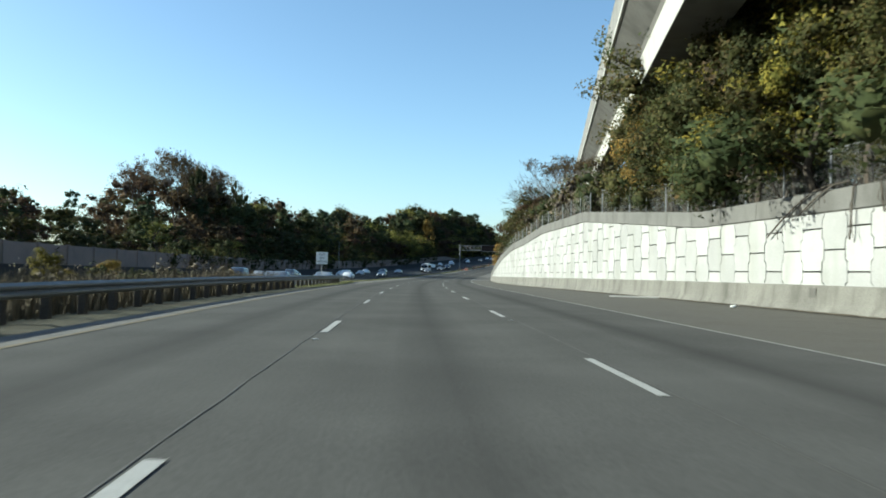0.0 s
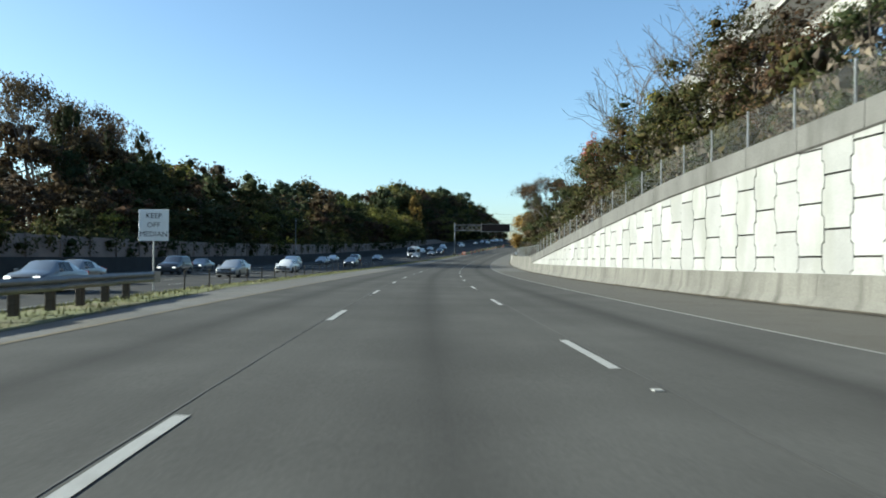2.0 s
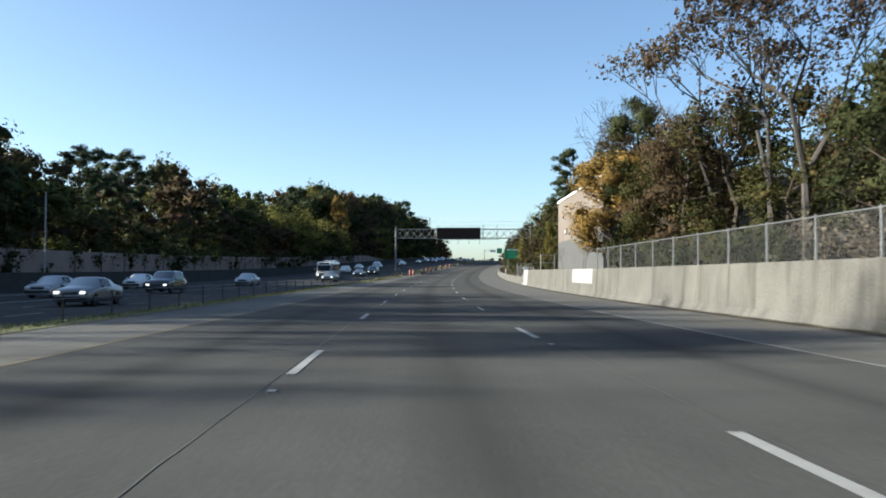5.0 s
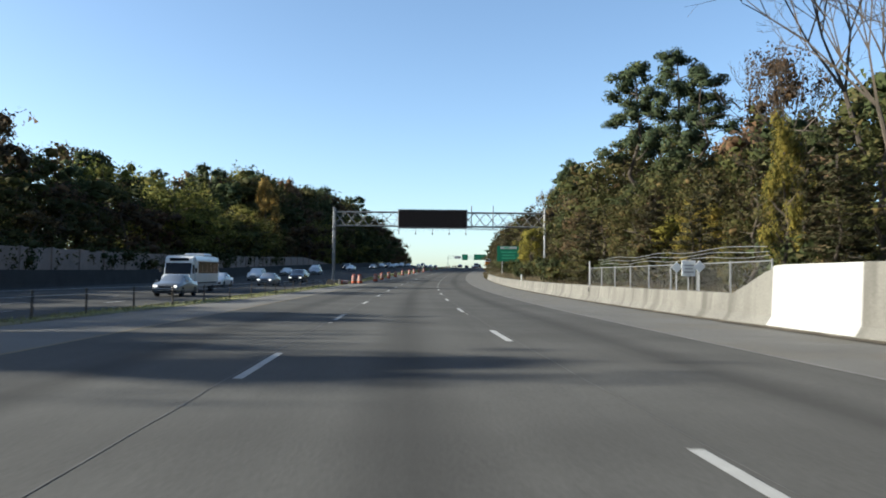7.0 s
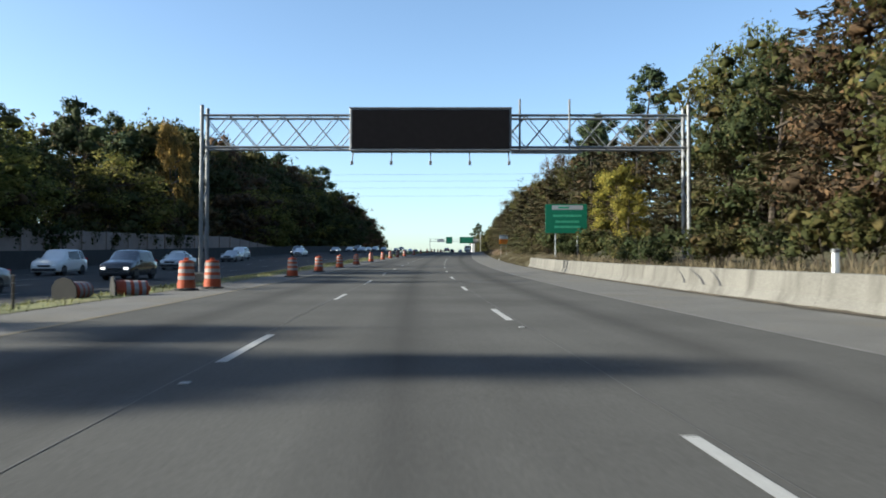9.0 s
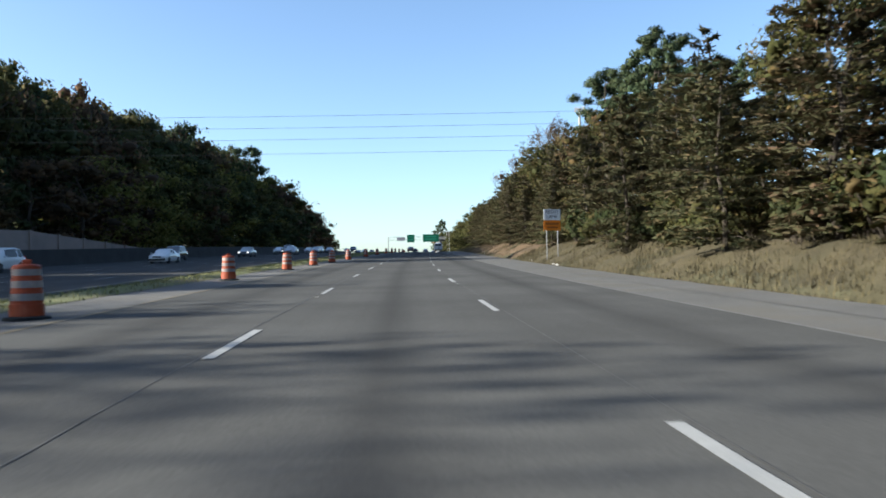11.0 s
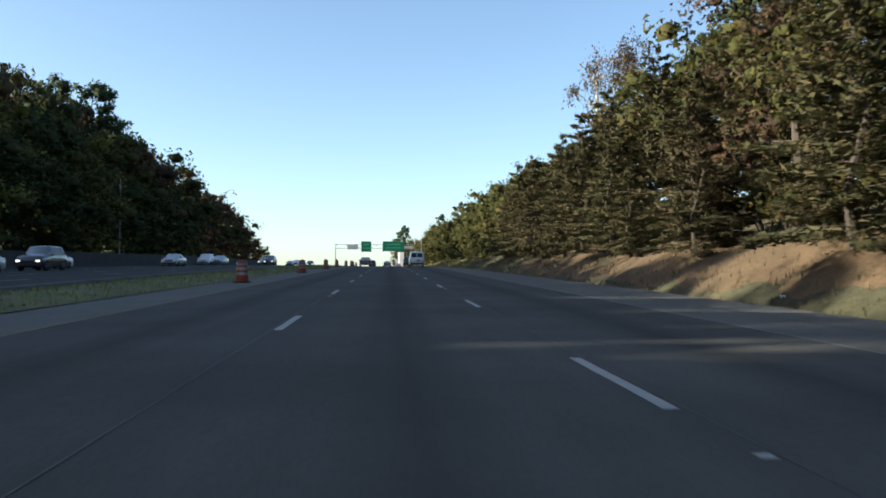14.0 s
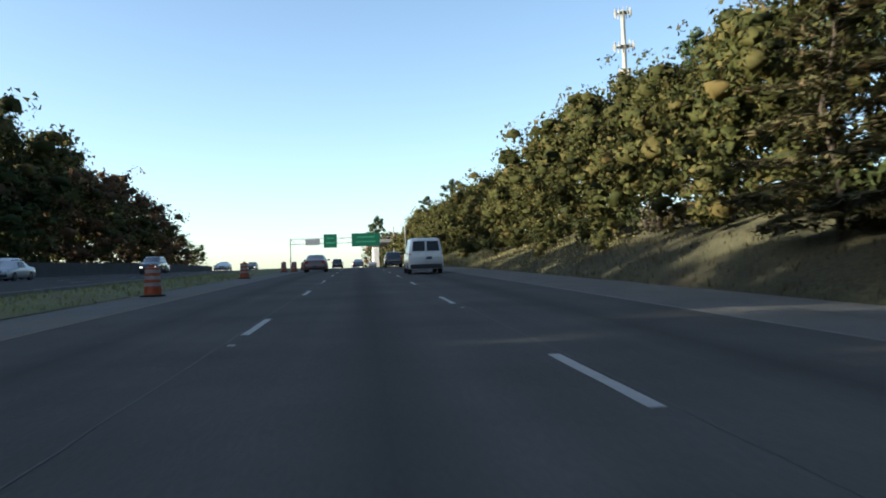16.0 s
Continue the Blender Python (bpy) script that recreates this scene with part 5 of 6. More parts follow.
part("bonnet_vent", box((1.5, 0.3, 0.03), (0, 3.3, 1.32), 0.01, turn=Matrix.Rotation(radians(-20), 4, "X")), TRIM, bus)
for y in (2.75, -2.9):
    for x in (1.02, -1.02):
        wheel(x, y, 0.42, bus, 0.28)
for x in (-0.82, 0.82):
    part("headlamp", box((0.28, 0.1, 0.22), (x, 3.6, 0.9), 0.04), LAMP_LIT, bus)
    part("mirror", box((0.18, 0.1, 0.34), (x * 1.7, 2.75, 1.75), 0.03), TRIM, bus)
part("bumper", box((2.15, 0.2, 0.28), (0, 3.66, 0.52), 0.05), TRIM, bus)
part("destination_board", box((1.5, 0.04, 0.24), (0, 2.6, 2.6), 0.01), GLASS, bus)


# ---- trees ----
class Shape:
    """Gathers rods and leaves for one mesh."""
    def __init__(self):
        self.v, self.f = [], []

    def rod(self, a, b, r0, r1, n=5):
        a, b = Vector(a), Vector(b)
        d = (b - a).normalized()
        u = d.orthogonal().normalized()
        w = d.cross(u)
        k0 = len(self.v)
        for p, r in ((a, r0), (b, r1)):
            for k in range(n):
                t = k * math.tau / n
                self.v.append(tuple(p + (u * math.cos(t) + w * math.sin(t)) * r))
        for k in range(n):
            j = (k + 1) % n
            self.f.append((k0 + k, k0 + j, k0 + n + j, k0 + n + k))

    def limb(self, a, b, r0, r1, sag=0.0, n=5, steps=3, rng=None):
        """A bent limb; gives the points along it."""
        a, b = Vector(a), Vector(b)
        pts = [a.lerp(b, k / steps) for k in range(steps + 1)]
        for k in range(1, steps):
            u = k / steps
            pts[k] += Vector(((rng.random() - .5), (rng.random() - .5), 0)) * (b - a).length * 0.10 + Vector((0, 0, sag * math.sin(u * math.pi)))
        for k in range(steps):
            self.rod(pts[k], pts[k + 1], r0 + (r1 - r0) * k / steps, r0 + (r1 - r0) * (k + 1) / steps, n)
        return pts


ICO = bmesh.new()
bmesh.ops.create_icosphere(ICO, subdivisions=1, radius=1.0)
ICO_V = np.array([v.co[:] for v in ICO.verts])
ICO_F = np.array([[v.index for v in f.verts] for f in ICO.faces])
ICO.free()


def unit(a):
    return a / np.maximum(np.linalg.norm(a, axis=1), 1e-6)[:, None]


def soft_mesh(name, v, f, nrm, mat, parent):
    """A mesh of leaves whose shading follows the mass that they belong to."""
    me = bpy.data.meshes.new(name)
    me.from_pydata(v.tolist(), [], f.tolist(), shade_flat=False)
    me.materials.append(mat)
    me.normals_split_custom_set_from_vertices(nrm.tolist())
    ob = new(name, me)
    ob.parent = parent
    return ob


def leaf_faces(points, facing, size, rng, long=1.0, loose=0.75):
    """Small pointed leaves at the points, each turned its own way about the direction that its tuft faces."""
    n = len(points)
    g = unit(facing + rng.normal(size=(n, 3)) * loose)
    a = unit(np.cross(g, rng.normal(size=(n, 3))))
    b = np.cross(g, a)
    b *= np.where((g * facing).sum(1) < 0, -1.0, 1.0)[:, None]
    sz = size * rng.uniform(0.6, 1.35, size=(n, 1))
    a, b = a * sz * long, b * sz * 0.6
    tri = np.stack([points + a * 1.1, points - a * 0.6 + b, points - a * 0.6 - b], 1)
    return tri.reshape(-1, 3), np.arange(3 * n).reshape(n, 3), np.repeat(facing, 3, 0)


def crown_mesh(name, tufts, count, size, mat, parent, rng, core=0.62, long=1.0, inner=0.55, loose=0.75, stem=(0.0, 0.0)):
    """Tufts of leaves, each (centre, radius, squash), with a shaded heart; the leaves are shared out by the tufts' size."""
    total = sum(r * r for _, r, _ in tufts)
    typical = float(np.median([r for _, r, _ in tufts]))
    vs, fs, ns, k0 = [], [], [], 0
    for c, r, squash in tufts:
        c = np.asarray(c)
        n = max(3, int(count * r * r / total * rng.uniform(0.75, 1.25)))
        d = unit(rng.normal(size=(n, 3)))
        p = c + d * r * (inner + (1.12 - inner) * rng.random((n, 1)) ** 0.8) * (1, 1, squash)
        away = p - (stem[0], stem[1], 0)
        away[:, 2] *= 0.12
        facing = unit(d * 0.8 + unit(away) * 0.42 + (0, 0, 0.12))
        v, f, nn = leaf_faces(p, facing, size, rng, long, loose)
        vs.append(v), fs.append(f + k0), ns.append(nn)
        k0 += len(v)
        if core and r >= typical:
            cv = c + ICO_V * r * core * (1, 1, squash) * rng.uniform(0.55, 1.3, (len(ICO_V), 1))
            vs.append(cv), fs.append(ICO_F + k0), ns.append(unit(ICO_V * 0.85 + (0, 0, 0.05) + rng.normal(size=ICO_V.shape) * 0.35))
            k0 += len(cv)
    return soft_mesh(name, np.concatenate(vs), np.concatenate(fs), np.concatenate(ns), mat, parent)


def broadleaf(seed, height, radius, leaf, count, size, label, bark=BARK, base=0.22, core=0.36):
    """A leafy tree 'height' tall: trunk, limbs, and a crown of leaves gathered in tufts round the limbs' ends."""
    rng = np.random.default_rng(seed)
    tree = thing("tree", Matrix(), label, "tree")
    sh, tufts = Shape(), []
    top = Vector((rng.normal() * 0.3, rng.normal() * 0.3, height * 0.82))
    stem = sh.limb((0, 0, -0.4), top, height * 0.018 + 0.04, 0.03, rng=rng, n=7, steps=5)
    limbs = 15
    for k in range(limbs):
        u = base + (0.96 - base) * (k + 0.5) / limbs
        at_ = Vector(stem[0]).lerp(top, u)
        turn = k * 2.4 + rng.random() * 0.8
        prof = math.sin(min(1.0, (u - base) / (1 - base) * 0.85 + 0.22) * math.pi) ** 0.7
        reach = radius * (0.35 + 0.65 * prof) * rng.uniform(0.7, 1.15)
        tip = at_ + Vector((math.cos(turn) * reach, math.sin(turn) * reach, reach * rng.uniform(0.15, 0.7)))
        line = sh.limb(at_, tip, height * 0.006 + 0.015, 0.012, sag=-0.05 * reach, rng=rng)
        for j in range(4):
            c = line[0].lerp(tip, rng.uniform(0.45, 1.05)) + Vector(rng.normal(size=3)) * radius * 0.10
            tufts.append((c, radius * rng.uniform(0.16, 0.36), rng.uniform(0.6, 0.85)))
    mesh_object("trunk", sh.v, sh.f, bark, tree)
    crown_mesh("crown", tufts, count, size, leaf, tree, rng, core, inner=0.55 if core else 0.12)
    return tree


def pine(seed, height, radius, count, size, label, bare=0.5, core=0.55):
    """A tall pine: a long bare stem, and rounded tufts of needles at the ends of short boughs, with gaps between them."""
    rng = np.random.default_rng(seed)
    tree = thing("pine_tree", Matrix(), label, "tree")
    sh, tufts = Shape(), []
    top = Vector((rng.normal() * 0.5, rng.normal() * 0.5, height * 0.96))
    sh.limb((0, 0, -0.4), top, height * 0.012 + 0.05, 0.04, rng=rng, n=7, steps=6)
    boughs = 21
    for k in range(boughs):
        v = (k + 0.5) / boughs
        u = bare + (0.985 - bare) * v
        at_ = Vector((top.x * u, top.y * u, height * u * 0.96))
        turn = k * 2.4 + rng.random() * 1.2
        reach = radius * (0.30 + 0.8 * math.sin(min(1, v * 0.72 + 0.26) * math.pi)) * rng.uniform(0.5, 1.1)
        tip = at_ + Vector((math.cos(turn) * reach, math.sin(turn) * reach, reach * rng.uniform(0.15, 0.55)))
        line = sh.limb(at_, tip, 0.075, 0.02, sag=-0.12 * reach, rng=rng, n=4)
        for j in range(3):
            c = line[1].lerp(tip, rng.uniform(0.35, 1.05)) + Vector(rng.normal(size=3)) * 0.28
            tufts.append((c, radius * rng.uniform(0.13, 0.27), rng.uniform(0.5, 0.75)))
    tufts.append((top, radius * 0.24, 0.9))
    mesh_object("trunk", sh.v, sh.f, BARK, tree)
    crown_mesh("crown", tufts, count, size, NEEDLES, tree, rng, core, long=1.5, inner=0.45, loose=1.0)
    return tree


def sprays(pts, axes, out, size, rng):
    """Flat tapering sprays of needles, each lying along its branch."""
    n = len(pts)
    a = unit(axes + rng.normal(size=(n, 3)) * (0.5, 0.5, 0.25))
    side = unit(np.cross(a, (0, 0, 1.0)) + rng.normal(size=(n, 3)) * 0.45)
    facing = unit(out * 0.75 + (0, 0, 0.55) + rng.normal(size=(n, 3)) * 0.12)
    side *= np.where((np.cross(a, side) * facing).sum(1) < 0, -1.0, 1.0)[:, None]
    sz = size * rng.uniform(0.6, 1.4, size=(n, 1))
    tri = np.stack([pts + a * sz * 1.7, pts - a * sz * 0.7 + side * sz * 0.5, pts - a * sz * 0.7 - side * sz * 0.5], 1)
    return tri.reshape(-1, 3), np.repeat(facing, 3, 0)


def hemlock(seed, height, radius, count, size, label, leaf):
    """A roadside conifer, branched to the ground: layered, drooping sprays, a pointed top."""
    rng = np.random.default_rng(seed)
    tree = thing("conifer_tree", Matrix(), label, "tree")
    sh, pts, nrm = Shape(), [], []
    sh.limb((0, 0, -0.4), (0.1, 0, height), height * 0.014 + 0.04, 0.015, rng=rng, n=6, steps=4)
    tiers = int(height * 4.2)
    for k in range(tiers):
        u = 0.05 + 0.95 * (k + rng.random()) / tiers
        reach = radius * (1 - u) ** 0.62 * rng.uniform(0.55, 1.25) + 0.12
        turn = k * 2.399 + rng.random() * 0.5
        at_ = Vector((0.1 * u, 0, height * u))
        tip = at_ + Vector((math.cos(turn) * reach, math.sin(turn) * reach, reach * (0.22 - 0.35 * (1 - u) + rng.normal() * 0.10)))
        sh.limb(at_, at_.lerp(tip, 0.85), 0.026, 0.006, sag=0.06 * reach, rng=rng, n=3, steps=2)
        n = int(count / tiers * (0.25 + 1.7 * (1 - u)))
        w = 0.08 + 0.92 * rng.random(n) ** 0.62
        side = rng.normal(size=n) * reach * 0.26 * (1.25 - w)
        p = np.array(at_)[None] + np.array(tip - at_)[None] * w[:, None]
        p[:, 0] += -math.sin(turn) * side
        p[:, 1] += math.cos(turn) * side
        p[:, 2] += rng.normal(size=n) * 0.09 - 0.13 * np.abs(side)
        out = np.column_stack([p[:, 0], p[:, 1], np.zeros(n)])
        v, nn = sprays(p, np.repeat(np.array((tip - at_).normalized())[None], n, 0), unit(out), size, rng)
        pts.append(v), nrm.append(nn)
    mesh_object("trunk", sh.v, sh.f, BARK, tree)
    v = np.concatenate(pts)
    soft_mesh("crown", v, np.arange(len(v)).reshape(-1, 3), np.concatenate(nrm), leaf, tree)
    return tree


def bare_tree(seed, height, spread, label, leaf=None, leaves=0, bark=BARK_PALE, depth=6):
    """A tree that has dropped its leaves: forking limbs down to twigs, with a few leaves left."""
    rng = np.random.default_rng(seed)
    tree = thing("bare_tree", Matrix(), label, "tree")
    sh, tips = Shape(), []

    def grow(a, d, length, r, level):
        b = a + d * length
        sh.rod(a, b, r, r * 0.68, 6 if level < 2 else 3)
        if level >= depth:
            tips.append(b)
            return
        for k in range(2 if level == 0 else 3 if level == 2 else rng.integers(2, 4)):
            turn = Vector(rng.normal(size=3))
            nd = (d + turn * (0.26 + spread * 0.22) + Vector((0, 0, 0.16))).normalized()
            grow(b, nd, length * rng.uniform(0.60, 0.84), max(r * 0.60, 0.009), level + 1)
    grow(Vector((0, 0, -0.3)), Vector((0.03, 0.02, 1)).normalized(), height * 0.25, height * 0.011 + 0.03, 0)
    mesh_object("trunk", sh.v, sh.f, bark, tree)
    if leaf:
        some = [tips[int(i)] for i in rng.choice(len(tips), min(len(tips), 220), replace=False)]
        crown_mesh("crown", [(t, rng.uniform(0.35, 0.8), 0.8) for t in some], leaves, 0.11, leaf, tree, rng, 0, inner=0.1)
    return tree


def shrub(seed, height, radius, leaf, count, size, label, core=0.45):
    """A low leafy thicket, open at its edges."""
    rng = np.random.default_rng(seed)
    bush = thing("shrub", Matrix(), label, "shrub")
    sh, tufts = Shape(), []
    for k in range(9):
        t = k * 2.4
        tip = Vector((math.cos(t) * radius * rng.uniform(.3, .9), math.sin(t) * radius * rng.uniform(.3, .9), height * rng.uniform(0.5, 1.0)))
        sh.limb((tip.x * .15, tip.y * .15, -0.2), tip, 0.03, 0.008, rng=rng, n=4)
        for j in range(3):
            tufts.append((tip * rng.uniform(0.4, 1.0), radius * rng.uniform(0.2, 0.36), 0.85))
    mesh_object("stem", sh.v, sh.f, BARK, bush)
    crown_mesh("crown", tufts, count, size, leaf, bush, rng, core)
    return bush


kinds = {}
kinds["green"] = [broadleaf(11 + k, 12, 4.0, LEAF_GREEN, 5200, 0.125, "full green roadside tree with dense leaves", base=0.08) for k in range(2)]
kinds["olive"] = [broadleaf(21 + k, 12, 3.8, LEAF_OLIVE, 5200, 0.125, "olive-green tree turning in autumn", base=0.08) for k in range(3)]
kinds["brown"] = [broadleaf(31 + k, 12, 3.8, LEAF_BROWN, 5000, 0.12, "tree with russet-brown autumn leaves", base=0.10) for k in range(2)]
kinds["tall_green"] = [broadleaf(15, 17, 4.6, LEAF_GREEN, 11000, 0.115, "tall green tree with dense leaves above the wall", base=0.06)]
kinds["tall_olive"] = [broadleaf(25, 17, 4.4, LEAF_OLIVE, 11000, 0.115, "tall olive-green tree turning in autumn", base=0.06)]
kinds["high_olive"] = [broadleaf(27, 10, 3.3, LEAF_OLIVE, 8500, 0.105, "olive-green tree leaning over the fence", base=0.42, core=0.34)]
kinds["high_green"] = [broadleaf(17, 10, 3.3, LEAF_GREEN, 8500, 0.105, "dark green tree leaning over the fence", base=0.42, core=0.34)]
kinds["high_yellow"] = [broadleaf(43, 10, 3.0, LEAF_YELLOW, 8000, 0.10, "yellow-leaved tree leaning over the fence", base=0.45, core=0.45)]
kinds["ivy"] = [broadleaf(29, 12, 4.4, LEAF_LIME, 5600, 0.14, "yellow-green leafy tree at the edge of the woods", base=0.1)]
kinds["edge_green"] = [broadleaf(47, 12, 3.0, LEAF_GREEN, 12500, 0.105, "dark leafy tree rising beside the building", base=0.12, core=0)]
kinds["edge_brown"] = [broadleaf(48 + k, 11, 3.4, LEAF_BROWN, 11500, 0.10, "tree with brown and olive autumn leaves behind the fence", base=0.1, core=0) for k in range(2)]
kinds["edge_olive"] = [broadleaf(53, 11, 3.4, LEAF_OLIVE, 11500, 0.105, "olive tree behind the chain-link fence", base=0.06, core=0)]
kinds["far_lime"] = [broadleaf(126, 14, 4.6, LEAF_LIME, 1900, 0.235, "yellow-green tree at the edge of the woods", base=0.02, core=0.4)]
kinds["yellow"] = [broadleaf(41, 11, 3.0, LEAF_YELLOW, 7500, 0.105, "tree with bright yellow autumn leaves", base=0.15, core=0.45)]
kinds["orange"] = [broadleaf(46, 10, 3.2, LEAF_ORANGE, 9500, 0.10, "tree with golden orange autumn leaves", base=0.15, core=0.5)]
kinds["red"] = [broadleaf(51, 9, 2.0, LEAF_RED, 4200, 0.11, "slim tree with bright red-orange leaves", base=0.2, core=0.5)]
kinds["pine"] = [pine(61 + k, 22, 3.5, 9000, 0.125, "tall pine with a bare stem and tufted crown") for k in range(3)]
kinds["hemlock"] = [hemlock(71 + k, 11, 4.3, 10400, 0.15, "roadside conifer with layered drooping branches", NEEDLES_CEDAR) for k in range(3)]
kinds["bare"] = [bare_tree(81 + k, 12, 1.0, "bare grey tree with fine twigs") for k in range(2)]
kinds["great_bare"] = [bare_tree(84, 20, 0.9, "tall bare tree with a dark forked trunk", bark=BARK, depth=7)]
kinds["pale_sparse"] = [bare_tree(89, 14, 1.3, "thinly leaved tree with pale yellow-green leaves", LEAF_LIME, 4200)]
kinds["sparse"] = [bare_tree(86 + k, 14, 1.1, "nearly bare tree with a few last brown leaves", LEAF_BROWN, 2200) for k in range(2)]
kinds["shrub"] = [shrub(91, 2.2, 1.8, LEAF_OLIVE, 620, 0.12, "dense olive-green roadside thicket"), shrub(92, 2.0, 1.7, LEAF_GREEN, 620, 0.12, "dark green vine-covered thicket")]
kinds["brush"] = [shrub(93, 2.3, 1.8, LEAF_DRY, 560, 0.09, "tangle of grey-brown leafless brush", 0.3), shrub(94, 1.9, 2.0, LEAF_DRY, 560, 0.09, "tangle of grey-brown leafless brush", 0.3)]
kinds["mid_green"] = [broadleaf(141, 13, 4.2, LEAF_GREEN, 2600, 0.20, "dark green tree behind the roadside trees", base=0.05)]
kinds["mid_olive"] = [broadleaf(142, 13, 4.2, LEAF_OLIVE, 2600, 0.20, "olive tree behind the roadside trees", base=0.05)]
kinds["mid_brown"] = [broadleaf(143, 13, 4.2, LEAF_BROWN, 2600, 0.20, "russet tree behind the roadside trees", base=0.05)]
kinds["mid_hemlock"] = [hemlock(144, 12, 4.4, 4200, 0.20, "tall conifer behind the roadside trees", NEEDLES_CEDAR)]
kinds["far_green"] = [broadleaf(101 + k, 14, 4.6, LEAF_GREEN, 1750, 0.235, "dark green tree at the edge of the woods", base=0.02, core=0.56) for k in range(2)]
kinds["far_olive"] = [broadleaf(111 + k, 14, 4.6, LEAF_OLIVE, 1750, 0.235, "olive tree at the edge of the woods", base=0.02, core=0.56) for k in range(2)]
kinds["far_brown"] = [broadleaf(121 + k, 14, 4.4, LEAF_BROWN, 1750, 0.235, "russet autumn tree in the woods", base=0.02, core=0.56) for k in range(2)]
kinds["far_pine"] = [pine(131 + k, 22, 4.0, 3000, 0.22, "pine rising above the woods", bare=0.42) for k in range(3)]
shapes = {}
for some in kinds.values():
    for tree in some:
        crown = next((c for c in tree.children if c.name.startswith("crown")), tree.children[0])
        tree["native"] = max(v.co.z for c in tree.children for v in c.data.vertices)
        me = crown.data
        co, nn, ff = np.empty(len(me.vertices) * 3), np.empty(len(me.corner_normals) * 3), np.empty(len(me.loops), dtype=int)
        me.vertices.foreach_get("co", co), me.corner_normals.foreach_get("vector", nn), me.loops.foreach_get("vertex_index", ff)
        vn = np.zeros((len(me.vertices), 3))
        vn[ff] = nn.reshape(-1, 3)
        shapes[tree.name] = (co.reshape(-1, 3), ff, vn, me.materials[0])
used = set()
rnd = random.Random(5)


def plant(kind, s, off, top=None, height=None, wide=1.0, group="", sink=0.0):
    """A tree of a kind whose top reaches so far above the road, or of its own height."""
    some = kinds[kind]
    src = some[rnd.randrange(len(some))]
    g = ground_height(s, off) - sink
    h = height or max(1.5, top - g)
    k = h / src["native"]
    wide *= rnd.uniform(0.88, 1.15) * (k ** -0.35 if k > 1 else 1)
    m = frame_at(s, off, g, rnd.uniform(0, 360)) @ Matrix.Diagonal((k * wide, k * wide, k, 1))
    if src.name not in used:
        used.add(src.name)
        src.matrix_basis = m
        ob = src
    else:
        ob = copy_thing(src, m)
        ob.matrix_basis = m
    if group:
        ob["group"] = group
    return ob


woods = {}


def add_to_woods(kind, s, off, top, wide=1.0):
    """A crown joined into the woods, where single trees cannot be told apart."""
    src = kinds[kind][rnd.randrange(len(kinds[kind]))]
    g = ground_height(s, off)
    k = max(1.5, top - g) / src["native"]
    wide *= rnd.uniform(0.88, 1.15) * (k ** -0.35 if k > 1 else 1)
    m = np.array(frame_at(s, off, g, rnd.uniform(0, 360)) @ Matrix.Diagonal((k * wide, k * wide, k, 1)))
    co, ff, vn, mat = shapes[src.name]
    woods.setdefault(mat.name, []).append((co @ m[:3, :3].T + m[:3, 3], ff, unit(vn @ m[:3, :3].T)))


# woods beyond the opposing carriageway
def left_top(s):
    return lerp(s, [20, 60, 100, 119, 136, 172, 187, 203, 216, 232, 250, 260, 280, 298, 318, 332, 360, 372, 388, 403, 408, 418, 427, 445, 460, 505, 560, 600, 660, 690, 715, 735],
                [15, 13, 13, 12, 12, 16.5, 21, 22.5, 23.5, 23.5, 22.5, 16.5, 15, 16.5, 19.5, 20.5, 20, 21.5, 19.5, 20, 18, 18, 24.5, 27, 28.5, 31, 29.5, 32, 28.5, 23, 16.5, 13])


for row, (off, frac, step) in enumerate(((-41, 0.50, 7.0), (-48, 0.74, 7.0), (-57, 0.95, 6.5), (-68, 1.08, 11.0))):
    s = 24.0 + row * 2.5
    while s < 738:
        top = left_top(s) * frac * (rnd.uniform(0.9, 1.06) if s > 400 else rnd.uniform(0.82, 1.08))
        r = rnd.random()
        kind = "far_pine" if (row >= 2 and r < 0.22) else "far_brown" if r > 0.72 else "far_lime" if r > 0.62 else "far_olive" if r > 0.38 else "far_green"
        o, t = off + rnd.uniform(-2.5, 2.5), top * (1.06 if kind == "far_pine" else 1.0)
        if (row == 0 and 60 < s < 420) or (kind in ("far_brown", "far_lime") and s < 440):
            plant(kind, s, o, t, group="woods beyond the noise wall", wide=1.25 if row < 2 else 1.1)
        else:
            add_to_woods(kind, s, o, t, 1.25 if row < 2 else 1.1)
        s += step * rnd.uniform(0.75, 1.25) * (1.5 if s > 600 else 1)
plant("sparse", 179, -59, 27.0, group="woods beyond the noise wall"), plant("sparse", 190, -57, 25.0, group="woods beyond the noise wall"), plant("far_brown", 196, -58, 22.5), plant("sparse", 200, -60, 25)
plant("sparse", 168, -64, 24.0, group="woods beyond the noise wall")
plant("pine", 268, -50, 18.6, wide=1.35), plant("pine", 286, -50, 20.6, wide=1.4), plant("far_pine", 291, -57, 21.5, wide=1.1), plant("far_brown", 295, -59, 19), plant("far_brown", 312, -50, 19.6, wide=1.2), plant("far_pine", 577, -50, 32), plant("far_pine", 568, -52, 31), plant("far_pine", 401, -66, 23.5), plant("far_pine", 412, -62, 23)
for k, s in enumerate(np.arange(177, 209, 4.4)):
    plant(("sparse", "far_green", "far_brown")[k % 3], s, -57 + 2.0 * math.sin(k * 2.1), 25.5 if k % 3 == 0 else 23.5 + math.sin(k * 1.3), group="woods beyond the noise wall", wide=0.9 if k % 3 == 0 else 0.5)
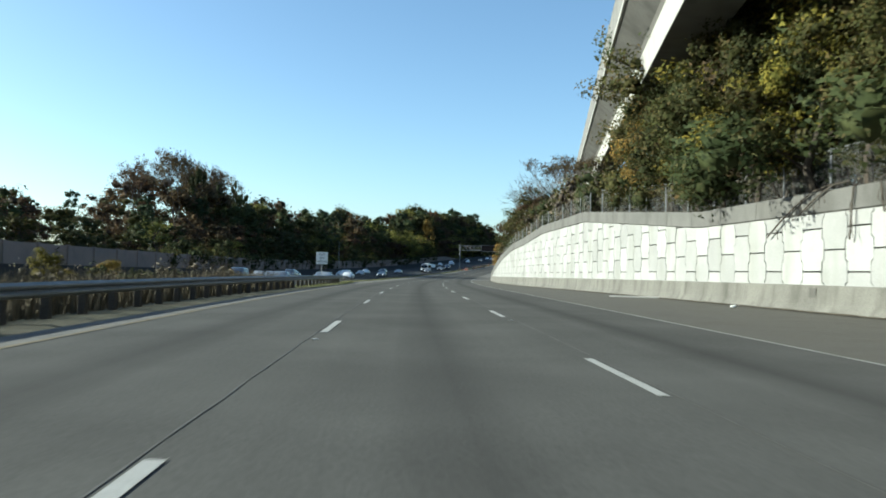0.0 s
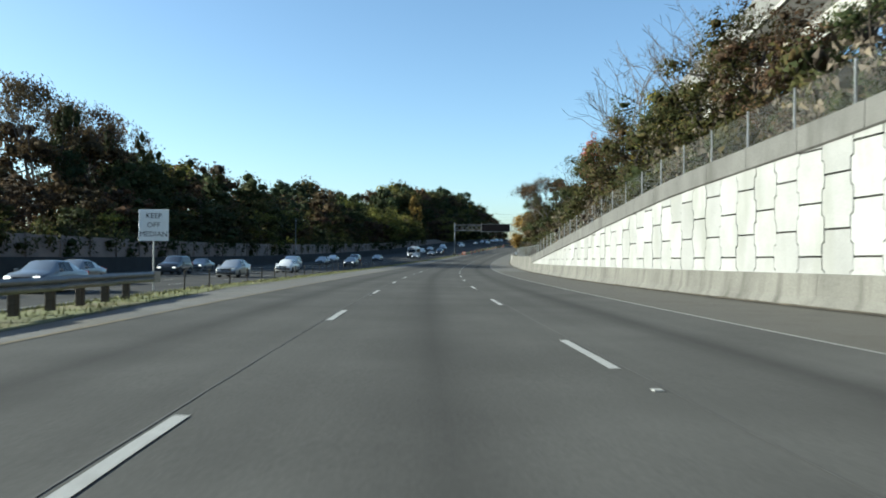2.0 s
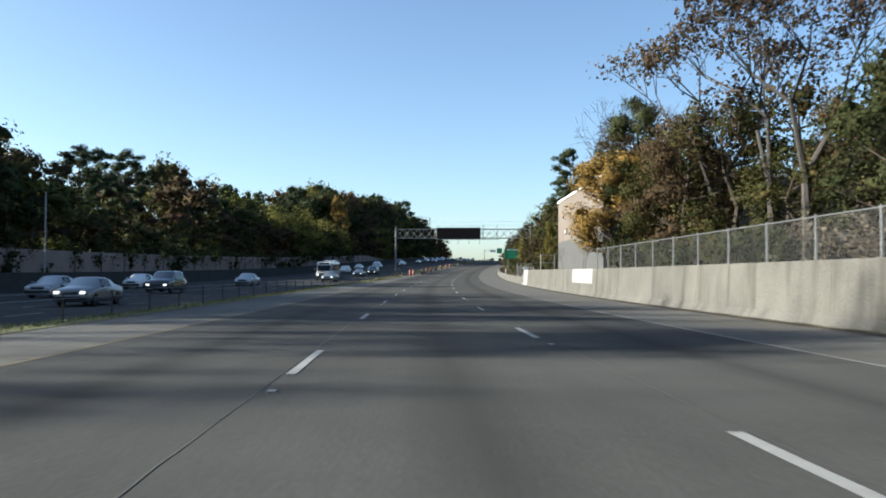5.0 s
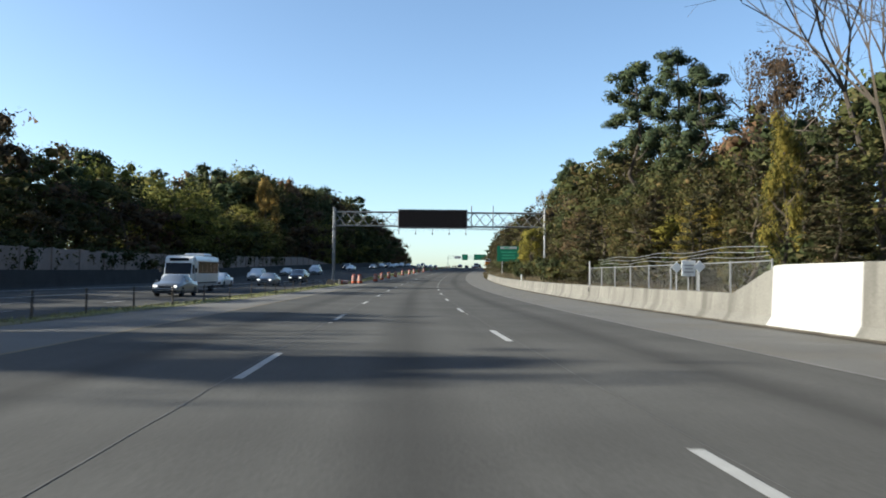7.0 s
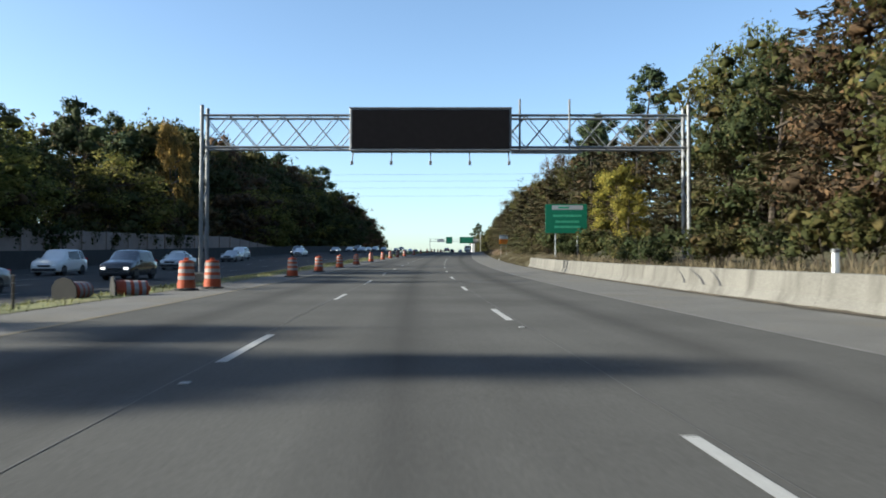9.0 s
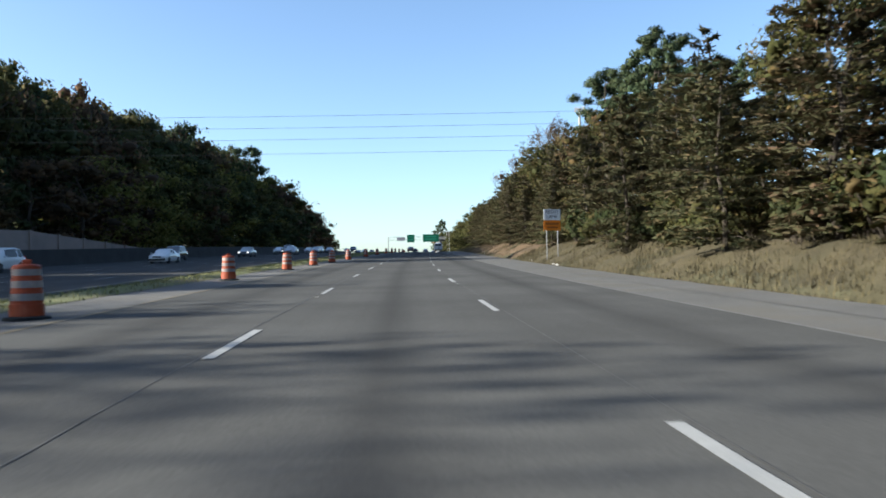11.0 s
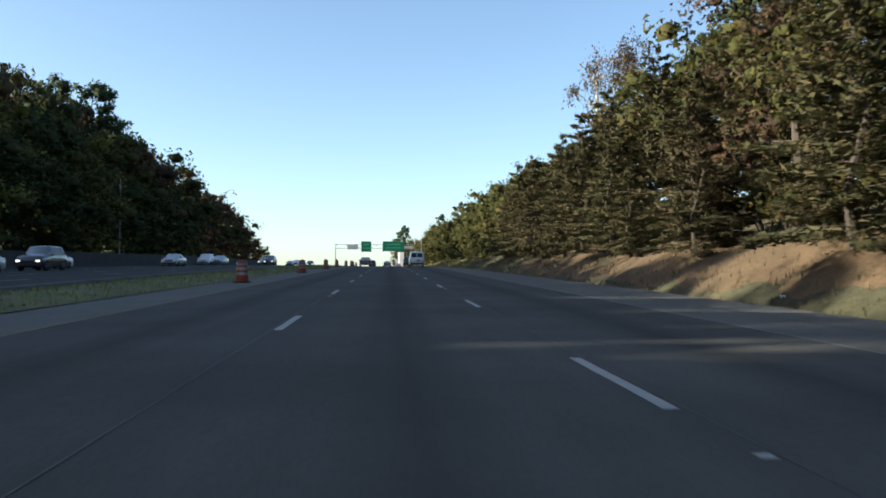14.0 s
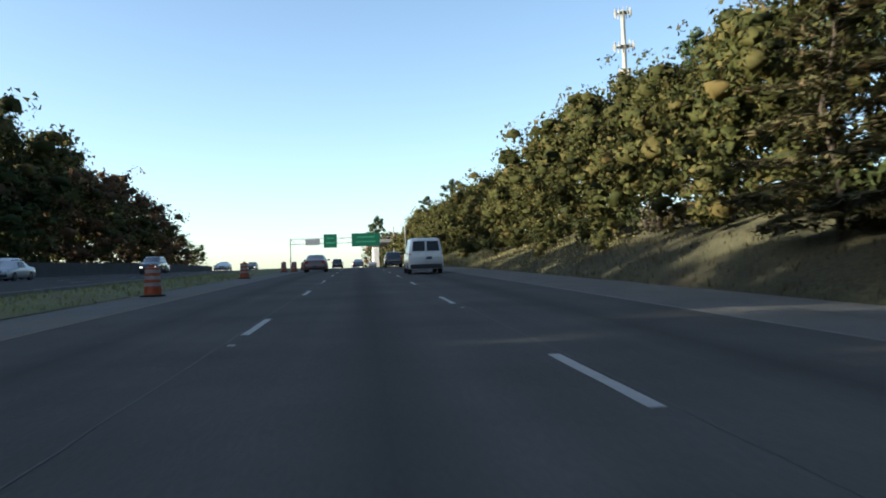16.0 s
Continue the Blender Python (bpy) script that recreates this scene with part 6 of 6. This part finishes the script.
for k, s in enumerate(np.arange(424.5, 568, 5.0)):
    plant(("far_green", "far_olive", "far_brown", "far_pine")[k % 4], s, -55.5 + 2.5 * math.sin(k * 2.1), lerp(s, [423, 450, 500, 568], [24.0, 25.0, 28.5, 29]) + 1.2 * math.sin(k * 1.7), group="woods beyond the noise wall")
for s, o, top, kind in ((404, -54, 24, "far_green"), (407.5, -57, 25.5, "far_pine"), (429, -60, 27, "far_pine"), (458, -60, 29, "far_pine"), (362, -60, 22, "far_pine"), (366, -63, 22.5, "far_pine"), (352, -58, 21, "far_pine"), (395, -41, 12.5, "olive"), (386, -42, 12, "brown"), (378, -43, 13, "olive")):
    plant(kind, s, o, top, group="woods beyond the noise wall")
for k, s in enumerate((431, 437, 442.5, 448, 453.5, 459)):
    plant(("far_green", "far_olive", "far_brown")[k % 3], s, -50.5 + 1.5 * math.sin(k * 2.3), 23.0 + math.sin(k * 1.9), group="woods beyond the noise wall")
plant("ivy", 346, -39.8, 16.5, wide=1.5), plant("ivy", 356, -40, 14, wide=1.3), plant("ivy", 384, -40.5, 14.5, wide=1.3), plant("orange", 412, -43, 22.5, wide=0.55)
plant("far_olive", 325, -60, 25.0), plant("far_brown", 331, -62, 24.0), plant("far_green", 318, -58, 23.0)

# right side: behind the fence above the retaining wall, behind the tall barrier, and on the bank
def right_top(s):
    return lerp(s, [20, 36, 45, 51, 84, 90, 105, 139, 156, 192, 212, 236, 261, 288, 313, 347, 374, 412, 441, 465, 499, 520, 558, 595, 640, 690, 740],
                [19, 19, 18, 9, 7.4, 9.5, 12.0, 10.8, 10.8, 11.2, 12.2, 11, 11.6, 13, 14, 13.2, 13.2, 13.5, 16.8, 16.6, 15.6, 13.4, 14.8, 13.2, 13, 15, 15])


def clear_of(s, off):
    """Whether a tree there stands clear of the building."""
    return not (207 < s < 242 and off < 46) and not (194 < s < 210 and off < 19)


for row, (off, frac, step) in enumerate(((13.2, 0.62, 5.2), (16.5, 0.92, 5.4), (21.5, 1.08, 6.2), (28, 1.28, 7.5), (37, 1.5, 9.5))):
    s = 18.0 + row * 1.7
    while s < 745:
        o = off + rnd.uniform(-1.2, 1.2) + (wall_off(s) - 8.8)
        if 288 < s < 354:
            o += 4.2
        if row == 0 and s > 350:
            o -= 0.9
        if clear_of(s, o) and not (60 < s < 180 and off > 27) and not (row == 0 and 288 < s < 354) and not (row == 4 and s > 360) and not (row == 0 and 383 < s < 400):
            top = right_top(s) * frac * rnd.uniform(0.84, 1.06)
            if 46 < s < 178 and o > 16:
                top = min(top, 9.6)
            r = rnd.random()
            if s > 352:
                kind = "hemlock" if row == 0 or r < (0.8 if row < 3 else 0.3) else "brown" if r > 0.96 else "olive" if r > 0.86 else ("far_pine" if row > 2 else "hemlock")
            elif s > 242:
                kind = "olive" if r < 0.34 else "green" if r < 0.56 else "hemlock" if r < 0.93 else "brown"
            else:
                kind = "olive" if r < 0.42 else "green" if r < 0.72 else "brown" if r < 0.88 or row > 1 else "bare"
            if row == 0 and s > 352 and top - ground_height(s, o) > 6:
                top = ground_height(s, o) + rnd.uniform(4.5, 8.5)
            if 243 < s < 300:
                top = min(top, o * lerp(s, [243, 260, 300], [0.36, 0.44, 0.56]))
            top = max(top, ground_height(s, o) + 2.5)
            if row < 2 and s < 520:
                plant("mid_hemlock" if kind == "hemlock" and row == 1 and s > 352 else kind, s, o, top, group="trees beside the near shoulder")
            elif row == 2 and kind != "far_pine" and s < 470:
                plant("mid_" + kind, s, o, top, group="trees beside the near shoulder")
            else:
                add_to_woods(kind if kind == "far_pine" else "far_olive" if kind in ("hemlock", "olive") else "far_" + kind, s, o, top)
        s += step * rnd.uniform(0.75, 1.25) * (1.5 if s > 560 else 1)
# trees that stand out
for s, extra, top, kind in ((14, 3, 15, "tall_green"), (17, 2.2, 11, "olive"), (20, 4, 19, "tall_olive"), (22, 2.0, 13, "yellow"), (25, 3.2, 17, "tall_green"), (28, 2.2, 12, "olive"), (30, 4.4, 19.5, "tall_olive"),
                            (32, 2.4, 14.5, "yellow"), (35, 3.6, 18, "tall_green"), (34.5, 1.3, 10.5, "olive"), (38, 1.3, 12.5, "yellow"), (40, 1.4, 12, "tall_green"), (42.5, 1.2, 12.5, "tall_olive"), (46, 1.3, 12, "tall_green"), (49, 1.4, 11, "olive"), (37, 1.9, 9.5, "green"), (39, 2.6, 14, "brown"), (42, 3.2, 15, "tall_olive"), (44, 2.0, 10, "green"), (47, 2.8, 11.5, "yellow"),
                            (50, 2.2, 8.5, "olive"), (54, 2.4, 8, "green")):
    plant(kind, s, wall_off(s) + extra, top, wide=1.15, group="trees above the retaining wall")
for s, extra, top, kind in ((31, 0.9, 11.6, "high_olive"), (33.5, 0.7, 11.2, "high_yellow"), (35.5, 1.0, 11.2, "high_green"), (38, 0.8, 11.0, "high_olive"), (41, 0.8, 10.6, "high_green"), (44, 0.9, 10.0, "high_olive"), (47.5, 1.0, 9.2, "high_green"),
                            (24.5, 0.9, 9.2, "high_yellow"), (27, 1.2, 9.4, "high_yellow"), (29.5, 1.0, 9.3, "high_olive"), (33.5, 1.4, 9.4, "high_green"), (36.5, 1.3, 8.6, "high_yellow")):
    plant(kind, s, wall_off(s) + extra, top, wide=0.85, group="trees above the retaining wall")
for s in np.arange(14, 58, 1.5):
    plant("shrub", s, wall_off(s) + 1.5 + rnd.uniform(-0.3, 0.6), height=rnd.uniform(1.6, 3.2), group="thickets behind the fence")
for s, extra, top, kind in ((84, 3, 9.5, "olive"), (88, 2.4, 8.6, "green"), (94, 2.8, 9.6, "brown"), (98, 3.2, 11, "olive"), (103, 2.8, 10.5, "olive"), (107, 3.0, 10, "green"), (113, 2.6, 9.6, "olive"),
                            (118, 3, 10.5, "brown"), (124, 3, 9.6, "olive"), (130, 3, 9.4, "green")):
    plant(kind, s, wall_off(s) + extra, top, group="trees above the retaining wall")
plant("orange", 52.5, 13.2, 13.0, wide=0.85), plant("orange", 50, 13.2, 11), plant("tall_olive", 53, 13.8, 17.5), plant("tall_green", 49.5, 14.6, 18), plant("tall_olive", 46, 14.0, 18.5), plant("tall_green", 43, 15, 19), plant("olive", 68, 13.6, 7.6), plant("green", 73, 13.4, 8.0), plant("brown", 100, 13.5, 10.5), plant("yellow", 114, 13.6, 11)
plant("bare", 87, 13.0, 13.5), plant("bare", 90, 13.8, 12.6), plant("sparse", 92, 13.2, 13.5), plant("sparse", 82, 13.4, 12.0), plant("sparse", 77, 14.2, 11.5), plant("bare", 79, 13.2, 11.0), plant("green", 76, 14.2, 8.2), plant("bare", 104, 12.8, 12.5), plant("bare", 109, 13.2, 14.5), plant("bare", 121, 13.2, 15.5), plant("bare", 125, 13.8, 14.5), plant("bare", 153, 19, 13.5), plant("bare", 52, 14.5, 11)
plant("red", 137, 12.9, 12.2, wide=0.6), plant("brown", 112, 13, 9), plant("hemlock", 146, 15.2, 11.5), plant("hemlock", 134, 15.5, 11.5)
plant("orange", 208.8, 11.5, 9.0, wide=1.0), plant("edge_green", 207.8, 13.0, 12.4, wide=0.8), plant("edge_brown", 205.0, 14.2, 9.6), plant("edge_olive", 203.0, 13.0, 8.2), plant("edge_brown", 199.5, 13.4, 9.4), plant("edge_olive", 197.0, 14.5, 10.5), plant("green", 210.5, 13.4, 6.0), plant("edge_brown", 211.0, 15.5, 9.0, wide=0.8), plant("edge_olive", 208.5, 15.0, 8.5), plant("sparse", 214.5, 13.4, 12.6, wide=0.7), plant("shrub", 211.5, 12.4, height=2.4), plant("brown", 209.5, 18.0, 9.5), plant("sparse", 199, 14.5, 14), plant("sparse", 192, 14.4, 14), plant("sparse", 188, 14, 13), plant("great_bare", 268, 27.5, 25), plant("great_bare", 274, 31.5, 26), plant("great_bare", 259, 24, 20), plant("bare", 226.5, 11.0, height=2.3, wide=0.6), plant("bare", 215.8, 11.0, height=2.6, wide=0.7), plant("bare", 217.3, 11.1, height=2.0, wide=0.8)
plant("pine", 341, 37, 35.5, wide=1.25), plant("far_pine", 372, 25, 22.5), plant("mid_brown", 296, 34, 22.8, wide=0.75), plant("sparse", 292, 33, 23.5), plant("mid_olive", 318, 27, 15), plant("pine", 298, 21, 22), plant("pine", 292, 24, 20)
plant("pale_sparse", 401, 45, 36), plant("pale_sparse", 394, 40, 28), plant("yellow", 338, 14.6, 6.0), plant("yellow", 345, 15.4, 8.5)
plant("pine", 463, 33, 29), plant("pine", 511, 37, 38, wide=1.25), plant("far_pine", 517, 42, 37, wide=1.2), plant("pine", 440, 30, 28), plant("pine", 452, 31, 26), plant("pine", 434, 29, 25), plant("sparse", 554, 34, 35), plant("sparse", 546, 30, 30)
plant("pine", 700, 24, 22), plant("pine", 712, 20, 19)
plant("yellow", 260.5, 12.9, 4.4, wide=1.2), plant("yellow", 257.5, 13.6, 5.0, wide=0.9), plant("yellow", 246, 12.4, 6.9, wide=0.34)
for s, off, top, kind in ((302, 18, 12.8, "olive"), (308, 22.5, 16.4, "mid_olive"), (314.5, 22, 16.0, "mid_olive"), (322.5, 22, 16.4, "mid_hemlock"), (333, 22, 15.6, "mid_olive")):
    plant(kind, s, off, top, group="trees beside the near shoulder")
# trees beyond the crest
for s, off, top, kind in ((770, 20, 15, "far_olive"), (785, 16, 14, "far_brown"), (800, 13, 15, "far_green"), (815, 14, 16, "far_olive"), (830, 12.5, 17, "far_olive"), (845, 16, 18, "far_green"),
                          (860, 12, 26, "far_pine"), (872, 11, 24, "far_pine"), (880, 14, 19, "far_olive"), (900, 12, 19, "far_brown"), (925, 11, 20, "far_green")):
    plant(kind, s, off, top, group="trees beyond the crest")
for s in np.arange(20, 150, 2.3):
    plant("brush" if rnd.random() < 0.6 else "shrub", s, wall_off(s) + 2.4 + rnd.uniform(-0.5, 0.9), height=rnd.uniform(1.4, 2.6), group="thickets behind the fence")
# tall brush on the slope below the viaduct
for s in np.arange(60, 150, 1.9):
    for extra in (3.4, 5.6):
        kind, o, tall = "brush" if rnd.random() < 0.55 else "shrub", wall_off(s) + extra + rnd.uniform(-0.7, 0.7), rnd.uniform(2.4, 4.2)
        if extra < 5:
            plant(kind, s, o, height=tall, group="thickets behind the fence")
        else:
            add_to_woods(kind, s, o, ground_height(s, o) + tall)
for s in np.arange(152, 207, 2.6):
    plant("brush" if rnd.random() < 0.5 else "shrub", s, 11.6 + rnd.uniform(-0.5, 0.9), height=rnd.uniform(1.2, 2.4), group="thickets behind the fence")
for s in np.arange(244, 392, 2.4):
    o, tall = 12.6 + rnd.uniform(-1.0, 1.5), rnd.uniform(1.2, 2.8)
    if s < 340:
        plant("shrub", s, o, height=tall, group="thickets behind the barrier")
    else:
        add_to_woods("shrub", s, o, ground_height(s, o) + tall)
for s in np.arange(352, 600, 2.4):
    kind, o, tall = "shrub" if rnd.random() < 0.88 else "brush", (13.4 if 402 < s < 500 else 12.7) + rnd.uniform(-0.7, 1.4), rnd.uniform(1.0, 2.4)
    if s < 500:
        plant(kind, s, o, height=tall, group="thickets on the bank")
    else:
        add_to_woods(kind, s, o, ground_height(s, o) + tall)
# low growth at the top of the grass slope
for s in np.arange(364, 404, 2.1):
    plant("shrub", s, 12.7 + 0.5 * math.sin(s * 1.9), height=rnd.uniform(1.5, 2.6), group="thickets on the bank")
for s in (367, 373, 380, 386, 391.5, 398, 403):
    plant("hemlock", s, 14.0 + 0.4 * math.sin(s), height=rnd.uniform(4.2, 6.0), group="trees beside the near shoulder")
# growth that hangs over the top of the noise wall
for s in np.arange(120, 400, 4.3):
    add_to_woods("shrub", s, -37.3 + rnd.uniform(-0.4, 0.4), ground_height(s, -37.3) + noise_top(s) + rnd.uniform(-0.2, 1.3), 1.1)
for s in (409, 415, 418.5, 424, 431, 434, 440, 447, 450.5, 458, 465, 469, 476, 484, 491):
    plant("hemlock", s, 12.4 + 0.5 * math.sin(s), height=3.6 + 0.9 * math.sin(s * 1.7), wide=0.95, group="trees beside the near shoulder")
for s in np.arange(2, 57, 1.7):
    plant("brush" if rnd.random() < 0.65 else "shrub", s, -11.0 + rnd.uniform(-1.0, 1.4), height=rnd.uniform(1.1, 1.9), group="brush on the median")
plant("orange", 41, -12.6, height=1.9, group="saplings on the median"), plant("orange", 38, -13.0, height=1.5, group="saplings on the median"), plant("yellow", 35, -12.4, height=2.2, group="saplings on the median"), plant("green", 28, -12.8, height=2.8, group="saplings on the median"), plant("olive", 22, -12.2, height=2.4, group="saplings on the median")
for name, clouds in woods.items():
    starts = np.cumsum([0] + [len(c[0]) for c in clouds])
    ob = soft_mesh("woods", np.concatenate([c[0] for c in clouds]), np.concatenate([c[1] + k for c, k in zip(clouds, starts)]).reshape(-1, 3),
                   np.concatenate([c[2] for c in clouds]), bpy.data.materials[name], None)
    tagged(ob, "dense woods of mixed autumn trees beside the highway", "woods", kind="stuff")
for some in kinds.values():
    for tree in some:
        if tree.name not in used:
            for c in list(tree.children):
                bpy.data.objects.remove(c)
            bpy.data.objects.remove(tree)
        elif "native" in tree:
            del tree["native"]


# ---- grass and dry weeds: many small blades ----
def blades(name, places, low, high, width, mat, label, seed):
    rng = np.random.default_rng(seed)
    v, f = [], []
    for s, o in places:
        p = at(s, o, ground_height(s, o) - 0.02)
        for k in range(3):
            a = rng.uniform(0, math.tau)
            h, w, lean = rng.uniform(low, high), width * rng.uniform(0.6, 1.3), rng.uniform(0.1, 0.45)
            c, d = math.cos(a), math.sin(a)
            q = p + Vector((rng.normal() * 0.12, rng.normal() * 0.12, 0))
            n = len(v)
            v += [(q.x - d * w, q.y + c * w, q.z), (q.x + d * w, q.y - c * w, q.z), (q.x + c * lean * h, q.y + d * lean * h, q.z + h)]
            f.append((n, n + 1, n + 2))
    return tagged(mesh_object(name, v, f, mat), label, "grass", kind="stuff")


rng = np.random.default_rng(3)
def scatter(n, s0, s1, o0, o1):
    """Random places between two distances along the road and between two offsets, which may change with s."""
    s = rng.uniform(s0, s1, n)
    a = np.array([o0(x) if callable(o0) else o0 for x in s])
    b = np.array([o1(x) if callable(o1) else o1 for x in s])
    return list(zip(s, a + (b - a) * rng.random(n)))


blades("median_grass", scatter(15000, 60, 560, lambda s: left_edge(s) - 0.15, -11.4), 0.06, 0.2, 0.025, GRASS, "short dry yellow-green grass on the median", 1)
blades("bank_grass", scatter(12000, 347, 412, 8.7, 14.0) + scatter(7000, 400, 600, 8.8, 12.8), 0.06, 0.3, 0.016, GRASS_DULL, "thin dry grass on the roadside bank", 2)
# The sun on the far bank is put into this paler blade colour.
blades("bank_grass_far", scatter(9000, 535, 700, 8.8, 14.0), 0.06, 0.16, 0.03, GRASS_SUN_TONED, "bank grass with sunlight put into its pale colour", 6)
blades("verge_weeds", scatter(3500, 244, 352, 9.6, 13.0), 0.15, 0.6, 0.02, BRUSH, "dry weeds behind the concrete barrier", 4)
blades("median_brush", scatter(9000, -5, 60, -12.0, -8.3) + scatter(9000, -5, 57, -12.6, -9.5), 0.3, 1.25, 0.018, BRUSH, "tall dry brush on the median", 5)
